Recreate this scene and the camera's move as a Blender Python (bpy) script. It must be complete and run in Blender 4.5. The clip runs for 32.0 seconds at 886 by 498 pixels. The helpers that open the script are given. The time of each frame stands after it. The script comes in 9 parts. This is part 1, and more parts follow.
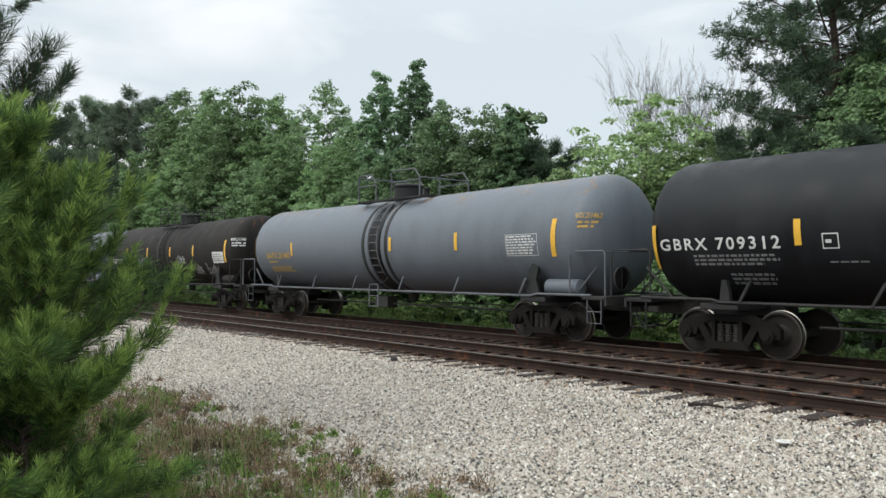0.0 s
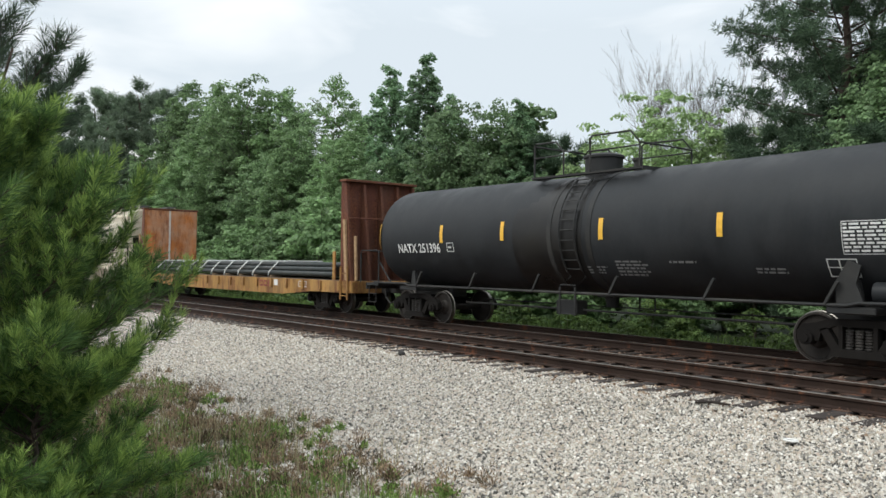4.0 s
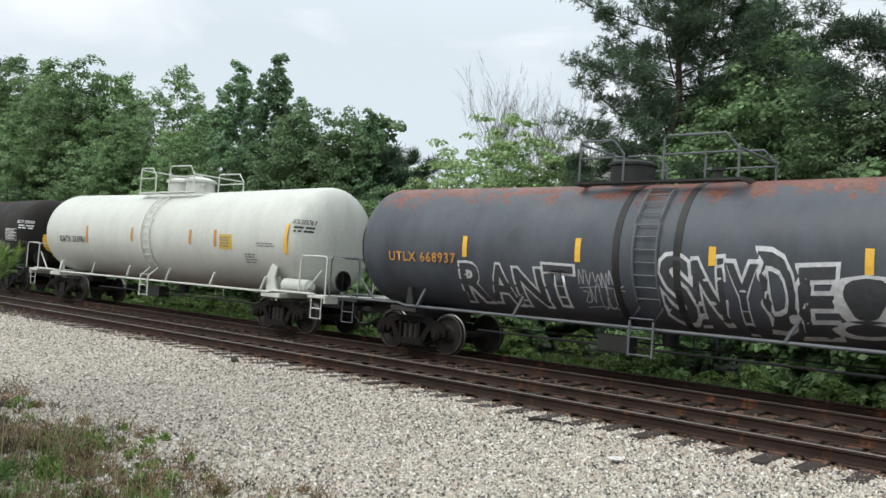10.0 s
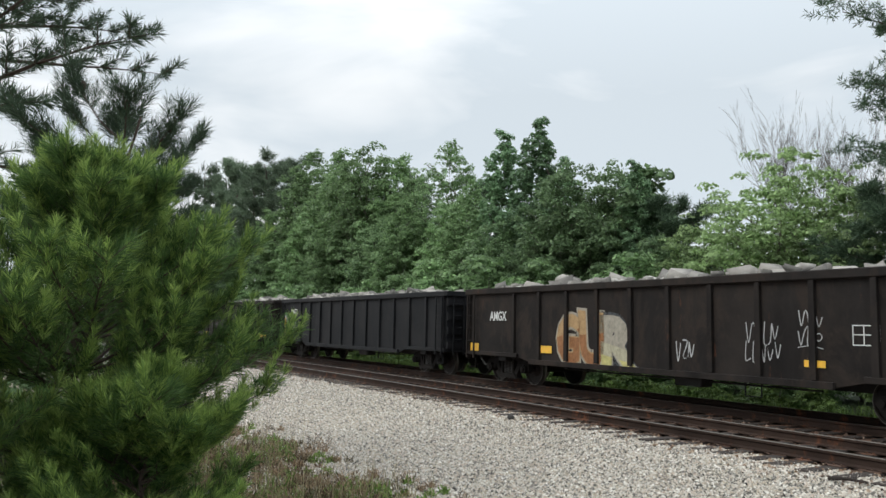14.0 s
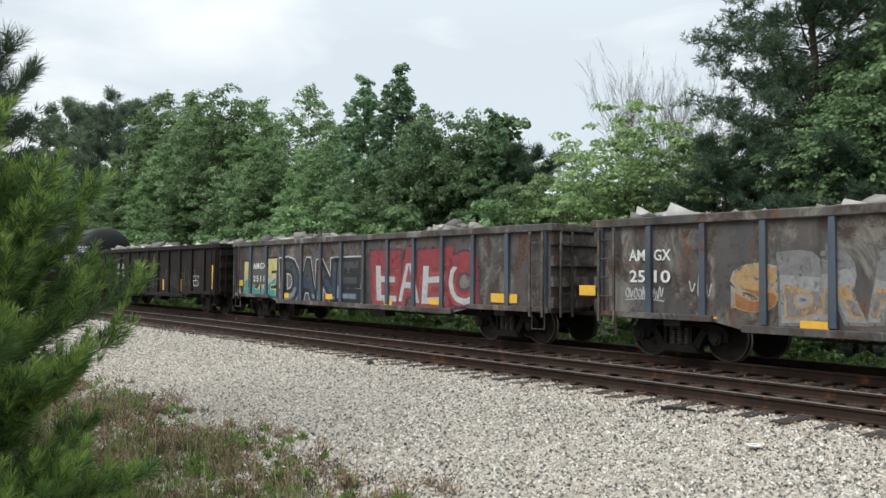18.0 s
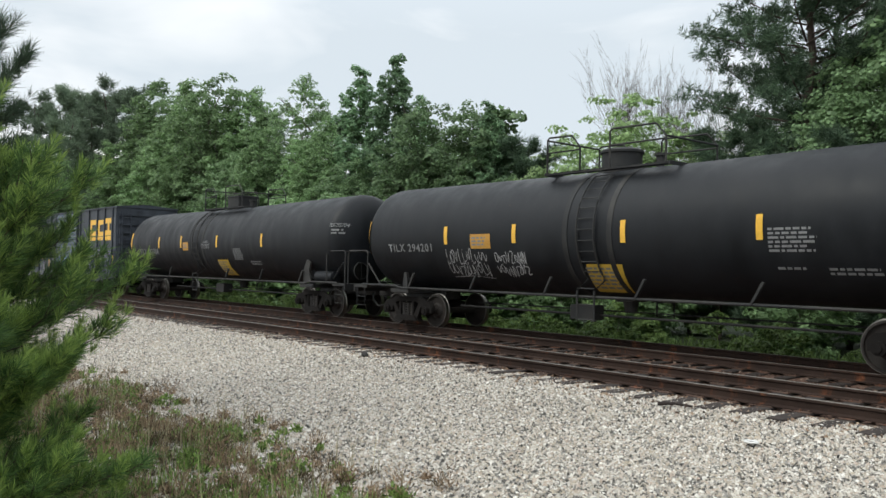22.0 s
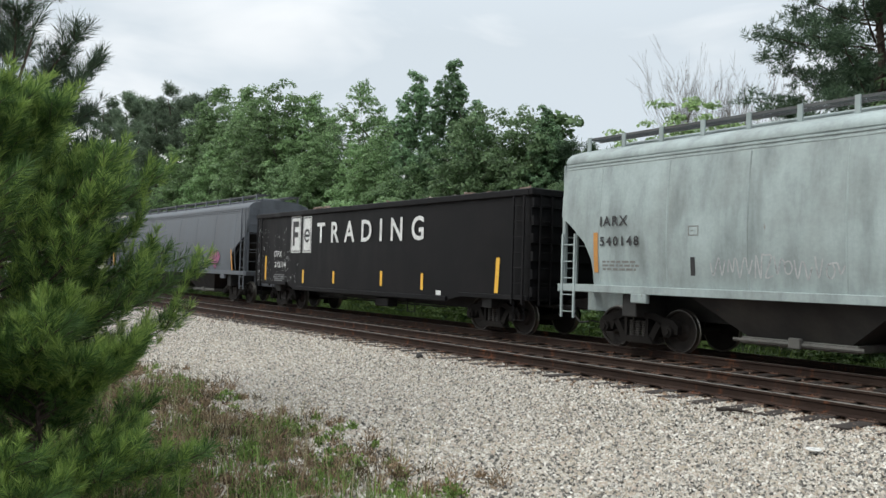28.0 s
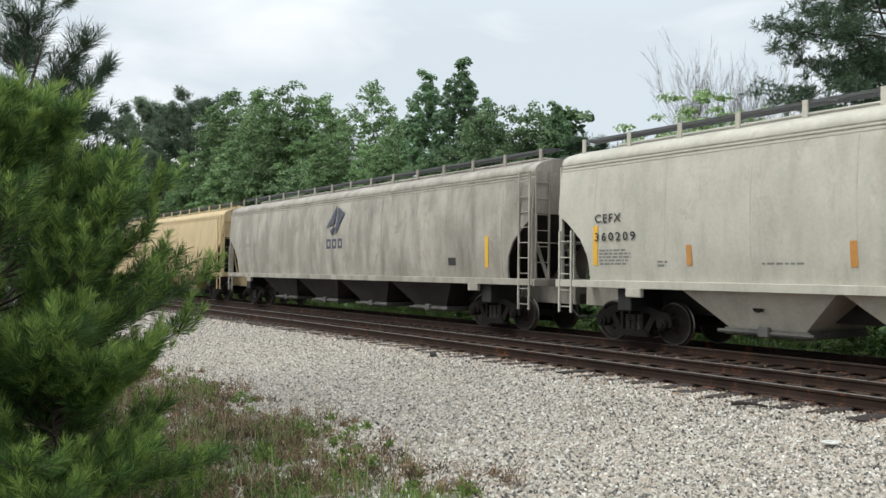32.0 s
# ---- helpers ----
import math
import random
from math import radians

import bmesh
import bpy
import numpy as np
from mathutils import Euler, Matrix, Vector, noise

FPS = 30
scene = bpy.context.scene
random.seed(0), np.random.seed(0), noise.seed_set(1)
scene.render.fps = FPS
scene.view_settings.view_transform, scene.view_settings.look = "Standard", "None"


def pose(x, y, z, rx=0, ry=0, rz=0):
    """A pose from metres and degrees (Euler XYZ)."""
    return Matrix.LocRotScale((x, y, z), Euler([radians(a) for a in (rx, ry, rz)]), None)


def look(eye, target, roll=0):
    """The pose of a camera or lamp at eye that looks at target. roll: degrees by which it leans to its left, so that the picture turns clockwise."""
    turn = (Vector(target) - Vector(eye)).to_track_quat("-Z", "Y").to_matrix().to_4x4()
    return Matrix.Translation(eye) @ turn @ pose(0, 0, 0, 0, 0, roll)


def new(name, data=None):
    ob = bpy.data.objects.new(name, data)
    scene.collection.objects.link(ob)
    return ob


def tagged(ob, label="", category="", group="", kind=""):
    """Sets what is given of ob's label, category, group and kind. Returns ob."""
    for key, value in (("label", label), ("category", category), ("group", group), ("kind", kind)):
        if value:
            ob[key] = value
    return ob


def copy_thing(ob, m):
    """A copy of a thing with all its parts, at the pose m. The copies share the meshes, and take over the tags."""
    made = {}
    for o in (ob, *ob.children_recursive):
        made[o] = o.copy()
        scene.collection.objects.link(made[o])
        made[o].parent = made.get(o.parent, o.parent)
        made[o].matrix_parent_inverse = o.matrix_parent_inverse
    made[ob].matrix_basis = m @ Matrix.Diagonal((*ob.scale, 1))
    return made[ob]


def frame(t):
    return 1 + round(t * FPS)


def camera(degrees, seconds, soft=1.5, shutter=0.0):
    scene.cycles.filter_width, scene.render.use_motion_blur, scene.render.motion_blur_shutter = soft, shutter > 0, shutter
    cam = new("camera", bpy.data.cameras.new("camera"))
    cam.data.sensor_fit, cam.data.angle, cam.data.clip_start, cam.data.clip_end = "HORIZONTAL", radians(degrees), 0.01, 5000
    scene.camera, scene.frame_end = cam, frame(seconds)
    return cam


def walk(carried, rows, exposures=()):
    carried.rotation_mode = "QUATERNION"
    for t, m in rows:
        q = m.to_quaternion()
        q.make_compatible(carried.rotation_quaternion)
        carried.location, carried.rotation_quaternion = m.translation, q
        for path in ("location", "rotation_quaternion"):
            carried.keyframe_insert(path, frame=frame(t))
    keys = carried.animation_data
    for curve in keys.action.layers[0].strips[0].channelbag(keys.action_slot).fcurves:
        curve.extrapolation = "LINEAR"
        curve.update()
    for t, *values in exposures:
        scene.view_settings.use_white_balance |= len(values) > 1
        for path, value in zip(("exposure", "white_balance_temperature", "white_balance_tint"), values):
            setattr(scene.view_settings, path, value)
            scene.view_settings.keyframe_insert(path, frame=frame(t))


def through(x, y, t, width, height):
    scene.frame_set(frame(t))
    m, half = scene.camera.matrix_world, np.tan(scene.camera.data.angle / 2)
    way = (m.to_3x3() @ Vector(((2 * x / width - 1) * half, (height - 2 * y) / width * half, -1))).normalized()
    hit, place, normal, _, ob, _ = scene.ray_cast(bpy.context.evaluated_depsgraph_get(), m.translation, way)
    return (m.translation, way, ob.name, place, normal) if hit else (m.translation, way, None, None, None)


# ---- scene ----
cam = camera(57.40, 32.0)
PATH = [
    (0, pose(0.009, -0.040, 1.662, 91.56, -0.12, 52.30)),
    (0.5, pose(0.011, -0.067, 1.669, 91.60, -0.75, 52.46)),
    (1, pose(0.014, -0.069, 1.675, 91.62, -1.32, 52.45)),
    (1.5, pose(0.008, -0.062, 1.674, 91.60, -1.29, 52.71)),
    (2, pose(0.022, -0.062, 1.680, 91.58, -0.74, 52.85)),
    (2.5, pose(0.019, -0.048, 1.668, 91.60, -0.57, 52.63)),
    (3, pose(0.005, -0.035, 1.667, 91.58, -0.95, 52.60)),
    (3.5, pose(0.028, -0.047, 1.661, 91.42, -0.94, 52.73)),
    (4, pose(0.016, -0.052, 1.667, 91.17, -0.71, 52.86)),
    (4.5, pose(0.002, -0.051, 1.669, 91.53, -0.82, 53.30)),
    (6.5, pose(0.012, -0.053, 1.665, 91.80, -0.29, 53.91)),
    (7, pose(0.005, -0.048, 1.666, 91.53, -0.39, 53.67)),
    (7.5, pose(0.017, -0.027, 1.671, 91.52, -0.31, 53.38)),
    (8, pose(0.012, -0.028, 1.660, 91.41, -0.14, 53.26)),
    (8.5, pose(0.007, -0.023, 1.662, 91.05, -0.42, 52.98)),
    (9, pose(0.013, -0.050, 1.644, 90.45, -2.33, 49.87)),
    (9.5, pose(-0.100, -0.035, 1.665, 90.52, -3.63, 44.08)),
    (10, pose(-0.166, -0.018, 1.678, 92.32, -4.00, 41.49)),
    (10.5, pose(-0.141, 0.008, 1.686, 93.96, -3.51, 46.26)),
    (11, pose(-0.104, 0.041, 1.680, 94.32, -0.79, 52.32)),
    (11.5, pose(-0.155, 0.033, 1.686, 94.53, 0.63, 54.54)),
    (12, pose(-0.178, 0.045, 1.675, 94.68, -0.02, 56.07)),
    (12.5, pose(-0.109, 0.074, 1.651, 94.94, -0.52, 58.11)),
    (13, pose(-0.051, 0.116, 1.655, 95.47, -1.55, 59.68)),
    (13.5, pose(-0.012, 0.121, 1.634, 95.70, -1.24, 61.25)),
    (15.5, pose(-0.025, 0.114, 1.615, 93.65, -0.37, 57.28)),
    (16, pose(-0.071, 0.090, 1.617, 92.49, 0.57, 55.40)),
    (16.5, pose(-0.082, 0.083, 1.620, 91.63, 0.57, 53.93)),
    (17, pose(-0.048, 0.097, 1.625, 91.51, -0.32, 52.66)),
    (17.5, pose(0.008, 0.130, 1.623, 91.65, -0.69, 51.34)),
    (18, pose(0.052, 0.142, 1.619, 91.93, -0.46, 51.26)),
    (18.5, pose(0.032, 0.159, 1.630, 92.07, -0.20, 51.92)),
    (19, pose(-0.010, 0.151, 1.620, 91.88, -0.28, 51.63)),
    (19.5, pose(-0.047, 0.130, 1.624, 91.50, 0.19, 50.53)),
    (20, pose(-0.063, 0.123, 1.622, 90.96, 0.24, 49.33)),
    (20.5, pose(-0.028, 0.135, 1.617, 90.73, -0.23, 48.97)),
    (21, pose(-0.004, 0.148, 1.623, 91.02, -0.54, 49.46)),
    (21.5, pose(-0.017, 0.157, 1.621, 91.38, -0.31, 50.12)),
    (22, pose(-0.049, 0.160, 1.620, 91.40, -1.05, 50.80)),
    (22.5, pose(-0.070, 0.179, 1.621, 90.72, -1.07, 51.54)),
    (23, pose(-0.072, 0.159, 1.612, 90.03, -0.52, 52.13)),
    (23.5, pose(-0.081, 0.148, 1.604, 90.26, 1.47, 52.49)),
    (24, pose(-0.111, 0.166, 1.623, 89.32, 0.27, 51.81)),
    (24.5, pose(-0.122, 0.174, 1.644, 89.07, -1.37, 50.64)),
    (26.5, pose(-0.137, 0.144, 1.581, 90.26, -0.75, 52.71)),
    (27, pose(-0.130, 0.117, 1.559, 90.14, -1.30, 54.01)),
    (27.5, pose(-0.069, 0.100, 1.549, 90.84, -1.49, 54.47)),
    (28, pose(-0.018, 0.122, 1.552, 91.71, -1.68, 54.66)),
    (28.5, pose(-0.008, 0.140, 1.557, 92.14, -1.69, 55.13)),
    (29, pose(0.005, 0.167, 1.550, 91.48, -1.25, 54.31)),
    (29.5, pose(-0.006, 0.179, 1.547, 90.93, -1.05, 54.09)),
    (30, pose(-0.001, 0.179, 1.555, 90.86, -0.91, 54.75)),
    (30.5, pose(-0.007, 0.164, 1.549, 91.12, -0.85, 55.05)),
    (31, pose(-0.004, 0.151, 1.545, 91.41, -0.62, 55.45)),
    (31.5, pose(0.000, 0.140, 1.556, 91.56, -0.46, 55.77)),
    (32, pose(0.010, 0.142, 1.560, 91.57, -0.60, 55.62)),
]
# the eye's own exposure follows the brightness of the passing cars
LIGHT = [(0, 0.05), (1, 0.1), (2, 0.05), (3, 0.12), (4, 0.12), (5.5, 0.0), (7, -0.17), (8, -0.12), (9, 0.18), (10, 0.1), (11, -0.42), (12, -0.05), (13, 0.0), (16, -0.02), (17, 0.17), (18, 0.1), (19, 0.1), (20, 0.02), (21, 0.07),
         (22, 0.07), (23, 0.13), (23.5, 0.12), (24, 0.42), (25.5, 0.1), (27, -0.15), (28, 0.0), (30, 0.05), (32, 0.05)]
walk(cam, PATH, LIGHT)

# ---- plan: x along the track (the train rolls to +x), y away from the eye, z up from the rail head ----
D1, D3, YC, KAPPA = 10.69, 14.38, 15.13, 0.0008
GAUGE = 1.505


def trk(x, off=0.0):
    """The y of the train track's centre line and its heading; the line is a wide curve."""
    xc = max(-150.0, min(80.0, x))
    y = YC - KAPPA * xc * xc / 2 - KAPPA * xc * (x - xc)
    return y + off, math.atan(-KAPPA * xc)


def travel(t):
    """Metres that the train has rolled after t seconds."""
    a = t / 10
    return 200.327 * a + 1.2931 * a * a + 0.1052 * a ** 3 - 0.04357 * a ** 4


# the slack runs in and out a little as the train passes (metres at whole seconds)
SLACK = {2: -0.3, 4: -0.7, 11: -0.5, 29: -0.3}

# ---- sky and light: a bright overcast day ----
world = bpy.data.worlds.new("sky")
scene.world = world
world.use_nodes = True
wt = world.node_tree
wt.nodes.clear()


def wn(kind, **kw):
    n = wt.nodes.new(kind)
    for k, v in kw.items():
        n.inputs[k].default_value = v
    return n


w_out, w_bg = wn("ShaderNodeOutputWorld"), wn("ShaderNodeBackground", Strength=1.19)
w_sky = wn("ShaderNodeTexSky")
w_sky.sky_type = "NISHITA"
w_sky.sun_disc = False
w_sky.sun_elevation, w_sky.sun_rotation = radians(50), radians(193)
w_dim = wn("ShaderNodeVectorMath")
w_dim.operation = "SCALE"
w_dim.inputs["Scale"].default_value = 0.1
w_co, w_map = wn("ShaderNodeTexCoord"), wn("ShaderNodeMapping")
w_map.inputs["Scale"].default_value = (1.5, 1.5, 5.0)
w_map.inputs["Location"].default_value = (0.35, 0.1, 0.2)
w_noise = wn("ShaderNodeTexNoise", Scale=1.6, Detail=5.0, Roughness=0.5, Distortion=0.4)
w_ramp = wn("ShaderNodeValToRGB")
w_ramp.color_ramp.elements[0].position, w_ramp.color_ramp.elements[0].color = 0.385, (0.60, 0.665, 0.715, 1)
w_ramp.color_ramp.elements[1].position, w_ramp.color_ramp.elements[1].color = 0.635, (0.935, 0.95, 0.955, 1)
w_mix = wn("ShaderNodeMixRGB", Fac=0.94)
L = wt.links.new
L(w_co.outputs["Generated"], w_map.inputs["Vector"])
L(w_map.outputs["Vector"], w_noise.inputs["Vector"])
w_dot, w_near, w_less = wn("ShaderNodeVectorMath"), wn("ShaderNodeMapRange"), wn("ShaderNodeMath")
w_dot.operation, w_less.operation = "DOT_PRODUCT", "SUBTRACT"
w_dot.inputs[1].default_value = (-0.66, 0.68, 0.33)
w_near.inputs["From Min"].default_value, w_near.inputs["From Max"].default_value, w_near.inputs["To Max"].default_value = 0.955, 1.0, 0.2
L(w_co.outputs["Generated"], w_dot.inputs[0])
L(w_dot.outputs["Value"], w_near.inputs[0])
L(w_noise.outputs["Fac"], w_less.inputs[0])
L(w_near.outputs[0], w_less.inputs[1])
L(w_less.outputs[0], w_ramp.inputs["Fac"])
L(w_sky.outputs["Color"], w_dim.inputs[0])
L(w_dim.outputs["Vector"], w_mix.inputs["Color1"])
L(w_ramp.outputs["Color"], w_mix.inputs["Color2"])
# an overcast sky is brightest overhead
w_sep, w_up, w_gain = wn("ShaderNodeSeparateXYZ"), wn("ShaderNodeMapRange"), wn("ShaderNodeVectorMath")
w_up.inputs["From Min"].default_value, w_up.inputs["From Max"].default_value = 0.28, 1.0
w_up.inputs["To Min"].default_value, w_up.inputs["To Max"].default_value = 1.0, 1.9
w_gain.operation = "SCALE"
L(w_co.outputs["Generated"], w_sep.inputs[0])
L(w_sep.outputs["Z"], w_up.inputs[0])
L(w_mix.outputs["Color"], w_gain.inputs[0])
L(w_up.outputs[0], w_gain.inputs["Scale"])
L(w_gain.outputs["Vector"], w_bg.inputs["Color"])
L(w_bg.outputs["Background"], w_out.inputs["Surface"])
sun_data = bpy.data.lights.new("sun", "SUN")
sun_data.energy, sun_data.angle, sun_data.color = 1.7, radians(30), (0.97, 0.965, 0.885)
sun = new("sun", sun_data)
sun.matrix_world = look((0, 0, 60), (9, 38, 14))

# ---- materials ----


def material(name):
    m = bpy.data.materials.new(name)
    m.use_nodes = True
    nt = m.node_tree
    return m, nt, nt.nodes["Principled BSDF"]


def node(nt, kind, links=(), **kw):
    n = nt.nodes.new(kind)
    for k, v in kw.items():
        n.inputs[k.replace("_", " ")].default_value = v
    for src, dst in links:
        nt.links.new(src, n.inputs[dst])
    return n


def ramp(nt, src, stops):
    n = nt.nodes.new("ShaderNodeValToRGB")
    els = n.color_ramp.elements
    while len(els) < len(stops):
        els.new(0.5)
    for e, (p, c) in zip(els, stops):
        e.position = p
        e.color = (*c, 1) if len(c) == 3 else (c[0], c[0], c[0], 1)
    nt.links.new(src, n.inputs[0])
    return n


def mixc(nt, fac, a, b, mode="MIX"):
    n = nt.nodes.new("ShaderNodeMixRGB")
    n.blend_type = mode
    for k, v in (("Fac", fac), ("Color1", a), ("Color2", b)):
        if hasattr(v, "is_linked"):
            nt.links.new(v, n.inputs[k])
        else:
            n.inputs[k].default_value = v if k == "Fac" else (*v, 1)
    return n.outputs[0]


def coords(nt, scale=(1, 1, 1), jitter=True):
    """Object-space coordinates, shifted by a random amount for each object."""
    tc = nt.nodes.new("ShaderNodeTexCoord")
    src = tc.outputs["Object"]
    if jitter:
        oi = nt.nodes.new("ShaderNodeObjectInfo")
        mul = nt.nodes.new("ShaderNodeMath")
        mul.operation, mul.inputs[1].default_value = "MULTIPLY", 60.0
        nt.links.new(oi.outputs["Random"], mul.inputs[0])
        add = nt.nodes.new("ShaderNodeVectorMath")
        nt.links.new(src, add.inputs[0])
        nt.links.new(mul.outputs[0], add.inputs[1])
        src = add.outputs[0]
    mp = nt.nodes.new("ShaderNodeMapping")
    mp.inputs["Scale"].default_value = scale
    nt.links.new(src, mp.inputs["Vector"])
    return mp.outputs[0], tc.outputs["Object"]


def bumped(nt, bsdf, height, strength, dist=0.01):
    b = node(nt, "ShaderNodeBump", [(height, "Height")], Strength=strength, Distance=dist)
    nt.links.new(b.outputs[0], bsdf.inputs["Normal"])


PAINTS = {}


def paint(name, col, rough=0.5, rust=0.12, top_rust=0.0, streak=0.35, dust=0.15, dustcol=(0.22, 0.2, 0.17), rustcol=((0.06, 0.022, 0.012), (0.22, 0.085, 0.04)), spec=0.28, peel=()):
    """Weathered rolling-stock paint: streaks, dust and rust blooms at two scales."""
    if name in PAINTS:
        return PAINTS[name]
    m, nt, b = material(name)
    v, raw = coords(nt, (0.9, 0.9, 0.22))
    st = node(nt, "ShaderNodeTexNoise", [(v, "Vector")], Scale=2.2, Detail=6.0, Roughness=0.62)
    v2, _ = coords(nt)
    fine = node(nt, "ShaderNodeTexNoise", [(v2, "Vector")], Scale=14.0, Detail=5.0, Roughness=0.65)
    big = node(nt, "ShaderNodeTexNoise", [(v2, "Vector")], Scale=0.8, Detail=4.0, Roughness=0.6)
    dark = tuple(c * (1 - streak) for c in col)
    lite = tuple(min(1, c * (1 + streak * 0.6) + 0.004) for c in col)
    c1 = ramp(nt, st.outputs[0], [(0.3, dark), (0.5, col), (0.72, lite)]).outputs[0]
    df = ramp(nt, big.outputs[0], [(0.42, (0.0,)), (0.75, (dust,))]).outputs[0]
    c1 = mixc(nt, df, c1, dustcol)
    for k, (pc, amount) in enumerate(peel):
        vp, _ = coords(nt, (1.0, 1.0, 0.55 + 0.3 * k))
        pn = node(nt, "ShaderNodeTexNoise", [(vp, "Vector")], Scale=1.3 + 0.8 * k, Detail=10.0, Roughness=0.72, Distortion=0.5)
        c1 = mixc(nt, ramp(nt, pn.outputs[0], [(0.62 - amount * 0.25, (0.0,)), (0.70 - amount * 0.2, (0.8,))]).outputs[0], c1, pc)
    if rust > 0:
        rs = node(nt, "ShaderNodeTexNoise", [(v, "Vector")], Scale=3.1, Detail=9.0, Roughness=0.72)
        src = rs.outputs[0]
        if top_rust > 0:
            sep = node(nt, "ShaderNodeSeparateXYZ", [(raw, "Vector")])
            up = nt.nodes.new("ShaderNodeMapRange")
            up.inputs["From Min"].default_value, up.inputs["From Max"].default_value = 3.1, 3.95
            up.inputs["To Max"].default_value = top_rust
            nt.links.new(sep.outputs["Z"], up.inputs[0])
            add = nt.nodes.new("ShaderNodeMath")
            nt.links.new(src, add.inputs[0])
            nt.links.new(up.outputs[0], add.inputs[1])
            src = add.outputs[0]
        rf = ramp(nt, src, [(0.70 - rust * 0.5, (0.0,)), (0.76 - rust * 0.3, (0.85,))]).outputs[0]
        rc = ramp(nt, fine.outputs[0], [(0.3, rustcol[0]), (0.7, rustcol[1])]).outputs[0]
        c1 = mixc(nt, rf, c1, rc)
    c1 = mixc(nt, 0.5, c1, ramp(nt, fine.outputs[0], [(0.3, (0.75,) * 3), (0.7, (1.0,) * 3)]).outputs[0], "MULTIPLY")
    nt.links.new(c1, b.inputs["Base Color"])
    nt.links.new(ramp(nt, st.outputs[0], [(0.3, (max(0.2, rough - 0.12),)), (0.75, (min(1, rough + 0.2),))]).outputs[0], b.inputs["Roughness"])
    b.inputs["Specular IOR Level"].default_value = spec
    bumped(nt, b, fine.outputs[0], 0.12, 0.004)
    PAINTS[name] = m
    return m


def flat(name, col, rough=0.6, metal=0.0, worn=0.25):
    """Marking paint, rubber and small fittings, with a worn grain."""
    if name in PAINTS:
        return PAINTS[name]
    m, nt, b = material(name)
    v, _ = coords(nt)
    n = node(nt, "ShaderNodeTexNoise", [(v, "Vector")], Scale=9.0, Detail=6.0, Roughness=0.7)
    c = ramp(nt, n.outputs[0], [(0.3, tuple(x * (1 - worn) for x in col)), (0.65, col)]).outputs[0]
    nt.links.new(c, b.inputs["Base Color"])
    b.inputs["Roughness"].default_value, b.inputs["Metallic"].default_value = rough, metal
    PAINTS[name] = m
    return m


def leafy(name, dark, lite, rough=0.55, through=0.3):
    """Leaves: each one its own tone, some light let through."""
    m, nt, b = material(name)
    g = nt.nodes.new("ShaderNodeNewGeometry")
    oi = nt.nodes.new("ShaderNodeObjectInfo")
    c = ramp(nt, g.outputs["Random Per Island"], [(0.0, dark), (0.75, lite), (1.0, tuple(x * 1.35 for x in lite))]).outputs[0]
    hue = nt.nodes.new("ShaderNodeHueSaturation")
    mr = nt.nodes.new("ShaderNodeMapRange")
    mr.inputs["To Min"].default_value, mr.inputs["To Max"].default_value = 0.75, 1.25
    nt.links.new(oi.outputs["Random"], mr.inputs[0])
    nt.links.new(mr.outputs[0], hue.inputs["Value"])
    nt.links.new(c, hue.inputs["Color"])
    nt.links.new(hue.outputs[0], b.inputs["Base Color"])
    b.inputs["Roughness"].default_value = rough
    b.inputs["Specular IOR Level"].default_value = 0.25
    t = node(nt, "ShaderNodeBsdfTranslucent", [(hue.outputs[0], "Color")])
    mx = node(nt, "ShaderNodeMixShader", [(b.outputs[0], 1), (t.outputs[0], 2)], Fac=through)
    nt.links.new(mx.outputs[0], nt.nodes["Material Output"].inputs["Surface"])
    return m


def stony(name, stops, scale=30.0, rough=0.9, per_island=True, bump=0.4):
    m, nt, b = material(name)
    v, _ = coords(nt, jitter=False)
    n = node(nt, "ShaderNodeTexNoise", [(v, "Vector")], Scale=scale, Detail=6.0, Roughness=0.7)
    if per_island:
        g = nt.nodes.new("ShaderNodeNewGeometry")
        c = ramp(nt, g.outputs["Random Per Island"], stops).outputs[0]
    else:
        c = ramp(nt, n.outputs[0], stops).outputs[0]
    c = mixc(nt, 0.6, c, ramp(nt, n.outputs[0], [(0.3, (0.6,) * 3), (0.7, (1.0,) * 3)]).outputs[0], "MULTIPLY")
    nt.links.new(c, b.inputs["Base Color"])
    b.inputs["Roughness"].default_value = rough
    bumped(nt, b, n.outputs[0], bump, 0.01)
    return m


GRIME = paint("truck_grime", (0.012, 0.0108, 0.0102), 0.85, 0.06, dust=0.3, dustcol=(0.032, 0.028, 0.025), spec=0.12)


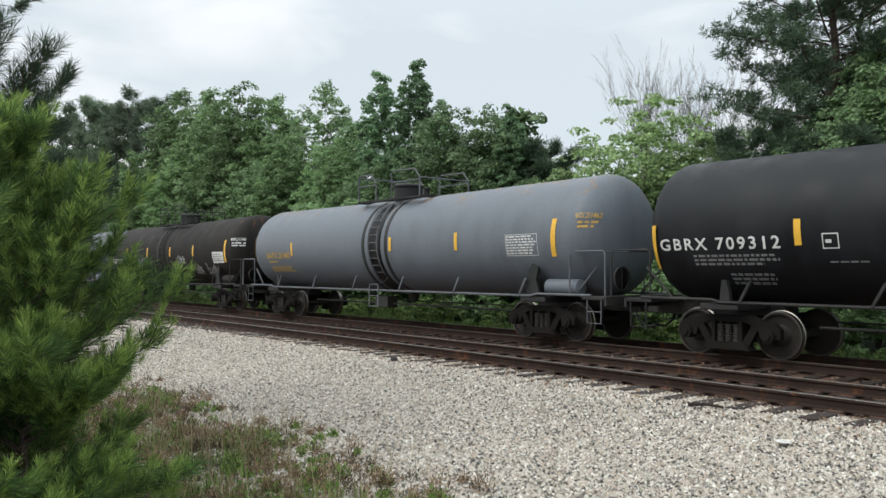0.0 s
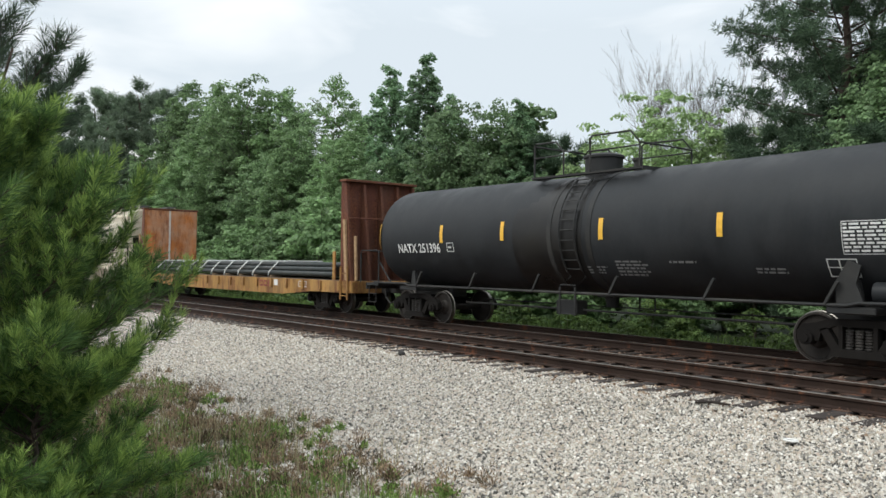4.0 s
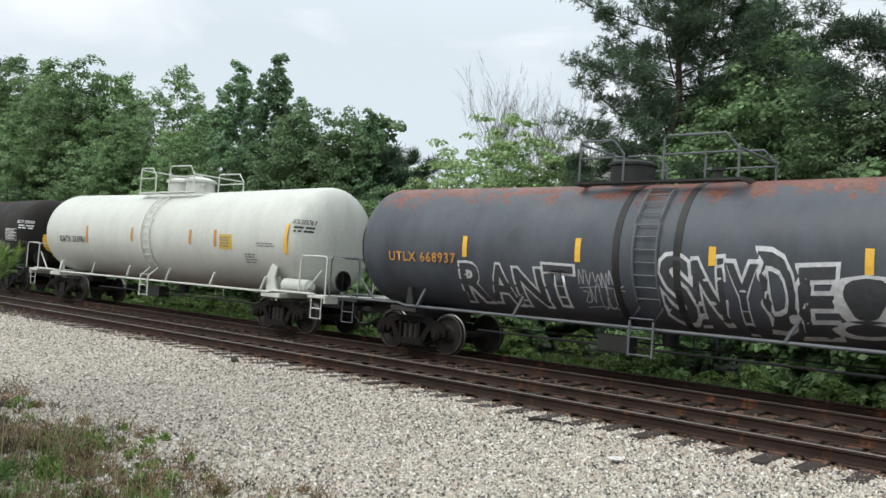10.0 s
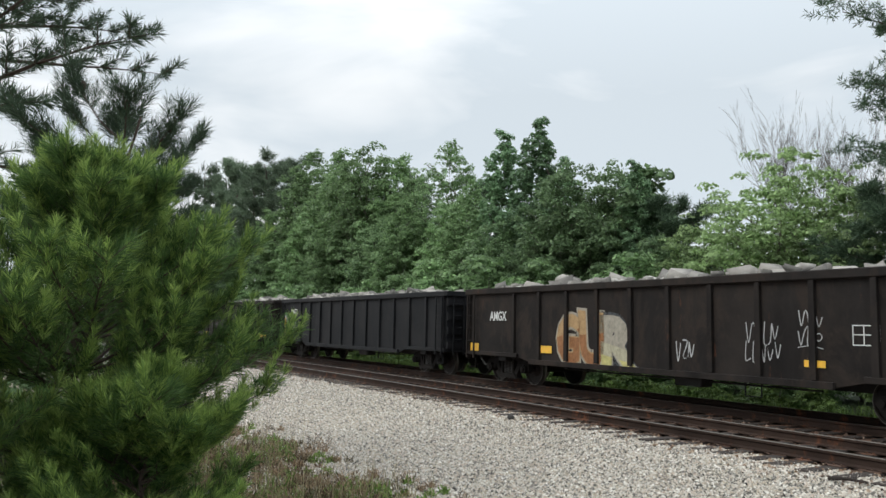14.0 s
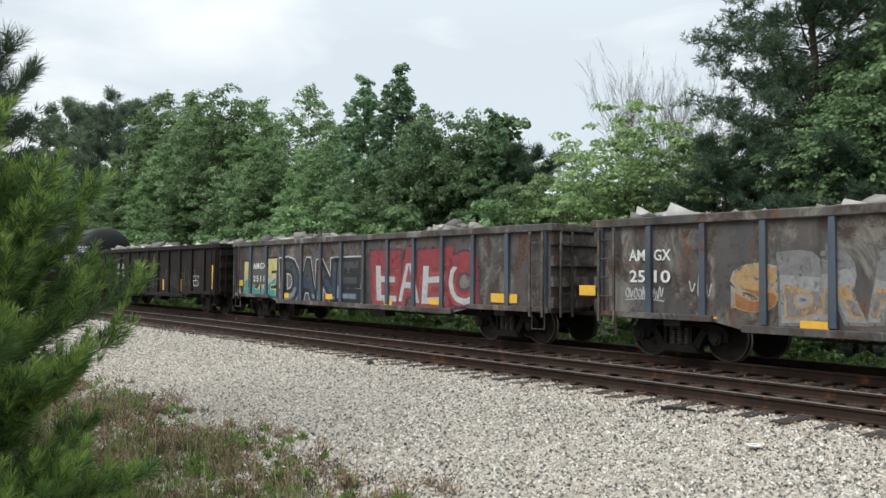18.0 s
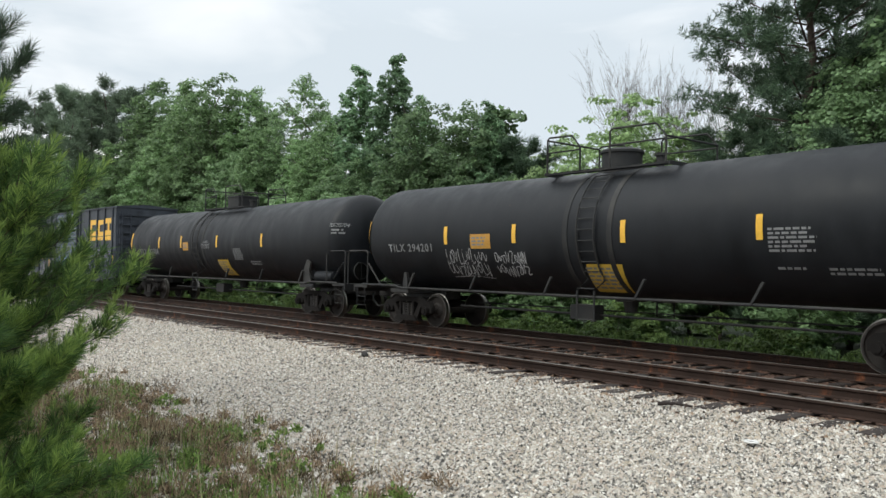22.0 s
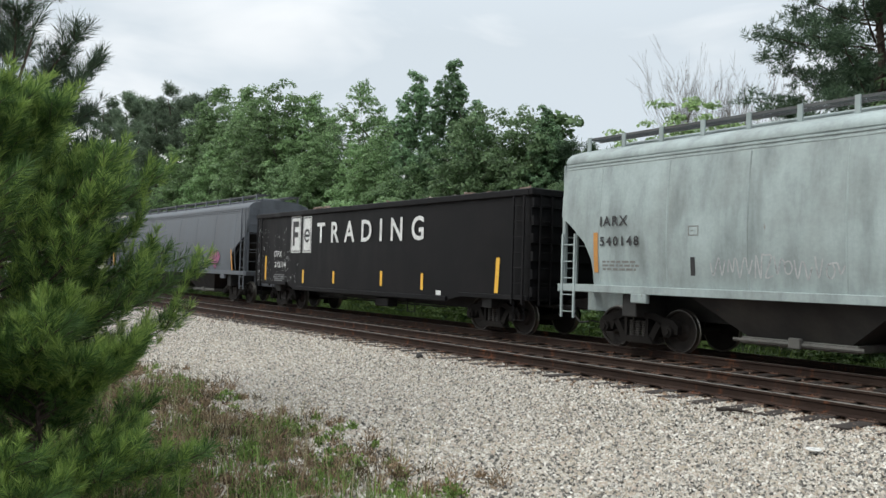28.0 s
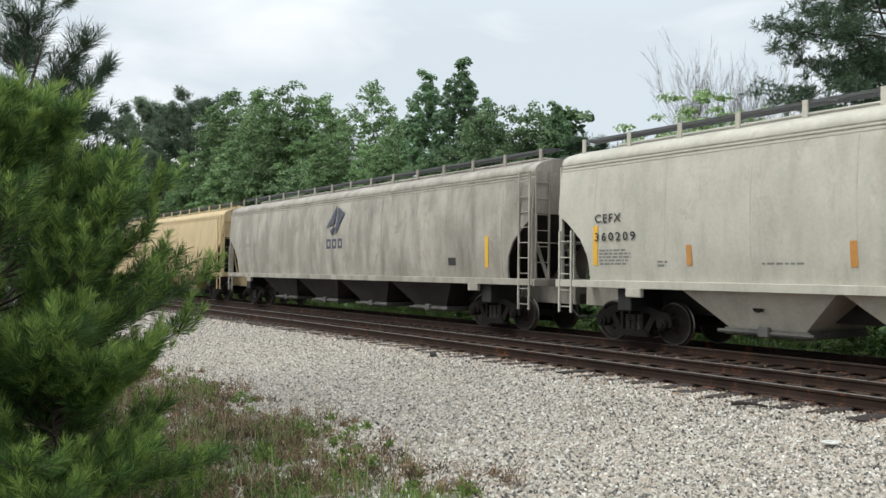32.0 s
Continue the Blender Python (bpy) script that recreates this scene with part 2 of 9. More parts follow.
def wheel_material():
    """Rusty wheel with the outer edge of the tread worn to bright steel."""
    m, nt, b = material("wheel_steel")
    v, raw = coords(nt, jitter=False)
    sep = node(nt, "ShaderNodeSeparateXYZ", [(raw, "Vector")])
    flatv = node(nt, "ShaderNodeCombineXYZ", [(sep.outputs["X"], "X"), (sep.outputs["Z"], "Y")])
    ln = nt.nodes.new("ShaderNodeVectorMath")
    ln.operation = "LENGTH"
    nt.links.new(flatv.outputs[0], ln.inputs[0])
    n = node(nt, "ShaderNodeTexNoise", [(v, "Vector")], Scale=8.0, Detail=5.0, Roughness=0.65)
    dull = ramp(nt, n.outputs[0], [(0.3, (0.009, 0.0075, 0.0065)), (0.7, (0.024, 0.018, 0.0145))]).outputs[0]
    edge = ramp(nt, ln.outputs["Value"], [(0.438, (0.0,)), (0.448, (1.0,))]).outputs[0]
    nt.links.new(mixc(nt, edge, dull, (0.2, 0.19, 0.175)), b.inputs["Base Color"])
    nt.links.new(edge, b.inputs["Metallic"])
    nt.links.new(ramp(nt, edge, [(0.0, (0.8,)), (1.0, (0.38,))]).outputs[0], b.inputs["Roughness"])
    return m


BLACKFIT = paint("black_fittings", (0.02, 0.021, 0.022), 0.6, 0.06)
WHEEL = wheel_material()
YELLOW = flat("reflective_yellow", (0.8, 0.46, 0.05), 0.45, 0, 0.2)
ORANGE = flat("faded_orange", (0.55, 0.26, 0.07), 0.5, 0, 0.2)
WHITE = flat("marking_white", (0.72, 0.73, 0.72), 0.6, 0, 0.35)
DIMWHITE = flat("marking_dim_white", (0.22, 0.225, 0.23), 0.6, 0, 0.4)
LETTERYEL = flat("marking_yellow", (0.55, 0.34, 0.07), 0.6, 0, 0.3)
LETTERORG = flat("marking_orange", (0.55, 0.27, 0.06), 0.6, 0, 0.3)
BLACKINK = flat("marking_black", (0.03, 0.03, 0.032), 0.6, 0, 0.2)
SIGNYEL = flat("sign_yellow", (0.6, 0.4, 0.05), 0.5, 0, 0.25)
SIGNORG = flat("sign_orange", (0.5, 0.26, 0.04), 0.5, 0, 0.25)
CHALK = flat("marking_chalk", (0.085, 0.086, 0.088), 0.8, 0, 0.3)
GREYINK = flat("marking_grey", (0.22, 0.22, 0.21), 0.7, 0, 0.3)
INKS = {"W": WHITE, "Y": LETTERYEL, "O": LETTERORG, "K": BLACKINK, "L": DIMWHITE}
SPRAY = {"w": (0.5, 0.51, 0.52), "chrome": (0.66, 0.68, 0.7), "chalk": (0.16, 0.16, 0.16), "red": (0.27, 0.042, 0.05), "green": (0.11, 0.33, 0.08), "tan": (0.42, 0.27, 0.13), "teal": (0.05, 0.3, 0.3),
         "yel": (0.55, 0.5, 0.2), "black": (0.015, 0.015, 0.017), "purple": (0.06, 0.045, 0.14), "blue": (0.12, 0.28, 0.4), "pink": (0.38, 0.14, 0.24),
         "pale": (0.36, 0.33, 0.27), "grey": (0.2, 0.2, 0.2), "silver": (0.3, 0.31, 0.31), "cream": (0.46, 0.43, 0.31), "navy": (0.03, 0.05, 0.09), "steel": (0.2, 0.25, 0.3), "plum": (0.11, 0.05, 0.075), "rose": (0.31, 0.075, 0.08), "lime": (0.12, 0.34, 0.05),
         "drab": (0.085, 0.078, 0.068), "rust": (0.3, 0.13, 0.05), "lilac": (0.42, 0.4, 0.5), "aqua": (0.1, 0.36, 0.42), "doorblue": (0.15, 0.18, 0.2), "hull": (0.2, 0.235, 0.235), "slate": (0.055, 0.06, 0.066)}


def spray(k, worn=0.35):
    """Sprayed paint, faded and worn through to the sheet below."""
    name = "spray_%s_%d" % (k, round(worn * 100))
    if name in PAINTS:
        return PAINTS[name]
    m = flat(name, SPRAY[k], 0.7, 0, 0.4)
    nt = m.node_tree
    b = nt.nodes["Principled BSDF"]
    v, _ = coords(nt, (1.0, 1.0, 0.6))
    n = node(nt, "ShaderNodeTexNoise", [(v, "Vector")], Scale=4.5, Detail=10.0, Roughness=0.75)
    fac = ramp(nt, n.outputs[0], [(0.33, (1.0 - min(0.95, worn * 2.6),)), (0.46, (1.0 - worn * 0.3,)), (0.7, (1.0,))]).outputs[0]
    clear = nt.nodes.new("ShaderNodeBsdfTransparent")
    mx = node(nt, "ShaderNodeMixShader", [(fac, "Fac"), (clear.outputs[0], 1), (b.outputs[0], 2)])
    nt.links.new(mx.outputs[0], nt.nodes["Material Output"].inputs["Surface"])
    return m

# ---- mesh helpers ----


class Geo:
    """Collects vertices and faces of one part."""

    def __init__(self):
        self.v, self.f = [], []

    def add(self, vs, fs):
        n = len(self.v)
        self.v += vs
        self.f += [tuple(n + i for i in f) for f in fs]
        return self

    def box(self, x0, x1, y0, y1, z0, z1, b=0.0):
        if b <= 0:
            vs = [(x, y, z) for x in (x0, x1) for y in (y0, y1) for z in (z0, z1)]
            return self.add(vs, [(0, 1, 3, 2), (4, 6, 7, 5), (0, 4, 5, 1), (2, 3, 7, 6), (0, 2, 6, 4), (1, 5, 7, 3)])
        vs, idx = [], {}
        for i, x in enumerate((x0, x1)):
            for j, y in enumerate((y0, y1)):
                for k, z in enumerate((z0, z1)):
                    sx, sy, sz = (b, -b)[i], (b, -b)[j], (b, -b)[k]
                    for a, p in enumerate(((x, y + sy, z + sz), (x + sx, y, z + sz), (x + sx, y + sy, z))):
                        idx[i, j, k, a] = len(vs)
                        vs.append(p)
        fs = []
        for s in (0, 1):
            fs.append(tuple(idx[s, j, k, 0] for j, k in ((0, 0), (1, 0), (1, 1), (0, 1))))
            fs.append(tuple(idx[i, s, k, 1] for i, k in ((0, 0), (1, 0), (1, 1), (0, 1))))
            fs.append(tuple(idx[i, j, s, 2] for i, j in ((0, 0), (1, 0), (1, 1), (0, 1))))
        for p in (0, 1):
            for q in (0, 1):
                fs.append((idx[p, q, 0, 0], idx[p, q, 1, 0], idx[p, q, 1, 1], idx[p, q, 0, 1]))
                fs.append((idx[p, 0, q, 0], idx[p, 1, q, 0], idx[p, 1, q, 2], idx[p, 0, q, 2]))
                fs.append((idx[0, p, q, 1], idx[1, p, q, 1], idx[1, p, q, 2], idx[0, p, q, 2]))
        for i in (0, 1):
            for j in (0, 1):
                for k in (0, 1):
                    fs.append(tuple(idx[i, j, k, a] for a in (0, 1, 2)))
        return self.add(vs, fs)

    def prism(self, poly, y0, y1):
        """A closed outline in x, z, drawn out from y0 to y1."""
        n = len(poly)
        vs = [(x, y0, z) for x, z in poly] + [(x, y1, z) for x, z in poly]
        fs = [tuple(range(n)), tuple(range(2 * n - 1, n - 1, -1))] + [(i, (i + 1) % n, n + (i + 1) % n, n + i) for i in range(n)]
        return self.add(vs, fs)

    def sweep(self, poly, x0, x1):
        """A closed outline in y, z, drawn out from x0 to x1."""
        n = len(poly)
        vs = [(x0, y, z) for y, z in poly] + [(x1, y, z) for y, z in poly]
        fs = [tuple(range(n)), tuple(range(2 * n - 1, n - 1, -1))] + [(i, (i + 1) % n, n + (i + 1) % n, n + i) for i in range(n)]
        return self.add(vs, fs)

    def tube(self, pts, r, n=8, r1=None):
        pts = [Vector(p) for p in pts]
        vs, m = [], len(pts)
        for i, p in enumerate(pts):
            d = (pts[min(i + 1, m - 1)] - pts[max(i - 1, 0)]).normalized()
            a = d.cross(Vector((0, 0, 1)) if abs(d.z) < 0.9 else Vector((0, 1, 0))).normalized()
            b = d.cross(a)
            q = r if r1 is None else r + (r1 - r) * i / max(1, m - 1)
            vs += [tuple(p + (a * math.cos(k * 2 * math.pi / n) + b * math.sin(k * 2 * math.pi / n)) * q) for k in range(n)]
        fs = [(i * n + k, i * n + (k + 1) % n, (i + 1) * n + (k + 1) % n, (i + 1) * n + k) for i in range(m - 1) for k in range(n)]
        fs += [tuple(range(n)), tuple(range((m - 1) * n, m * n))]
        return self.add(vs, fs)

    def lathe(self, prof, n, place):
        """prof: (along, radius) pairs; place(along, c, s) gives the point for radius-scaled cosine and sine."""
        vs, m = [], len(prof)
        for a, r in prof:
            vs += [place(a, r * math.cos(k * 2 * math.pi / n), r * math.sin(k * 2 * math.pi / n)) for k in range(n)]
        fs = [(i * n + k, i * n + (k + 1) % n, (i + 1) * n + (k + 1) % n, (i + 1) * n + k) for i in range(m - 1) for k in range(n)]
        fs += [tuple(range(n)), tuple(range((m - 1) * n, m * n))]
        return self.add(vs, fs)

    def ycyl(self, x, z, y0, y1, r, n=16):
        return self.lathe([(y0, r), (y1, r)], n, lambda a, c, s: (x + c, a, z + s))

    def zcyl(self, x, y, z0, z1, r, n=20, r1=None):
        return self.lathe([(z0, r), (z1, r1 if r1 is not None else r)], n, lambda a, c, s: (x + c, y + s, a))

    def mesh(self, name, mat, smooth=False, fix=True):
        me = bpy.data.meshes.new(name)
        me.from_pydata(self.v, [], self.f)
        if fix:
            bm = bmesh.new()
            bm.from_mesh(me)
            bmesh.ops.recalc_face_normals(bm, faces=bm.faces)
            bm.to_mesh(me)
            bm.free()
        if smooth:
            me.polygons.foreach_set("use_smooth", [True] * len(me.polygons))
            me.set_sharp_from_angle(angle=radians(38))
        me.materials.append(mat)
        return me


MESHES = {}


def part(name, geo, mat, parent, label="", at=None, key=None, smooth=False, fix=True):
    """One mesh object under a thing or a part. geo: a Geo, or a function that makes one; key: shares the mesh between alike parts."""
    if key is not None and (name, key, mat.name) in MESHES:
        me = MESHES[name, key, mat.name]
    else:
        me = (geo() if callable(geo) else geo).mesh(name, mat, smooth, fix)
        if key is not None:
            MESHES[name, key, mat.name] = me
    ob = new(name, me)
    ob.parent = parent
    if at is not None:
        ob.matrix_basis = at if isinstance(at, Matrix) else Matrix.Translation(at)
    if label:
        tagged(ob, label)
    return ob


def thing(name, label, category, group="", kind=""):
    return tagged(new(name), label, category, group, kind)


def heap(name, verts, faces, mat, smooth=False):
    """A large mesh from arrays: verts (n, 3), faces (m, 3 or 4)."""
    me = bpy.data.meshes.new(name)
    verts, faces = np.asarray(verts, np.float32), np.asarray(faces, np.int32)
    k = faces.shape[1]
    me.vertices.add(len(verts))
    me.vertices.foreach_set("co", verts.ravel())
    me.loops.add(faces.size)
    me.loops.foreach_set("vertex_index", faces.ravel())
    me.polygons.add(len(faces))
    me.polygons.foreach_set("loop_start", np.arange(0, faces.size, k, dtype=np.int32))
    me.update(calc_edges=True)
    me.materials.append(mat)
    if smooth:
        me.polygons.foreach_set("use_smooth", [True] * len(faces))
    return me

# ---- markings on the cars' near side: u along the car, z up ----
rng = random.Random(7)


def tank_side(r, zc=2.5, droop=0.0, e=8.0):
    def at(u, z, off=0.006):
        # the heads round off over the last 0.62 m
        k = min(1.0, max(0.0, (e - abs(u)) / 0.62))
        q = r * max(0.07, math.sqrt(1 - (1 - k) ** 2) ** 0.8) + off * (1 if k == 1 else 2.5)
        return u, -math.sqrt(max(0.01, q ** 2 - (z - zc - droop * (abs(u) / e - 0.5)) ** 2)), z
    return at


def plane_side(y, low=lambda u: -1.0, high=9.0):
    return lambda u, z, off=0.004: (u, y - off, min(high, max(low(u), z)))


def bulge(z, z0, z1, hw):
    """Half width of a curved hopper side at the height z."""
    q = (z - z0) / (z1 - z0) * 2 - 0.9
    return hw - 0.115 * q * q


def bulged_side(hw, z0, z1):
    return lambda u, z, off=0.004: (u, -bulge(z, z0, z1, hw) - off, z)


def patch(g, surf, u0, u1, z0, z1, off=0.006, slant=0.0):
    n = max(1, int((z1 - z0) / 0.12))
    for i in range(n):
        a, b = z0 + (z1 - z0) * i / n, z0 + (z1 - z0) * (i + 1) / n
        sa, sb = slant * i / n, slant * (i + 1) / n
        g.add([surf(u0 + sa, a, off), surf(u1 + sa, a, off), surf(u1 + sb, b, off), surf(u0 + sb, b, off)], [(0, 1, 2, 3)])
    return g


def outline(g, surf, u0, u1, z0, z1, w=0.02, off=0.006):
    patch(g, surf, u0, u1, z0, z0 + w, off)
    patch(g, surf, u0, u1, z1 - w, z1, off)
    patch(g, surf, u0, u0 + w, z0 + w, z1 - w, off)
    return patch(g, surf, u1 - w, u1, z0 + w, z1 - w, off)


def bars(g, surf, u0, u1, z0, z1, off=0.006, pitch=0.075):
    """Rows of small unreadable stencil."""
    rows = max(1, round((z1 - z0) / pitch))
    step = (z1 - z0) / rows
    for i in range(rows):
        z, u = z1 - step * (i + 1) + step * 0.2, u0
        end = u1 - rng.random() * 0.25 * (u1 - u0)
        while u < end:
            w = min(rng.uniform(0.06, 0.2), end - u)
            patch(g, surf, u, u + w, z, z + step * 0.55, off)
            u += w + 0.035
    return g


def ribbon(g, surf, pts, w, off):
    for (u0, z0), (u1, z1) in zip(pts, pts[1:]):
        du, dz = u1 - u0, z1 - z0
        d = math.hypot(du, dz) or 1
        k = max(1, int(d / 0.15))
        nu, nz = -dz / d * w / 2, du / d * w / 2
        for i in range(k):
            a, b = i / k, (i + 1) / k + 0.04 / k
            g.add([surf(u0 + du * a + nu, z0 + dz * a + nz, off), surf(u0 + du * a - nu, z0 + dz * a - nz, off),
                   surf(u0 + du * b - nu, z0 + dz * b - nz, off), surf(u0 + du * b + nu, z0 + dz * b + nz, off)], [(0, 1, 2, 3)])
    return g


def smooth_line(pts, k=4):
    """A soft curve through the given points."""
    q = [pts[0]] + list(pts) + [pts[-1]]
    out = []
    for i in range(1, len(q) - 2):
        for j in range(k):
            t = j / k
            out.append(tuple(0.5 * (2 * q[i][c] + (q[i + 1][c] - q[i - 1][c]) * t + (2 * q[i - 1][c] - 5 * q[i][c] + 4 * q[i + 1][c] - q[i + 2][c]) * t * t
                                    + (3 * q[i][c] - q[i - 1][c] - 3 * q[i + 1][c] + q[i + 2][c]) * t ** 3) for c in (0, 1)))
    return out + [pts[-1]]


def scrawl(g, surf, u0, u1, z0, z1, w, off, loops=None):
    """A sprayed tag: slanted strokes run together like handwriting, with a few loops and a flourish."""
    hgt = z1 - z0
    n = loops or max(3, round((u1 - u0) / max(0.10, hgt * 0.42)))
    cw = (u1 - u0) / n
    line = []
    for i in range(n):
        c = u0 + cw * i
        kind = rng.choice("vvnolz")
        hi, lo = z1 - hgt * rng.uniform(0, 0.35), z0 + hgt * rng.uniform(0, 0.3)
        mid = (hi + lo) / 2
        if kind == "v":
            line += [(c + cw * 0.1, hi), (c + cw * 0.4, lo), (c + cw * 0.8, hi - hgt * 0.1)]
        elif kind == "n":
            line += [(c + cw * 0.1, lo), (c + cw * 0.25, hi), (c + cw * 0.65, lo), (c + cw * 0.85, hi)]
        elif kind == "o":
            line += [(c + cw * (0.5 + 0.4 * math.cos(q)), mid + (hi - lo) * 0.45 * math.sin(q)) for q in (2.6, 3.8, 5.0, 6.3, 7.5, 8.6)]
        elif kind == "l":
            line += [(c + cw * 0.3, z1), (c + cw * 0.2, lo), (c + cw * 0.9, lo + hgt * 0.08)]
        else:
            line += [(c + cw * 0.1, hi), (c + cw * 0.85, hi - hgt * 0.05), (c + cw * 0.15, lo), (c + cw * 0.95, lo + hgt * 0.06)]
        if rng.random() < 0.4 or i == n - 1:
            ribbon(g, surf, smooth_line(line, 3), w, off)
            line = []
    if rng.random() < 0.5:
        ribbon(g, surf, smooth_line([(u0, z0 - hgt * 0.05), ((u0 + u1) / 2, z0 + hgt * 0.05), (u1, z0 - hgt * 0.08)], 4), w * 0.7, off)
    return g


def glyph(ch, fat):
    """One letter of the built-in font as a flat mesh, fattened by fat, with its bounds scaled to 0..1."""
    cu = bpy.data.curves.new("graffiti", "FONT")
    cu.body, cu.size, cu.resolution_u, cu.offset = ch, 1.0, 3, fat
    tmp = bpy.data.objects.new("graffiti", cu)
    me = bpy.data.meshes.new_from_object(tmp)
    bpy.data.objects.remove(tmp)
    bm = bmesh.new()
    bm.from_mesh(me)
    bpy.data.meshes.remove(me)
    xs, ys = [v.co.x for v in bm.verts], [v.co.y for v in bm.verts]
    lo, hi = (min(xs) + fat, min(ys) + fat), (max(xs) - fat, max(ys) - fat)
    for v in bm.verts:
        v.co.x, v.co.y = (v.co.x - lo[0]) / max(0.05, hi[0] - lo[0]), (v.co.y - lo[1]) / max(0.05, hi[1] - lo[1])
    return bm


def piece(text, u0, u1, z0, z1, surf, layers, parent, curved=False, label="sprayed block letter"):
    """Sprayed lettering. layers: (material, fatness, share of the height that it covers from below)."""
    n = len(text)
    cw = (u1 - u0) / n
    poses = [(rng.uniform(-0.06, 0.06) * (z1 - z0), rng.uniform(0.88, 1.06) * (z1 - z0), rng.uniform(-0.2, 0.2), rng.uniform(-0.06, 0.06)) for _ in text]
    for q, (mat, fat, share) in enumerate(layers):
        for i, ch in enumerate(text):
            lift, tall, lean, fan = poses[i]
            a, b = u0 + cw * (i + 0.06), u0 + cw * (i + 0.94)
            bm = glyph(ch, fat)
            if share < 1:
                bmesh.ops.bisect_plane(bm, geom=bm.verts[:] + bm.edges[:] + bm.faces[:], plane_co=(0, share + rng.uniform(-0.08, 0.08), 0), plane_no=(rng.uniform(-0.25, 0.25), 1, 0), clear_outer=True)
            bmesh.ops.triangulate(bm, faces=bm.faces)
            if curved:
                bmesh.ops.subdivide_edges(bm, edges=[e for e in bm.edges if e.calc_length() > 0.3], cuts=2)
                bmesh.ops.triangulate(bm, faces=bm.faces)
            for v in bm.verts:
                fx, fy = v.co.x, v.co.y
                v.co = surf(a + fx * (b - a) + lean * (fy - 0.5) * tall * 0.5, z0 + lift + (fy + fan * (fx - 0.5)) * tall, 0.008 + 0.0035 * q)
            if not bm.faces:
                bm.free()
                continue
            me = bpy.data.meshes.new("graffiti")
            bm.to_mesh(me)
            bm.free()
            me.materials.append(mat)
            ob = new("graffiti", me)
            ob.parent = parent
            tagged(ob, label, kind="stuff")


def blob(g, surf, u0, u1, z0, z1, off, wob=0.12):
    """An uneven filled patch of spray."""
    n = max(3, int((u1 - u0) / 0.12))
    lo = [z0 + (z1 - z0) * wob * rng.random() for _ in range(n + 1)]
    hi = [z1 - (z1 - z0) * wob * rng.random() for _ in range(n + 1)]
    for i in range(n):
        a, b = u0 + (u1 - u0) * i / n, u0 + (u1 - u0) * (i + 1) / n
        k = max(1, int((z1 - z0) / 0.2))
        for j in range(k):
            f0, f1 = j / k, (j + 1) / k
            g.add([surf(a, lo[i] + (hi[i] - lo[i]) * f0, off), surf(b, lo[i + 1] + (hi[i + 1] - lo[i + 1]) * f0, off),
                   surf(b, lo[i + 1] + (hi[i + 1] - lo[i + 1]) * f1, off), surf(a, lo[i] + (hi[i] - lo[i]) * f1, off)], [(0, 1, 2, 3)])
    return g


def letters(text, u0, u1, zc, h, surf, mat, parent, off=0.027):
    cu = bpy.data.curves.new("lettering", "FONT")
    cu.body, cu.size, cu.resolution_u, cu.offset = text, 1.0, 3, 0.018
    tmp = bpy.data.objects.new("lettering", cu)
    me = bpy.data.meshes.new_from_object(tmp)
    if len(text) > 2:
        # stencils are spaced out rather than stretched
        xs, ys = [v.co.x for v in me.vertices], [v.co.y for v in me.vertices]
        want, has = (u1 - u0) / h * 1.12, (max(xs) - min(xs)) / (max(ys) - min(ys))
        if want > has * 1.08:
            cu.space_character = 1 + (want / has - 1) * len(text) / (len(text) - 1) * (1.0 if h > 0.5 else 0.45)
            bpy.data.meshes.remove(me)
            me = bpy.data.meshes.new_from_object(tmp)
    bpy.data.objects.remove(tmp)
    co = np.empty(len(me.vertices) * 3, np.float32)
    me.vertices.foreach_get("co", co)
    co = co.reshape(-1, 3)
    lo, hi = co.min(0), co.max(0)
    out = [surf(u0 + (p[0] - lo[0]) / (hi[0] - lo[0]) * (u1 - u0), zc - h / 2 + (p[1] - lo[1]) / (hi[1] - lo[1]) * h, off) for p in co]
    me.vertices.foreach_set("co", np.asarray(out, np.float32).ravel())
    me.materials.clear()
    me.materials.append(mat)
    me.update()
    ob = new("lettering", me)
    ob.parent = parent
    return tagged(ob, kind="stuff")


# layers of sprayed lettering, from the halo to the face
STYLES = {"chalk": (("chalk", -0.034, 1),), "silver": (("slate", 0.11, 1), ("silver", 0.05, 1), ("slate", 0.02, 1), ("grey", 0.0, 1), ("w", -0.02, 0.5)),
          "cream": (("slate", 0.12, 1), ("pale", 0.075, 1), ("cream", 0.055, 0.6), ("yel", 0.04, 0.3)),
          "teal": (("black", 0.11, 1), ("yel", 0.075, 1), ("cream", 0.05, 0.72), ("teal", 0.05, 0.4)),
          "night": (("w", 0.13, 1), ("black", 0.1, 1), ("slate", 0.02, 1), ("navy", 0.02, 0.55), ("steel", 0.0, 0.3)),
          "red": (("plum", 0.15, 1), ("red", 0.11, 1), ("rose", 0.06, 0.7), ("w", 0.0, 0.8)),
          "green": (("lime", 0.075, 1), ("drab", 0.025, 1)),
          "tan": (("pale", 0.1, 1), ("tan", 0.06, 1), ("rust", 0.04, 0.5)),
          "smear": (("grey", 0.12, 1), ("silver", 0.08, 0.7), ("tan", 0.03, 0.5), ("grey", 0.0, 0.4)),
          "purple": (("lilac", 0.13, 1), ("purple", 0.1, 1), ("lilac", 0.045, 1), ("purple", 0.03, 0.75)),
          "aqua": (("navy", 0.085, 1), ("aqua", 0.06, 1), ("w", 0.03, 1), ("doorblue", 0.0, 1)),
          "ink": (("black", 0.03, 1), ("hull", 0.0, 1))}


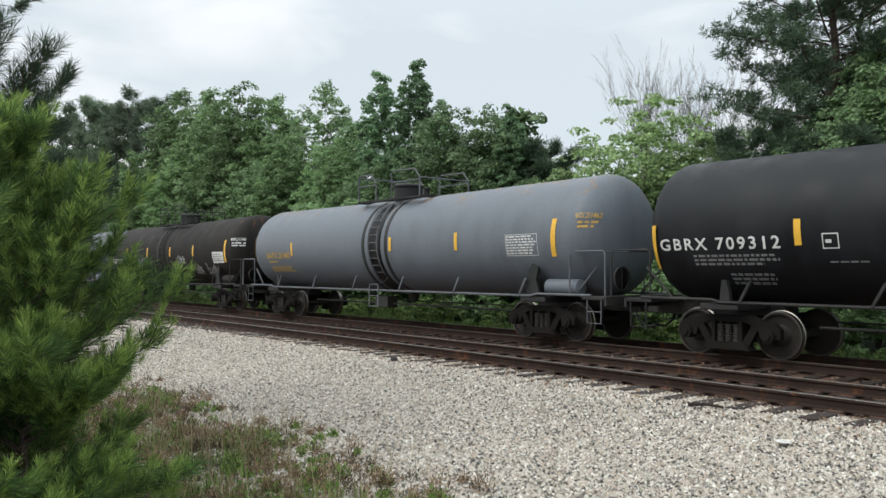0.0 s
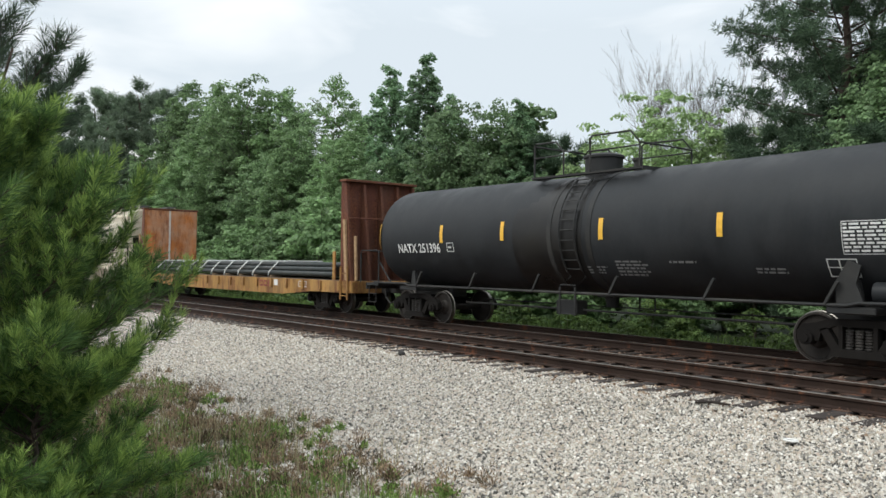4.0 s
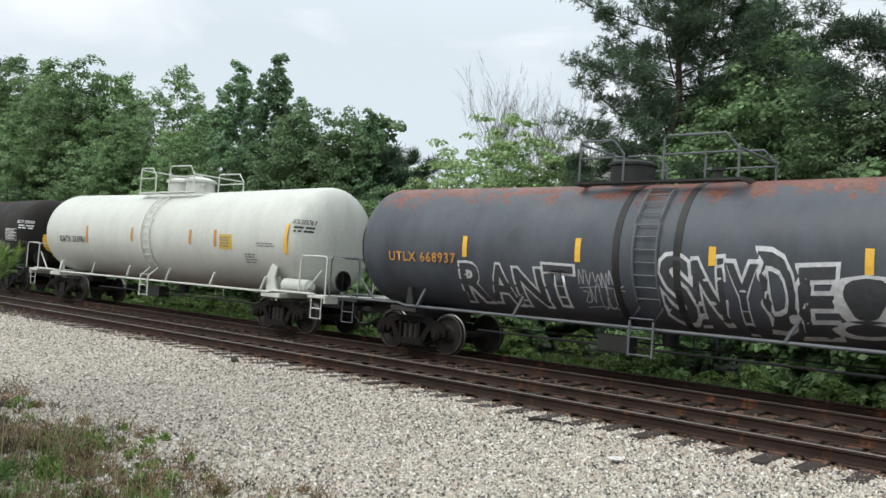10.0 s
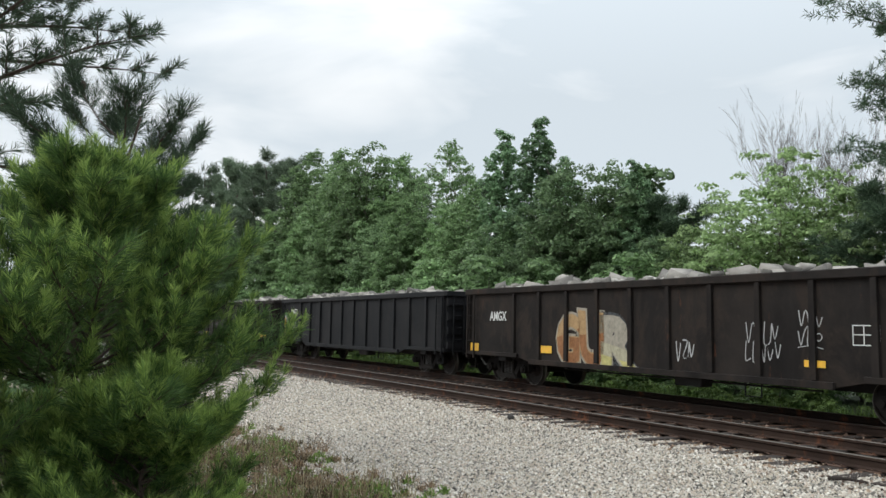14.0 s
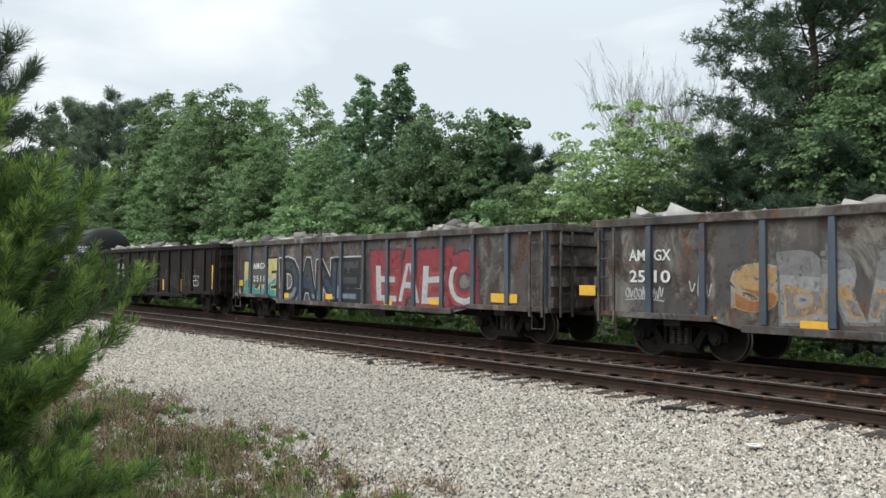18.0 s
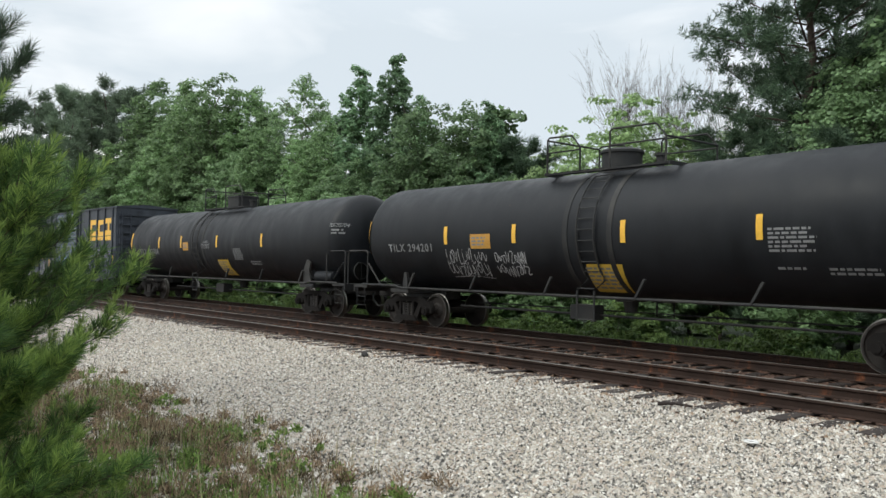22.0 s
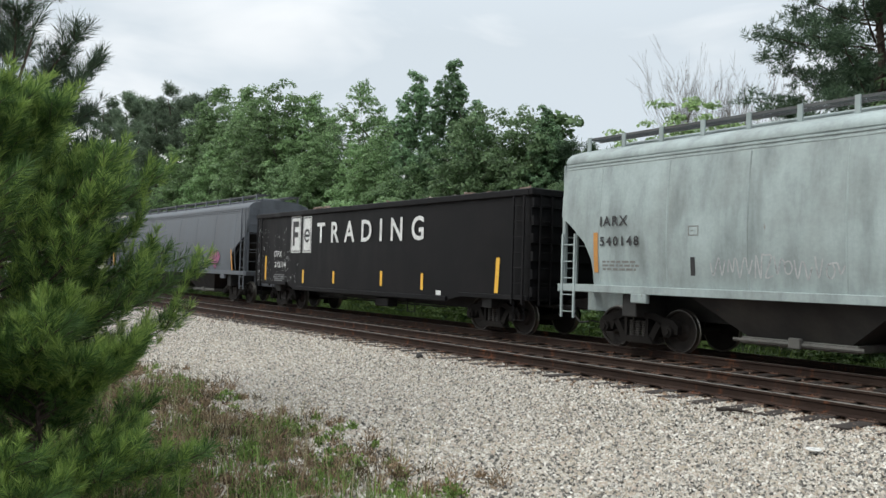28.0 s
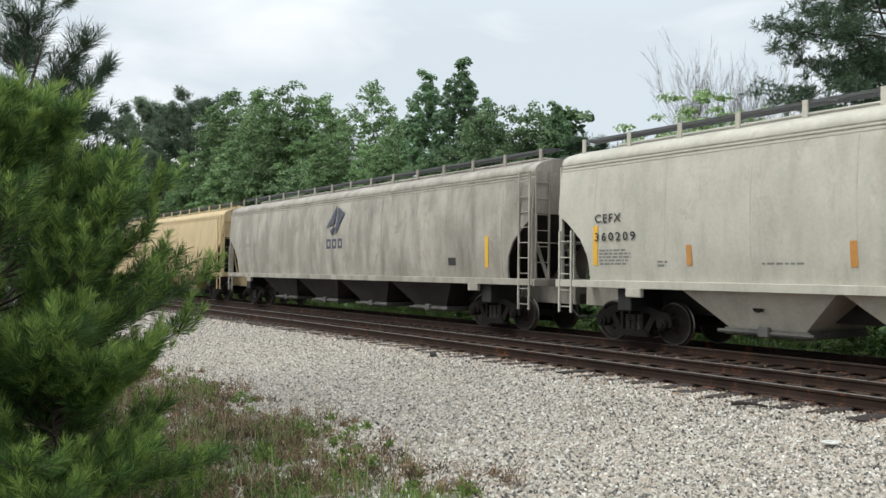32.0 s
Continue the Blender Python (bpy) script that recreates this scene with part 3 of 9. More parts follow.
def mark(car, surf, decals):
    for d in decals:
        k, g = d[0], Geo()
        if k in "SV":
            w = 0.065 if d[4] != "e" else 0.075
            patch(g, surf, d[1] - w, d[1] + w, d[2], d[3], 0.014, 0.05 if d[4] == "e" else 0)
            part("reflective_stripe", g, ORANGE if d[4] in ("o", "r") else YELLOW, car, fix=False)
        elif k == "D":
            part("stencil_ground", patch(g, surf, d[1], d[2], d[3], d[4], 0.022), spray("drab", 0.0), car, "dark patch behind the stencil", fix=False)
        elif k == "P":
            part("yellow_plate", patch(g, surf, d[1], d[2], d[3], d[4], 0.03), YELLOW, car, fix=False)
        elif k == "T":
            letters(d[5], d[1], d[2], d[3], d[4], surf, INKS[d[6]], car)
        elif k == "L":
            u0, u1, z0, z1, t = d[1:6]
            if t in ("logo", "logoe"):
                part("emblem_block", patch(g, surf, u0, u1, z0, z1), WHITE, car, "white block of the emblem", fix=False)
                g = Geo()
                w = (u1 - u0) * 0.2
                outline(g, surf, u0 + 0.04, u1 - 0.04, z0 + 0.04, z1 - 0.04, 0.035, 0.009)
                if t == "logoe":
                    m, zm, rad = (u0 + u1) / 2, (z0 + z1) / 2 - 0.05, (u1 - u0) * 0.27
                    ribbon(g, surf, [(m - rad, zm)] + [(m + rad * math.cos(q / 10), zm + 1.15 * rad * math.sin(q / 10)) for q in range(0, 57, 2)], w * 0.7, 0.01)
                    ribbon(g, surf, [(m - rad, zm), (m + rad, zm)], w * 0.6, 0.01)
                    part("emblem_bar", g, BLACKINK, car, fix=False)
                    continue
                patch(g, surf, u0 + w, u0 + 2 * w, z0 + 0.25, z1 - 0.2, 0.01)
                patch(g, surf, u0 + 2 * w, u1 - w, z1 - 0.42, z1 - 0.2, 0.01)
                patch(g, surf, u0 + 2 * w, u1 - w * 1.3, (z0 + z1) / 2 - 0.12, (z0 + z1) / 2 + 0.08, 0.01)
                part("emblem_bar", g, BLACKINK, car, fix=False)
            else:
                w = (u1 - u0) * 0.28
                if t == "u":
                    patch(g, surf, u0, u1, z0, z1)
                else:
                    patch(g, surf, u0, u1, z1 - w, z1)
                    patch(g, surf, u0 + (0.36 if t == "x" else 0) * (u1 - u0), u0 + (0.36 if t == "x" else 0) * (u1 - u0) + w, z0 + w, z1 - w)
                    patch(g, surf, u0, u1, z0, z0 + w)
                part("emblem_shape", g, YELLOW, car, "yellow block emblem shape", fix=False)
        elif k == "A":
            u0, u1, z0, z1 = d[1:5]
            m = u0 + (u1 - u0) * 0.55
            for a, b, c in (((u0, z0 + 0.3), (m, z1), (m - 0.1, z0 + 0.45)), ((m - 0.05, z0), (m + 0.1, z1 - 0.1), (u1, z0 + 0.8)), ((u0 + 0.3, z0 + 0.2), (m - 0.05, z0 + 0.4), (u0 + 0.5, z0))):
                g.add([surf(*a, 0.045), surf(*b, 0.045), surf(*c, 0.045)], [(0, 1, 2)])
            part("emblem_shape", g, flat("emblem_navy", (0.06, 0.07, 0.1)), car, "dark leaf-shaped emblem", fix=False)
        elif k == "B":
            w = (d[2] - d[1]) / 3
            for i in range(3):
                outline(g, surf, d[1] + i * w + 0.05, d[1] + (i + 1) * w - 0.05, d[3], d[4], 0.09)
            part("emblem_shape", g, flat("emblem_navy", (0.06, 0.07, 0.1)), car, fix=False)
        elif k == "C":
            u0, u1, z0, z1 = d[1:5]
            for rr, col, off in ((1.12, "green", 0.005), (1.0, "black", 0.008), (0.9, "w", 0.011)):
                g, n, cu, cz = Geo(), 28, (u0 + u1) / 2, (z0 + z1) / 2
                g.add([surf(cu + math.cos(i * 6.2832 / n) * (u1 - u0) / 2 * rr, cz + math.sin(i * 6.2832 / n) * (z1 - z0) / 2 * rr, off) for i in range(n)], [tuple(range(n))])
                part("graffiti", g, spray(col), car, "round sprayed disc", fix=False)
            g = scrawl(Geo(), surf, u0 + 0.25, u1 - 0.25, z0 + 0.25, z1 - 0.3, 0.035, 0.014)
            part("graffiti", g, spray("black"), car, fix=False)
            part("yellow_plate", patch(Geo(), surf, u1 - 0.5, u1 - 0.36, z0 + 0.15, z1 - 0.2, 0.016), YELLOW, car, fix=False)
        elif k == "R":
            u0, u1, z0, z1, t = d[1:6]
            if t in ("bars", "kbars", "ybars"):
                tagged(part("stencil", bars(g, surf, u0, u1, z0, z1), {"b": DIMWHITE, "k": GREYINK, "y": LETTERYEL}[t[0]], car, fix=False), kind="stuff")
            elif t in ("box", "kbox", "ybox", "chart"):
                outline(g, surf, u0, u1, z0, z1, 0.02 if t != "chart" else 0.012)
                if t == "chart":
                    bars(g, surf, u0 + 0.03, u1 - 0.02, z0 + 0.03, z1 - 0.02, pitch=0.065)
                elif u1 - u0 > 0.35:
                    patch(g, surf, u0 + (u1 - u0) * 0.4, u0 + (u1 - u0) * 0.44, z0, z1)
                    patch(g, surf, u0, u1, z0 + (z1 - z0) * 0.5, z0 + (z1 - z0) * 0.55)
                else:
                    bars(g, surf, u0 + 0.06, u1 - 0.06, z0 + 0.08, z1 - 0.08)
                part("stencil_panel", g, {"k": GREYINK, "y": LETTERYEL}.get(t[0], WHITE), car, fix=False)
            elif t == "vbars":
                z = z0
                while z < z1:
                    outline(g, surf, u0, u1, z, min(z1, z + 0.17), 0.025)
                    z += 0.24
                part("stencil", g, DIMWHITE, car, fix=False)
            else:
                m = {"placard": WHITE, "sign": SIGNYEL, "osign": SIGNORG, "grey": GREYINK, "white": WHITE, "kpatch": BLACKINK}[t]
                part("placard" if t != "kpatch" else "black_panel", patch(g, surf, u0, u1, z0, z1, 0.007, 0.1 if t == "sign" and z1 - z0 > 0.5 else 0), m, car, fix=False)
                if t in ("placard", "sign", "osign"):
                    g = bars(Geo(), surf, u0 + 0.05, u1 - 0.05, z0 + 0.06, z1 - 0.05, 0.010, 0.09)
                    part("stencil", g, GREYINK, car, fix=False)
        elif k == "G":
            u0, u1, z0, z1, t = d[1:6]
            if t == "heart":
                m, zc, n = (u0 + u1) / 2, (z0 + z1) / 2, 40
                rim = []
                for i in range(n):
                    q = i * 6.28319 / n
                    rim.append((m + (u1 - u0) / 32 * 16 * math.sin(q) ** 3 * (1.12 if math.cos(q) < 0 else 1.0), zc + (z1 - z0) / 30 * (13 * math.cos(q) - 5 * math.cos(2 * q) - 2 * math.cos(3 * q) - math.cos(4 * q) + 2)))
                g.add([surf(a, b, 0.012) for a, b in rim], [tuple(range(n))])
                tagged(part("graffiti", g, spray("pink"), car, "pink sprayed heart", fix=False), kind="stuff")
                g = Geo()
                ribbon(g, surf, rim + [rim[0]], 0.03, 0.02)
                ribbon(g, surf, smooth_line([(m, z1 - 0.2), (m - 0.06, zc + 0.05), (m + 0.02, zc - 0.22)], 4), 0.03, 0.02)
                ribbon(g, surf, smooth_line([(m - 0.25, zc - 0.12), (m, zc - 0.08), (m + 0.3, zc - 0.1)], 4), 0.026, 0.02)
                tagged(part("graffiti", g, spray("black"), car, "black sprayed outline", fix=False), kind="stuff")
            elif t == "worn":
                for _ in range(16):
                    x, y = rng.uniform(u0, u1), z0 + (z1 - z0) * rng.random() ** 1.5
                    blob(g, surf, x, x + rng.uniform(0.05, 0.2), max(z0, y - rng.uniform(0.1, 0.7)), y, 0.006, 0.45)
                tagged(part("worn_patch", g, spray("silver"), car, "pale patches of flaking paint", fix=False), kind="stuff")
            elif t == "splash":
                for _ in range(230):
                    x, y = u0 + (u1 - u0) * 0.75 * rng.random() ** 2.0, z0 + (z1 - z0) * 0.8 * rng.random() ** 1.7
                    blob(g, surf, x, x + 0.012 + 0.05 * rng.random() ** 2, y, y + 0.04 + 0.2 * rng.random() ** 2.5, 0.006, 0.5)
                tagged(part("paint_splash", g, spray("w"), car, "pale scrapes and splashes", fix=False), kind="stuff")
            elif t[0] == "=":
                piece(t[1:], u0, u1, z0, z1, surf, ((spray("chrome", 0.0), 0.07, 1), (spray("slate", 0.0), 0.022, 1)), car, True)
            elif t[0] == "#":
                style, text = t[1:].split(":")
                piece(text, u0, u1, z0, z1, surf, [(spray(c, 0.35 if q == 0 or style in ("green", "smear", "ink", "silver", "chalk") else 0.12), f, sh) for q, (c, f, sh) in enumerate(STYLES[style])], car)
            elif t in ("w", "thin"):
                rows = 1 if t == "thin" or z1 - z0 < 0.5 else max(2, round((z1 - z0) / 0.36))
                for q in range(rows):
                    a0, a1 = z0 + (z1 - z0) * q / rows, z0 + (z1 - z0) * (q + 1.15) / rows
                    scrawl(g, surf, u0 + rng.uniform(0, 0.08), u1 - rng.uniform(0, 0.12), a0, a1, (0.03 if rows == 1 else 0.022) if t == "w" else 0.028, 0.008)
                tagged(part("graffiti", g, spray("w") if t == "w" else CHALK, car, "white sprayed tag", fix=False), kind="stuff")


# ---- running gear ----
SIDE_Y = 1.06


def g_sideframe():
    g = Geo()
    g.prism([(-1.1, 0.58), (-0.98, 0.7), (-0.72, 0.74), (-0.5, 0.82), (0.5, 0.82), (0.72, 0.74), (0.98, 0.7), (1.1, 0.58), (1.1, 0.4), (0.7, 0.4), (0.64, 0.6), (0.4, 0.69),
             (-0.4, 0.69), (-0.64, 0.6), (-0.7, 0.4), (-1.1, 0.4)], -0.07, 0.07)
    for s in (-1, 1):
        g.prism([(s * 0.68, 0.62), (s * 0.54, 0.66), (s * 0.30, 0.28), (s * 0.44, 0.2)], -0.07, 0.07)
        g.prism([(s * 0.33, 0.24), (s * 0.26, 0.24), (s * 0.26, 0.7), (s * 0.33, 0.7)], -0.09, 0.09)
        g.ycyl(s * 0.89, 0.455, -0.16, 0.1, 0.125, 14)
        g.ycyl(s * 0.89, 0.455, -0.2, -0.16, 0.07, 10)
    g.prism([(-0.5, 0.16), (0.5, 0.16), (0.4, 0.3), (-0.4, 0.3)], -0.13, 0.13)
    return g


def g_spring():
    prof = []
    for i in range(7):
        z = 0.3 + i * 0.05
        prof += [(z, 0.05), (z + 0.012, 0.075), (z + 0.03, 0.075), (z + 0.042, 0.05)]
    return Geo().lathe(prof, 10, lambda a, c, s: (c, s, a))


def g_wheelset():
    g = Geo()
    g.ycyl(0, 0, -1.0, 1.0, 0.085, 12)
    for s in (-1, 1):
        prof = [(0.60, 0.12), (0.64, 0.2), (0.655, 0.36), (0.665, 0.43), (0.675, 0.482), (0.705, 0.482), (0.715, 0.462), (0.805, 0.455), (0.808, 0.405), (0.76, 0.395), (0.735, 0.22), (0.80, 0.17), (0.81, 0.1)]
        g.lathe([(s * a, r) for a, r in prof], 28, lambda a, c, w: (c, a, w))
    return g


WHEELSETS = []


def truck(car, x, mat=None):
    mat = mat or GRIME
    t = part("truck", lambda: Geo().box(-0.22, 0.22, -1.0, 1.0, 0.45, 0.68, 0.03).box(-0.3, 0.3, -0.35, 0.35, 0.66, 0.78, 0.02), mat, car, at=(x, 0, 0), key="bolster")
    for s in (-1, 1):
        part("side_frame", g_sideframe, mat, t, at=Matrix.Translation((0, s * SIDE_Y, 0)) @ (Matrix.Rotation(math.pi, 4, "Z") if s > 0 else Matrix()), key="side", smooth=True)
        if s < 0:
            for q in (-0.17, 0.0, 0.17):
                part("coil_spring", g_spring, GREYSPRING, t, "worn coil spring", at=(q, s * SIDE_Y, 0), key="spring", smooth=True)
        w = part("wheelset", g_wheelset, WHEEL, t, at=(s * 0.89, 0, 0.457), key="wheels", smooth=True)
        WHEELSETS.append((w, car, s * 0.89))
    for s in (-1, 1):
        part("brake_shoe", lambda: Geo().box(-0.06, 0.06, -0.82, -0.68, 0.3, 0.62, 0.02), GRIME, t, at=(s * 0.36, 0, 0), key="shoe")
    return t


GATE = paint("outlet_gate_grey", (0.13, 0.128, 0.12), 0.7, 0.15, streak=0.5, dust=0.4, dustcol=(0.07, 0.06, 0.05))
GREYSPRING = paint("spring_steel", (0.04, 0.037, 0.035), 0.55, 0.1)


def coupler(car, x, s):
    def make():
        g = Geo().box(-0.6, 0.35, -0.1, 0.1, 0.78, 0.98, 0.02)
        g.prism([(0.3, 0.74), (0.62, 0.76), (0.66, 0.86), (0.62, 1.0), (0.3, 1.02)], -0.17, 0.14)
        return g
    part("coupler", make, GRIME, car, at=Matrix.Translation((x, 0, 0)) @ (Matrix.Rotation(math.pi, 4, "Z") if s < 0 else Matrix()), key="coupler")

    def hose():
        return Geo().tube([(0, -0.3, 0.85), (0.1, -0.32, 0.6), (0.3, -0.3, 0.42), (0.5, -0.2, 0.45)], 0.03, 6)
    part("air_hose", hose, BLACKFIT, car, at=Matrix.Translation((x, 0, 0)) @ (Matrix.Rotation(math.pi, 4, "Z") if s < 0 else Matrix()), key="hose", smooth=True)


def ladder(car, mat, x, y, z0, z1, w=0.42, n=None, along="x"):
    """Two stiles and their rungs, set along the car or across its end."""
    def stiles():
        g = Geo()
        for s in (-1, 1):
            if along == "x":
                g.box(s * w / 2 - 0.025, s * w / 2 + 0.025, -0.02, 0.02, z0, z1)
            else:
                g.box(-0.02, 0.02, s * w / 2 - 0.025, s * w / 2 + 0.025, z0, z1)
        return g

    def rung():
        return Geo().tube([(-w / 2, 0, 0), (w / 2, 0, 0)] if along == "x" else [(0, -w / 2, 0), (0, w / 2, 0)], 0.014, 6)
    lad = part("ladder", stiles, mat, car, at=(x, y, 0), key=(along, w, round(z0, 2), round(z1, 2)))
    k = n or max(2, round((z1 - z0) / 0.38))
    for i in range(k):
        part("rung", rung, mat, lad, at=(0, 0, z0 + (z1 - z0) * (i + 0.35) / k), key=(along, w), smooth=True)


# ---- tank car ----


def tank_car(L, body, label, fit=None, r=1.47, zc=2.5, droop=0.06, dome="house", tube_mat=None, ladder_u=0.0, decals=(), band=True, dome_u=-0.2, inset=0.62, stain=()):
    car = thing("tank_car", label, "tank car", "freight train cars")
    fit = fit or BLACKFIT
    pipe = tube_mat or fit
    h = L / 2
    e = h - inset

    def shell():
        g = Geo()
        prof = [(-e + 0.62 * (1 - math.cos(a)), max(0.1, r * math.sin(a) ** 0.8)) for a in [k / 8 * math.pi / 2 for k in range(9)]]
        mid = [(-e + 0.62 + (2 * e - 1.24) * k / 12, r) for k in range(1, 12)]
        prof = prof + mid + [(-a, q) for a, q in reversed(prof)]
        return g.lathe(prof, 56, lambda a, c, s: (a, -c, zc + s + droop * (abs(a) / e - 0.5)))
    part("tank_shell", shell, body, car, key=("shell", L, r, zc, droop), smooth=True)
    if stain:
        # oily spill round the fittings, run down both sides
        part("stained_band", lambda: Geo().lathe([(stain[0], r - 0.01), (stain[0], r + 0.005), (stain[1], r + 0.005), (stain[1], r - 0.01)], 56, lambda a, c, s: (a, -c, zc + s - droop * 0.5)), SPILL, car, "black oily band round the middle", smooth=True)
    # seams and the strap at mid length
    for x in ([ladder_u - 0.62, ladder_u + 0.62] if band else []):
        wide = 0.07
        part("shell_band", lambda: Geo().lathe([(-wide, r), (-wide, r + 0.014), (wide, r + 0.014), (wide, r)], 48, lambda a, c, s: (a, -c, s)), fit, car,
             at=(x, 0, zc + droop * (abs(x) / e - 0.5)), key=("band", wide, r), smooth=True)
    zt = zc + r
    if dome == "house":
        part("fitting_housing", lambda: Geo().lathe([(zt - 0.12, 0.46), (zt + 0.36, 0.46), (zt + 0.37, 0.5), (zt + 0.42, 0.5), (zt + 0.47, 0.42)], 28, lambda a, c, s: (c, s, a)), fit, car, at=(dome_u, 0, 0), key=("house", zt), smooth=True)
    elif dome == "box":
        part("fitting_housing", lambda: Geo().box(-0.5, 0.5, -0.42, 0.42, zt - 0.1, zt + 0.46, 0.03).box(-0.53, 0.53, -0.45, 0.45, zt + 0.40, zt + 0.47, 0.01), fit, car, at=(dome_u, 0, 0), key=("boxhouse", zt))
    else:
        for x in (-0.55, 0.55):
            part("manway", lambda: Geo().lathe([(zt - 0.1, 0.48), (zt + 0.34, 0.48), (zt + 0.35, 0.54), (zt + 0.42, 0.54), (zt + 0.52, 0.3)], 28, lambda a, c, s: (c, s, a)), body, car, at=(x, 0, 0), key=("manway", zt), smooth=True)
    part("valve", lambda: Geo().zcyl(0, 0, zt - 0.05, zt + 0.22, 0.09, 12).zcyl(0, 0, zt + 0.2, zt + 0.26, 0.13, 12), fit, car, at=(0.95, -0.15, 0), key=("valve", zt), smooth=True)

    def deck():
        g = Geo()
        for y in (-0.95, 0.72):
            g.box(-1.7, 1.7, y, y + 0.23, zt - 0.10, zt - 0.06)
            for i in range(17):
                g.box(-1.65 + i * 0.2, -1.6 + i * 0.2, y, y + 0.23, zt - 0.058, zt - 0.045)
        g.box(-1.74, -1.7, -0.95, 0.95, zt - 0.12, zt - 0.04).box(1.7, 1.74, -0.95, 0.95, zt - 0.12, zt - 0.04)
        return g
    part("platform", deck, fit, car, key=("deck", zt))
    for s in (-1, 1):
        def rail(spans, s=s):
            g = Geo()
            top, lo = zt + 0.78, zt - 0.06
            for x0, x1 in spans:
                g.tube([(x0, s * 0.95, lo), (x0, s * 0.95, top - 0.05), (x0 + 0.06, s * 0.95, top), (x1 - 0.25, s * 0.95, top - 0.02), (x1, s * 0.95, top - 0.3), (x1, s * 0.95, lo)], 0.024, 6)
                g.tube([(x0, s * 0.95, top - 0.36), (x1, s * 0.95, top - 0.36)], 0.02, 6)
            for x in (-1.65, 1.65):
                if s < 0 and x in spans[0]:
                    g.tube([(x, -0.95, top - 0.06 if x < 0 else top - 0.3), (x, 0.95, top - 0.06 if x < 0 else top - 0.3)], 0.024, 6)
            return g
        part("safety_rail", lambda: rail([(-1.65, -0.65)]), pipe, car, key=("rail_a", zt, s), smooth=True)
        part("safety_rail", lambda: rail([(0.2, 1.65)]), pipe, car, key=("rail_b", zt, s), smooth=True)
        # side running pipe on slanted brackets

        def run(s=s):
            return Geo().tube([(-h + 2.6, s * 1.42, 1.07), (h - 2.6, s * 1.42, 1.07)], 0.032, 8).tube([(-h + 2.6, s * 1.42, 1.07), (-h + 2.4, s * 1.42, 1.12), (-h + 0.7, s * 1.4, 1.12)], 0.032, 8).tube(
                [(h - 2.6, s * 1.42, 1.07), (h - 2.4, s * 1.42, 1.12), (h - 0.7, s * 1.4, 1.12)], 0.032, 8)
        part("running_pipe", run, pipe, car, key=("run", L, s), smooth=True)
        n = int((L - 5) / 2.1)
        for i in range(n):
            x = (i - (n - 1) / 2) * (L - 6.0) / max(1, n - 1)
            if abs(x - ladder_u) < 0.5:
                continue
            part("pipe_bracket", lambda s=s: Geo().prism([(-0.02, 1.06), (0.03, 1.06), (0.27, 1.47), (0.22, 1.49)], s * 1.43 - 0.03, s * 1.43 + 0.03), pipe, car, at=(x, 0, 0), key=("bracket", s))

        def shell_ladder(s=s):
            g = Geo()
            arc = [math.radians(a) for a in range(-62, 63, 9)]
            for x in (-0.24, 0.24):
                pts = [(x, s * (r + 0.06) * math.cos(a), zc + (r + 0.06) * math.sin(a)) for a in arc]
                g.tube([(x, s * 1.46, 0.55)] + [(x, s * 1.46, 1.2)] + pts[2:], 0.024, 6)
            return g
        lad = part("ladder", shell_ladder, pipe, car, at=(ladder_u, 0, 0), key=("shell", r, s), smooth=True)
        steps = [(s * 1.46, z) for z in (0.58, 0.9, 1.25)] + [(s * (r + 0.06) * math.cos(a), zc + (r + 0.06) * math.sin(a)) for a in [math.radians(q) for q in range(-35, 63, 9)]]
        for y, z in steps:
            part("rung", lambda: Geo().tube([(-0.24, 0, 0), (0.24, 0, 0)], 0.014, 6), pipe, lad, at=(0, y, z), key="shell_rung", smooth=True)
    for s in (-1, 1):
        # end: sill, saddle, step, handrails, coupler
        part("stub_sill", lambda: Geo().box(-1.75, 1.5, -0.28, 0.28, 0.74, 1.08, 0.02), BLACKFIT, car, at=(s * (h - 1.75), 0, 0), key="sill")

        def saddle():
            g = Geo()
            for y in (-1, 1):
                g.prism([(-0.12, 1.02), (0.12, 1.02), (0.1, 1.25), (0.04, 1.5), (-0.06, 1.5)], y * 1.16 - 0.05, y * 1.16 + 0.05)
            g.box(-0.42, 0.42, -1.42, 1.42, 0.92, 1.05, 0.02)
            return g
        part("saddle", saddle, fit, car, at=(s * (h - 2.55), 0, 0), key="saddle")
        part("end_platform", lambda: Geo().box(-0.35, 0.35, -1.42, 1.42, 1.02, 1.1, 0.01).box(0.3, 0.36, -1.42, 1.42, 0.9, 1.1), fit, car, at=Matrix.Translation((s * (h - 0.62), 0, 0)) @ (Matrix.Rotation(math.pi, 4, "Z") if s < 0 else Matrix()), key="endplat")
        for y in (-1, 1):
            part("step", lambda: Geo().tube([(-0.2, 0, 1.02), (-0.2, 0, 0.5), (0.2, 0, 0.5), (0.2, 0, 1.02)], 0.018, 6).tube([(-0.2, 0, 0.76), (0.2, 0, 0.76)], 0.014, 6), pipe, car, at=(s * (h - 0.62), y * 1.4, 0), key="step")
            part("handrail", lambda: Geo().tube([(-0.75, 0, 1.1), (-0.75, 0, 2.0), (-0.68, 0, 2.12), (0.22, 0, 2.12), (0.3, 0, 2.05), (0.3, 0, 1.1)], 0.022, 6), pipe, car, at=(s * (h - 0.62), y * 1.38, 0), key="handrail", smooth=True)
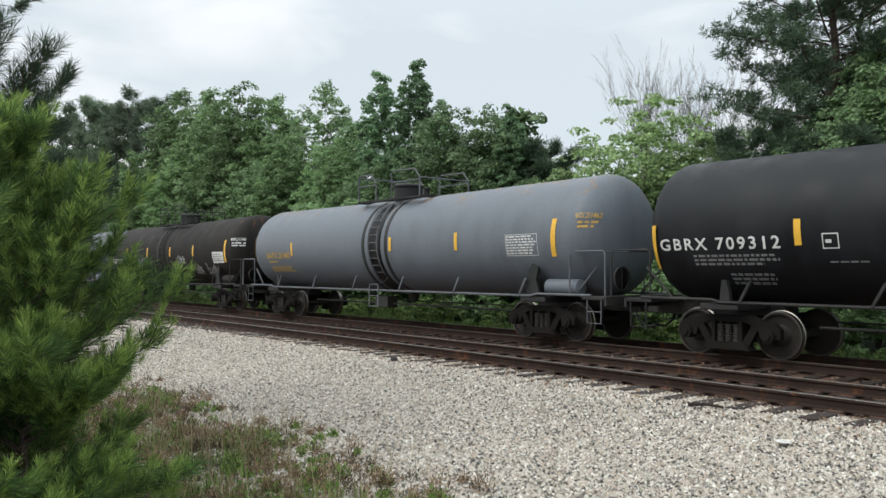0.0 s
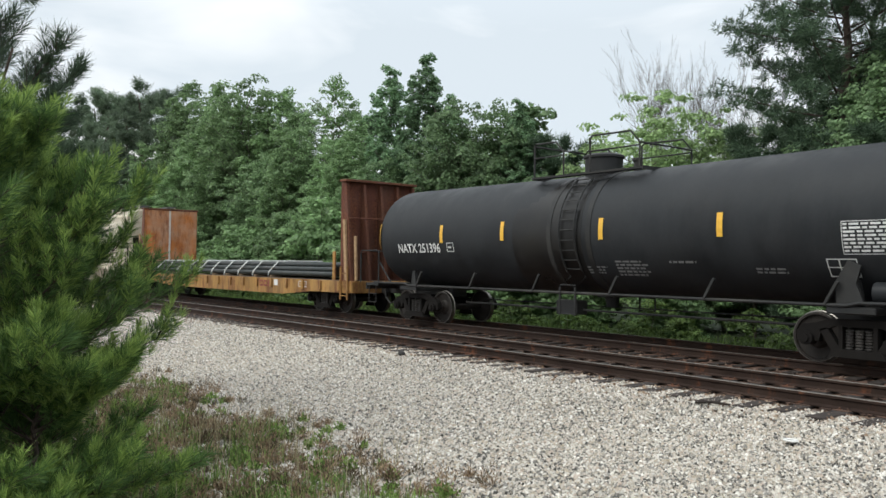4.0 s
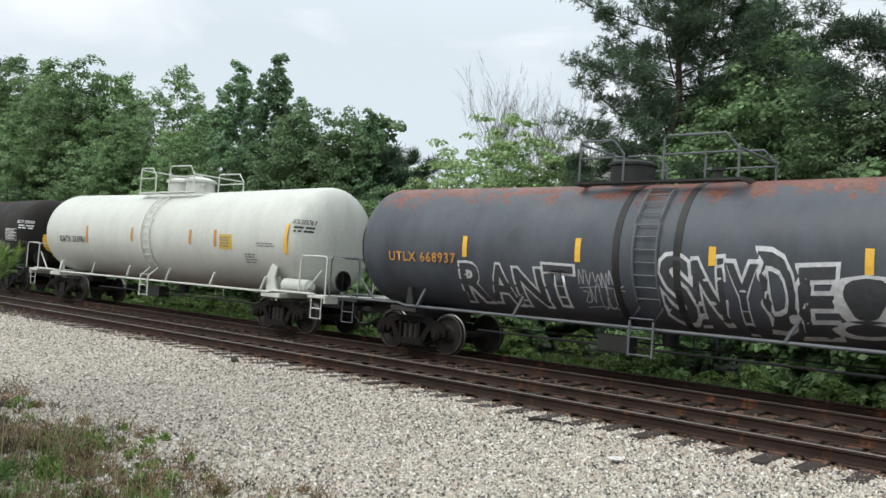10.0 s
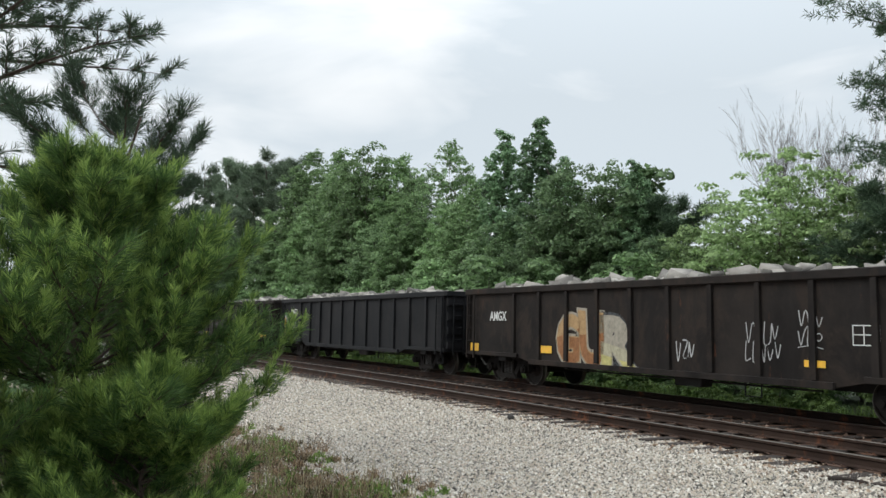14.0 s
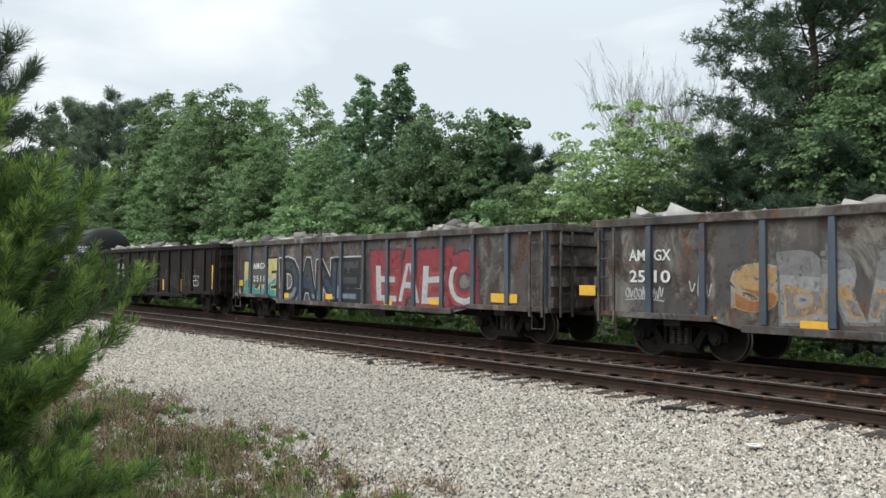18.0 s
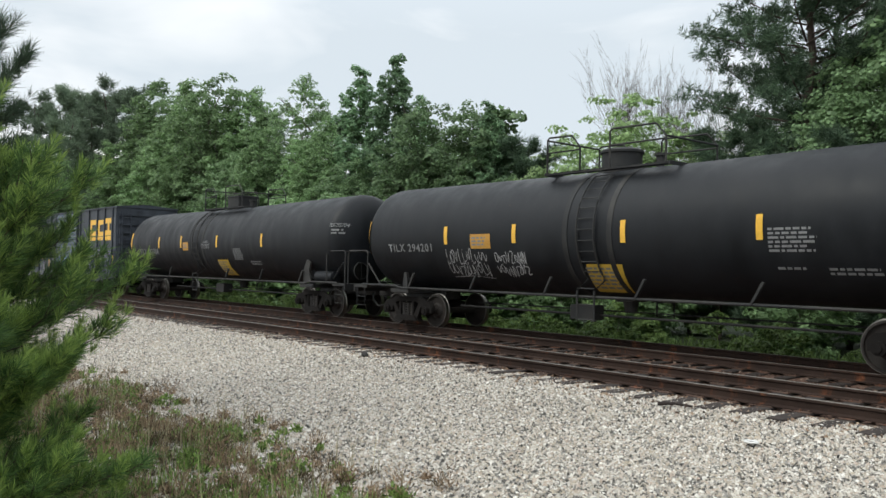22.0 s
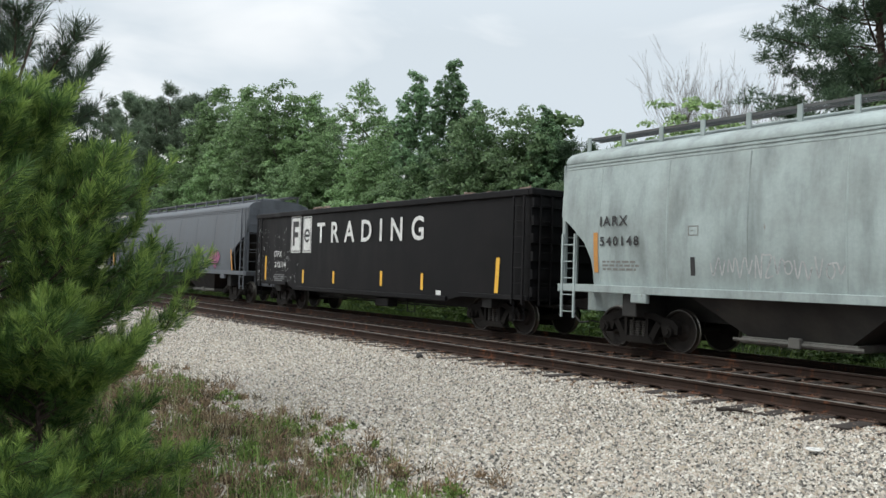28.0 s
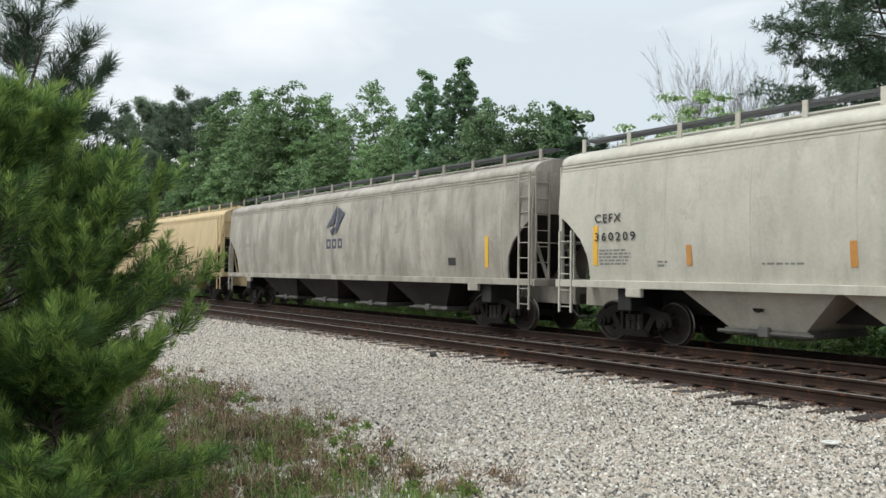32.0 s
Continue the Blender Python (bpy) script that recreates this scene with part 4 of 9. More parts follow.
            part("brace", lambda s=s: Geo().tube([(-s * 0.6, 0, 1.12), (s * 0.05, 0, 1.75)], 0.026, 6), pipe, car, at=(s * (h - 0.75), y * 1.2, 0), key=("brace", s))
        part("cross_rail", lambda: Geo().tube([(0, -1.38, 2.1), (0, 1.38, 2.1)], 0.02, 6), pipe, car, at=(s * (h - 0.36), 0, 0), key="crossrail")
        truck(car, s * (h - 2.55))
        coupler(car, s * (h - 0.35), s)
    part("brake_cylinder", lambda: Geo().lathe([(-0.55, 0.05), (-0.5, 0.19), (0.5, 0.19), (0.55, 0.05)], 16, lambda a, c, w: (a, c, w)), body, car, at=(h - 1.75, -1.12, 1.29), key="cyl", smooth=True)
    part("bracket_plate", lambda: Geo().prism([(-0.22, 1.1), (0.25, 1.1), (0.12, 1.45), (0.2, 1.75), (-0.02, 1.85), (-0.22, 1.5)], -0.03, 0.03), fit, car, at=(h - 2.6, -1.33, 0), key="brplate")
    part("brake_wheel", lambda: Geo().lathe([(-0.02, 0.25), (0.02, 0.25), (0.02, 0.28), (-0.02, 0.28)], 20, lambda a, c, w: (a, c, w)).box(-0.01, 0.01, -0.26, 0.26, -0.015, 0.015).box(-0.01, 0.01, -0.015, 0.015, -0.26, 0.26), BLACKFIT, car, at=(h - 0.36, -0.75, 1.5), key="bw")
    part("bottom_outlet", lambda: Geo().zcyl(0, 0, 0.72, 1.1, 0.14, 16, 0.2).box(-0.25, 0.25, -0.25, 0.25, 0.95, 1.06), BLACKFIT, car, at=(0.1, 0, 0), key="outlet")
    part("brake_rigging", lambda: Geo().tube([(-h + 4, -0.35, 0.62), (h - 4, -0.35, 0.62)], 0.03, 6).tube([(-h + 4, 0.3, 0.7), (h - 4, 0.3, 0.7)], 0.02, 6).box(-1.2, -0.5, -0.6, -0.2, 0.5, 0.85, 0.02), BLACKFIT, car, key=("rig", L))
    mark(car, tank_side(r, zc, droop, e), decals)
    # the same stencil again, small, on the leading head
    head = [d for d in decals if d[0] == "T" and any(c.isdigit() for c in d[5])]
    if head:
        surf = tank_side(r, zc, droop, e)
        letters(head[0][5], e - 0.5, e - 0.12, zc + 0.44, 0.13, surf, INKS[head[0][6]], car)
        tagged(part("stencil", bars(Geo(), surf, e - 0.46, e - 0.12, zc + 0.14, zc + 0.34, 0.008, 0.09), INKS[head[0][6]], car, fix=False), kind="stuff")
    return car


# ---- gondola ----


def gondola(L, body, label, decals=(), posts=14, z0=0.8, z1=2.72, hw=1.46, high=False, fit=None, post_mat=None):
    car = thing("gondola_car", label, "gondola", "freight train cars")
    fit = fit or body
    h = L / 2 - 0.72
    for s in (-1, 1):
        y0, y1 = sorted((s * hw, s * (hw - 0.03)))
        part("side_sheet", lambda: Geo().prism([(-h, z0 + 0.05), (-h + 2.6, z0 + 0.05), (-h + 3.4, z0 - 0.12), (h - 3.4, z0 - 0.12), (h - 2.6, z0 + 0.05), (h, z0 + 0.05), (h, z1), (-h, z1)], y0, y1), body, car, key=("sheet", L, s, z1, hw))
        a, b = sorted((s * (hw - 0.06), s * (hw + 0.10)))
        part("top_chord", lambda: Geo().box(-h, h, a, b, z1 - 0.05, z1 + 0.13, 0.02), body, car, key=("chord", L, s, z1, hw))
        a2, b2 = sorted((s * (hw + 0.003), s * (hw + 0.085)))
        part("side_sill", lambda: Geo().box(-h + 3.4, h - 3.4, a2, b2, z0 - 0.16, z0 - 0.02, 0.01).box(-h, -h + 2.8, a2, b2, z0, z0 + 0.12, 0.01).box(h - 2.8, h, a2, b2, z0, z0 + 0.12, 0.01), body, car, key=("sill", L, s, z0, hw))
        n = 0 if high and s < 0 else posts
        for i in range(n):
            x = -h + 0.12 + (2 * h - 0.24) * i / (n - 1)
            if s < 0 and any(d[0] == "T" and " " not in d[5] and d[4] > 0.13 and d[1] - 0.07 < x < d[2] + 0.07 for d in decals):
                continue
            a3, b3 = sorted((s * (hw + 0.003), s * (hw + 0.08)))
            part("side_post", lambda: Geo().prism([(-0.07, z0), (0.07, z0), (0.055, z1 - 0.05), (-0.055, z1 - 0.05)], a3, b3), post_mat or body, car, at=(x, 0, 0), key=("post", s, z1, z0, hw))
        part("end_wall", lambda s=s: Geo().box(s * h - 0.03, s * h + 0.03, -hw, hw, z0, z1), body, car, key=("end", L, s, z1, hw))
        k = 4 if not high else 6
        for i in range(k):
            part("end_rib", lambda s=s: Geo().sweep([(-hw, -0.12), (hw, -0.12), (hw, 0.12), (-hw, 0.12)], *sorted((s * h + s * 0.035, s * h + s * 0.11))), body, car, at=(0, 0, z0 + (z1 - z0) * (i + 0.5) / k), key=("endrib", L, s, hw))
        part("end_cap", lambda s=s: Geo().box(*sorted((s * h - s * 0.05, s * h + s * 0.14)), -hw - 0.08, hw + 0.08, z1 - 0.045, z1 + 0.135, 0.02), body, car, key=("endcap", L, s, z1, hw))
        ladder(car, fit, s * (h - 0.32), -hw - 0.12, z0 - 0.1, z1 - 0.05, 0.4)
        ladder(car, fit, s * (h + 0.16), -hw + 0.4, z0 - 0.1, z1 - 0.05, 0.4, along="y")
        part("stub_sill", lambda: Geo().box(-1.9, 1.2, -0.28, 0.28, 0.72, z0 + 0.02, 0.01), BLACKFIT, car, at=(s * (h - 0.8), 0, 0), key="gsill")
        part("step", lambda: Geo().tube([(-0.2, 0, 0.9), (-0.2, 0, 0.42), (0.2, 0, 0.42), (0.2, 0, 0.9)], 0.018, 6), fit, car, at=(s * (h - 0.32), -hw - 0.04, 0), key="gstep")
        part("bolster_jack", lambda: Geo().box(-0.2, 0.2, -1.35, 1.35, 0.66, z0 + 0.06, 0.02), BLACKFIT, car, at=(s * (L / 2 - 2.5), 0, 0), key=("jack", z0))
        truck(car, s * (L / 2 - 2.5))
        coupler(car, s * (L / 2 - 0.35), s)
    part("floor", lambda: Geo().box(-h, h, -hw + 0.03, hw - 0.03, z0, z0 + 0.08), body, car, key=("floor", L, hw, z0))
    part("center_sill", lambda: Geo().box(-h + 2, h - 2, -0.3, 0.3, 0.55, z0 - 0.01, 0.01), BLACKFIT, car, key=("csill", L, z0))
    part("brake_rigging", lambda: Geo().tube([(-4, -0.8, 0.55), (4, -0.8, 0.55)], 0.025, 6).box(0.4, 1.2, -1.1, -0.7, 0.42, 0.7, 0.03).tube([(2.5, -1.2, 0.8), (2.5, -1.2, 0.35), (2.9, -1.2, 0.35), (2.9, -1.2, 0.8)], 0.02, 6), BLACKFIT, car, key="grig")
    # a stencil either straddles a post or has a plain panel
    xs = [-h + 0.12 + (2 * h - 0.24) * i / (posts - 1) for i in range(posts)]
    split = []
    for d in decals:
        hit = [x for x in xs if d[0] == "T" and " " in d[5] and not high and d[1] - 0.05 < x < d[2] + 0.05]
        if hit:
            x, txt = hit[0], d[5].replace(" ", "")
            k = len(txt) // 2
            cw = min(0.9 * (d[2] - d[1]) / len(txt), 0.2)
            split += [("T", x - 0.11 - cw * k, x - 0.11, d[3], d[4], txt[:k], d[6]), ("T", x + 0.11, x + 0.11 + cw * (len(txt) - k), d[3], d[4], txt[k:], d[6])]
        else:
            split.append(d)
    mark(car, plane_side(-hw, lambda u: z0 - 0.1 if abs(u) < h - 3.4 else z0 + 0.06, z1 - 0.06), split)
    return car


def rubble(L, mat, z, seed, hw=1.42, tall=0.5, big=0.55, n=420, name="rubble_load", label="broken pale concrete slabs heaped in the gondola"):
    """A heap of broken slabs, one mesh of stuff."""
    r = np.random.RandomState(seed)
    h = L / 2 - 0.9
    vs, fs = [], []
    cube = np.array([(x, y, w) for x in (-1, 1) for y in (-1, 1) for w in (-1, 1)], float)
    quad = np.array([(0, 1, 3, 2), (4, 6, 7, 5), (0, 4, 5, 1), (2, 3, 7, 6), (0, 2, 6, 4), (1, 5, 7, 3)])
    lump = [r.uniform(-h, h) for _ in range(7)]
    for i in range(n):
        x, y = r.uniform(-h, h) * 0.965, r.uniform(-1, 1) * (hw - 0.44)
        up = tall * (0.25 + 0.75 * max(math.exp(-((x - c) / 1.5) ** 2) for c in lump)) * (1 - 0.5 * (abs(y) / hw) ** 2)
        s = big * r.uniform(0.25, 1.0) * (0.6 if i % 3 else 1.0)
        p = cube * np.array((s * 0.5, s * r.uniform(0.3, 0.5), s * r.uniform(0.14, 0.36))) * r.uniform(0.5, 1.15, (8, 3))
        m = np.array(Euler((r.uniform(-0.5, 0.5), r.uniform(-0.42, 0.42), r.uniform(0, 6.28))).to_matrix())
        p = p @ m.T + (x, y, z - 0.3 + up * r.uniform(0.5, 1.0))
        fs.append(quad + 8 * i)
        vs.append(p)
    me = heap(name, np.concatenate(vs), np.concatenate(fs), mat)
    return tagged(new(name, me), label, "rubble", "gondola loads", "stuff")


# ---- covered hopper ----


def hopper(L, body, label, decals=(), bays=4, z_sill=1.36, z_eave=4.12, hw=1.545, lower=None, cut=1.0, roof_z=4.55, fit=None, ribs=0):
    car = thing("covered_hopper", label, "hopper car", "freight train cars")
    h = L / 2 - 0.5
    fit, lower = fit or body, lower or body
    zc = z_sill + 1.6

    def side():
        # inner bin with steep slope sheets at both ends
        poly = [(-h, z_eave), (h, z_eave), (h, zc + 0.15), (h - 2.5, z_sill), (-h + 2.5, z_sill), (-h, zc + 0.15)]
        return Geo().prism(poly, -hw + 0.18, hw - 0.18)
    # near-black bin: the shade behind the end cutouts is put into its colour
    part("bin", side, LOW_SHADE, car, key=("bin", L, z_sill, z_eave, hw))
    cutout = [(h, zc), (h - cut * 0.35, zc - 0.25), (h - cut * 0.75, zc - 0.62), (h - cut * 0.95, zc - 1.0), (h - cut, zc - 1.3), (h - cut, z_sill)]
    for s in (-1, 1):

        def sheet(s=s):
            g = Geo()
            zs = sorted({z_sill + (z_eave - z_sill) * i / 16 for i in range(17)} | {z for _, z in cutout})
            for z in zs:
                xe = h
                for (xa, za), (xb, zb) in zip(cutout, cutout[1:]):
                    if zb <= z <= za and za > zb:
                        xe = xb + (xa - xb) * (z - zb) / (za - zb)
                for d in (0.0, 0.05):
                    y = s * (bulge(z, z_sill, z_eave, hw) - d)
                    g.v += [(-xe, y, z), (xe, y, z)]
            for i in range(len(zs) - 1):
                a, b = 4 * i, 4 * i + 4
                g.f += [(a, a + 1, b + 1, b), (a + 2, a + 3, b + 3, b + 2), (a, a + 2, b + 2, b), (a + 1, a + 3, b + 3, b + 1)]
            n = 4 * (len(zs) - 1)
            g.f += [(0, 1, 3, 2), (n, n + 1, n + 3, n + 2)]
            return g
        part("side_sheet", sheet, body, car, key=("hside", L, s, z_sill, z_eave, hw, cut), smooth=True)
        part("end_sheet", lambda s=s: Geo().box(*sorted((s * (h + 0.004), s * (h - 0.02))), -hw + 0.15, hw - 0.15, zc + 0.1, z_eave), body, car, key=("hendsheet", L, s, z_sill, z_eave, hw))

    def roof():
        w = bulge(z_eave, z_sill, z_eave, hw)
        half = [(w + 0.025, z_eave - 0.03), (w + 0.03, z_eave + 0.03), (w - 0.03, z_eave + 0.13), (w * 0.88, z_eave + 0.22), (w * 0.6, z_eave + 0.34)]
        prof = [(-y, z) for y, z in half] + [(0, z_eave + 0.4)] + list(reversed(half))
        return Geo().sweep(prof, -h, h)
    part("roof", roof, body, car, key=("roof", L, z_eave, hw), smooth=True)
    we = bulge(z_eave - 0.1, z_sill, z_eave, hw)
    for k, dz in enumerate((0.09, 0.17)):
        part("eave_bead", lambda: Geo().box(-h + 0.02, h - 0.02, -we - 0.022, -we + 0.02, z_eave - dz - 0.018, z_eave - dz + 0.018, 0.006), body, car, key=("bead", L, hw, z_eave, z_sill, k))
    for i in range(ribs):
        x = -h + 1.2 + (2 * h - 2.4) * i / max(1, ribs - 1)

        def seam():
            g = Geo()
            for k in range(13):
                z = z_sill + 0.06 + (z_eave - z_sill - 0.28) * k / 12
                y = -bulge(z, z_sill, z_eave, hw)
                g.v += [(-0.035, y + 0.01, z), (0.0, y - 0.012, z), (0.035, y + 0.01, z)]
            for k in range(12):
                g.f += [(3 * k, 3 * k + 1, 3 * k + 4, 3 * k + 3), (3 * k + 1, 3 * k + 2, 3 * k + 5, 3 * k + 4)]
            return g
        part("side_seam", seam, body, car, at=(x, 0, 0), key=("seam", z_sill, z_eave, hw), smooth=True)
    part("center_sill", lambda: Geo().box(-h + 2, h - 2, -0.34, 0.34, 0.66, z_sill + 0.02, 0.01), BLACKFIT, car, key=("hcsill", L, z_sill))
    top = z_eave + 0.62

    def walkway():
        g = Geo()
        for y0, y1 in ((-0.95, -0.5), (0.5, 0.95)):
            g.box(-h + 0.2, h - 0.2, y0, y0 + 0.04, top - 0.05, top).box(-h + 0.2, h - 0.2, y1 - 0.04, y1, top - 0.05, top)
            k = int(2 * h / 0.09)
            for i in range(k):
                x = -h + 0.22 + i * 0.09
                g.box(x, x + 0.025, y0, y1, top - 0.03, top - 0.008)
        return g
    part("running_board", walkway, paint("grating_steel", (0.1, 0.105, 0.11), 0.6, 0.1), car, "dark steel grating walkway", key=("walk", L, top), fix=False)
    n = 15
    for i in range(n):
        x = -h + 0.3 + (2 * h - 0.6) * i / (n - 1)
        for y in (-0.98, 0.98):
            part("walkway_post", lambda: Geo().box(-0.05, 0.05, -0.02, 0.02, z_eave + 0.26, top + 0.01), body, car, at=(x, y, 0), key=("wpost", top, z_eave))
    part("hatch_trough", lambda: Geo().box(-h + 0.8, h - 0.8, -0.4, 0.4, z_eave + 0.36, z_eave + 0.52, 0.04), body, car, key=("hatch", L, z_eave))
    for s in (-1, 1):
        a, b = sorted((s * (hw - 0.2), s * (hw + 0.02)))
        part("side_sill", lambda: Geo().box(-h - 0.05, h + 0.05, a, b, z_sill - 0.14, z_sill + 0.03, 0.01), body, car, key=("hsill", L, s, z_sill, hw))
        # end frame
        part("end_sill", lambda s=s: Geo().box(*sorted((s * (h - 0.05), s * (h + 0.1))), -hw, hw, z_sill - 0.16, z_sill + 0.03, 0.01).box(*sorted((s * (h - 2.4), s * (h + 0.3))), -0.3, 0.3, 0.74, z_sill - 0.02, 0.01), body, car, key=("hend", L, s, z_sill, hw))
        for y in (-1, 1):
            part("corner_post", lambda: Geo().box(-0.05, 0.05, -0.05, 0.05, z_sill, zc + 0.1, 0.01), fit, car, at=(s * (h - 0.06), y * (hw - 0.06), 0), key=("cpost", z_sill, zc))
            part("slope_brace", lambda s=s: Geo().tube([(0, 0, z_sill), (-s * 0.5, 0, zc - 0.55)], 0.05, 6), fit, car, at=(s * (h - 0.45), y * 0.55, 0), key=("sb", s, z_sill))
            ladder(car, fit, s * (h - 0.27), y * (hw + 0.02), z_sill - 0.75, z_eave - 0.02 if s * y < 0 else z_sill + 1.2, 0.4)
        ladder(car, fit, s * (h + 0.03), -hw + 0.34, z_sill - 0.1, z_eave - 0.05, 0.45, along="y")
        ladder(car, fit, s * (h + 0.03), hw - 0.34, z_sill - 0.1, z_sill + 1.3, 0.45, along="y")
        part("grab_rail", lambda: Geo().tube([(0, -hw + 0.1, z_sill + 0.95), (0, hw - 0.1, z_sill + 0.95)], 0.018, 6), fit, car, at=(s * (h + 0.05), 0, 0), key=("grab", hw, z_sill))
        part("jacking_pad", lambda: Geo().box(-0.22, 0.22, -hw - 0.03, -hw + 0.1, z_sill - 0.33, z_sill - 0.13, 0.02), body, car, at=(s * (L / 2 - 2.9), 0, 0), key=("pad", z_sill, hw))
        part("bolster", lambda: Geo().box(-0.2, 0.2, -1.4, 1.4, 0.72, z_sill - 0.15, 0.02), BLACKFIT, car, at=(s * (L / 2 - 2.5), 0, 0), key=("hb", z_sill))
        truck(car, s * (L / 2 - 2.5))
        coupler(car, s * (L / 2 - 0.35), s)
    w = (2 * h - 2 * 3.55) / bays
    for i in range(bays):
        x = -h + 3.55 + w * (i + 0.5)

        def bay():
            g = Geo()
            zb, q = 0.5, 0.98
            a, c = w / 2 - 0.02, w * 0.24
            vs = [(sx * a, sy * (hw - 0.1), z_sill - 0.1) for sx, sy in ((-1, -1), (1, -1), (1, 1), (-1, 1))] + [(sx * c, sy * q, zb) for sx, sy in ((-1, -1), (1, -1), (1, 1), (-1, 1))]
            g.add(vs, [(0, 1, 2, 3), (4, 5, 6, 7), (0, 1, 5, 4), (1, 2, 6, 5), (2, 3, 7, 6), (3, 0, 4, 7)])
            return g
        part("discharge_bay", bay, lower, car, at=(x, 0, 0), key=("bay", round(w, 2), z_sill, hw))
        if lower is not LOW_SHADE:
            part("vibrator_bracket", lambda: Geo().lathe([(-0.03, 0.05), (-0.03, 0.15), (0.03, 0.15), (0.03, 0.05)], 12, lambda a, c, q: (c, a + q * 0.55, q)).box(-0.1, 0.1, -0.05, 0.05, -0.04, 0.04, 0.01), GRIME, car, "dark round bracket", at=(x, -hw + 0.38, 0.98), key=("vib", hw))
        part("outlet_gate", lambda: Geo().box(-w * 0.27, w * 0.27, -1.02, 1.02, 0.36, 0.5, 0.02).tube([(-w * 0.3, -1.06, 0.43), (w * 0.3, -1.06, 0.43)], 0.04, 6).box(-0.1, 0.14, -1.14, -1.02, 0.35, 0.55, 0.02), GATE, car, at=(x, 0, 0), key=("gate", round(w, 2)))
    mark(car, bulged_side(hw, z_sill, z_eave), decals)
    return car

# ---- box car ----


def box_car(L, body, door_mat, label, decals=()):
    car = thing("box_car", label, "box car", "freight train cars")
    h, hw, z0, z1 = L / 2 - 0.72, 1.5, 0.95, 4.42
    part("body", lambda: Geo().box(-h, h, -hw, hw, z0, z1), body, car)
    part("roof", lambda: Geo().sweep([(-hw - 0.07, z1 - 0.03), (-hw - 0.07, z1 + 0.03), (0, z1 + 0.16), (hw + 0.07, z1 + 0.03), (hw + 0.07, z1 - 0.03)], -h - 0.05, h + 0.05), body, car)
    for i in range(14):
        x = -h + 0.5 + (2 * h - 1.0) * i / 13
        part("roof_rib", lambda: Geo().sweep([(-hw, z1 + 0.05), (0, z1 + 0.19), (hw, z1 + 0.05), (hw, z1 + 0.02), (-hw, z1 + 0.02)], -0.05, 0.05), body, car, at=(x, 0, 0), key="brib")
    d0, d1 = -1.9, 1.6
    for s in (-1, 1):
        xs = [-h + 0.1, -h + 0.85, -h + 1.95, -h + 3.1, -h + 4.3, d0 - 0.55, d1 + 0.4, d1 + 1.8, d1 + 3.12, d1 + 4.22, d1 + 5.35, h - 0.1]
        a, b = sorted((s * (hw + 0.002), s * (hw + 0.07)))
        for x in xs:
            part("side_post", lambda: Geo().prism([(-0.075, z0), (0.075, z0), (0.06, z1 - 0.05), (-0.06, z1 - 0.05)], a, b), body, car, at=(x, 0, 0), key=("bpost", s))
        a2, b2 = sorted((s * (hw + 0.001), s * (hw + 0.02)))
        for x0, x1 in ((-h + 0.95, d0 - 0.7), (d1 + 0.6, h - 0.2)):
            for z in (1.75, 2.35, 2.95, 3.55):
                part("panel_bead", lambda: Geo().box(x0, x1, a2, b2, z, z + 0.07, 0.008), body, car)
        a3, b3 = sorted((s * hw, s * (hw + 0.05)))
        part("side_sill", lambda: Geo().prism([(-h, z0), (-h + 1.2, z0), (-h + 2.6, z0 - 0.3), (h - 2.6, z0 - 0.3), (h - 1.2, z0), (h, z0), (h, z0 + 0.12), (-h, z0 + 0.12)], a3, b3), paint("sill_worn", (0.1, 0.11, 0.12), 0.7, 0.2, streak=0.6, dust=0.5, dustcol=(0.3, 0.32, 0.33)) if s < 0 else body, car)
        # corrugated sliding door
        y = s * (hw + 0.05)
        door = part("door", lambda: Geo().box(d0, d1, *sorted((y, y + s * 0.05)), z0 + 0.1, z1 - 0.1), door_mat, car, "pale blue-grey ribbed sliding door")
        for i in range(13):
            z = z0 + 0.22 + i * 0.25
            part("door_rib", lambda: Geo().sweep([(y + s * 0.05, -0.09), (y + s * 0.08, -0.035), (y + s * 0.08, 0.035), (y + s * 0.05, 0.09)], d0 + 0.06, d1 - 0.06), door_mat, door, at=(0, 0, z), key=("drib", s))
        part("door_track", lambda: Geo().box(d0 - 0.6, h - 0.6, *sorted((s * (hw + 0.05), s * (hw + 0.13))), z0 - 0.02, z0 + 0.08, 0.01), body, car)
        part("door_frame", lambda: Geo().box(d0 - 0.1, d0 - 0.003, *sorted((s * hw, s * (hw + 0.13))), z0 + 0.1, z1 - 0.05, 0.01).box(d1 + 0.003, d1 + 0.1, *sorted((s * hw, s * (hw + 0.13))), z0 + 0.1, z1 - 0.05, 0.01), body, car)

        def end(s=s):
            g = Geo()
            for i in range(7):
                z = z0 + 0.35 + i * 0.47
                g.sweep([(-hw + 0.08, z - 0.14), (hw - 0.08, z - 0.14), (hw - 0.08, z + 0.14), (-hw + 0.08, z + 0.14)], *sorted((s * (h + 0.002), s * (h + 0.09))))
            return g
        part("end_ribs", end, body, car)
        ladder(car, body, s * (h - 0.35), -hw - 0.1, z0 - 0.3, z0 + 1.3, 0.42)
        ladder(car, body, s * (h + 0.13), -hw + 0.4, z0 - 0.2, z1 - 0.3, 0.42, along="y")
        part("stub_sill", lambda: Geo().box(-1.9, 1.2, -0.28, 0.28, 0.72, z0 + 0.0, 0.01), BLACKFIT, car, at=(s * (h - 0.8), 0, 0), key="bsill")
        truck(car, s * (L / 2 - 2.6))
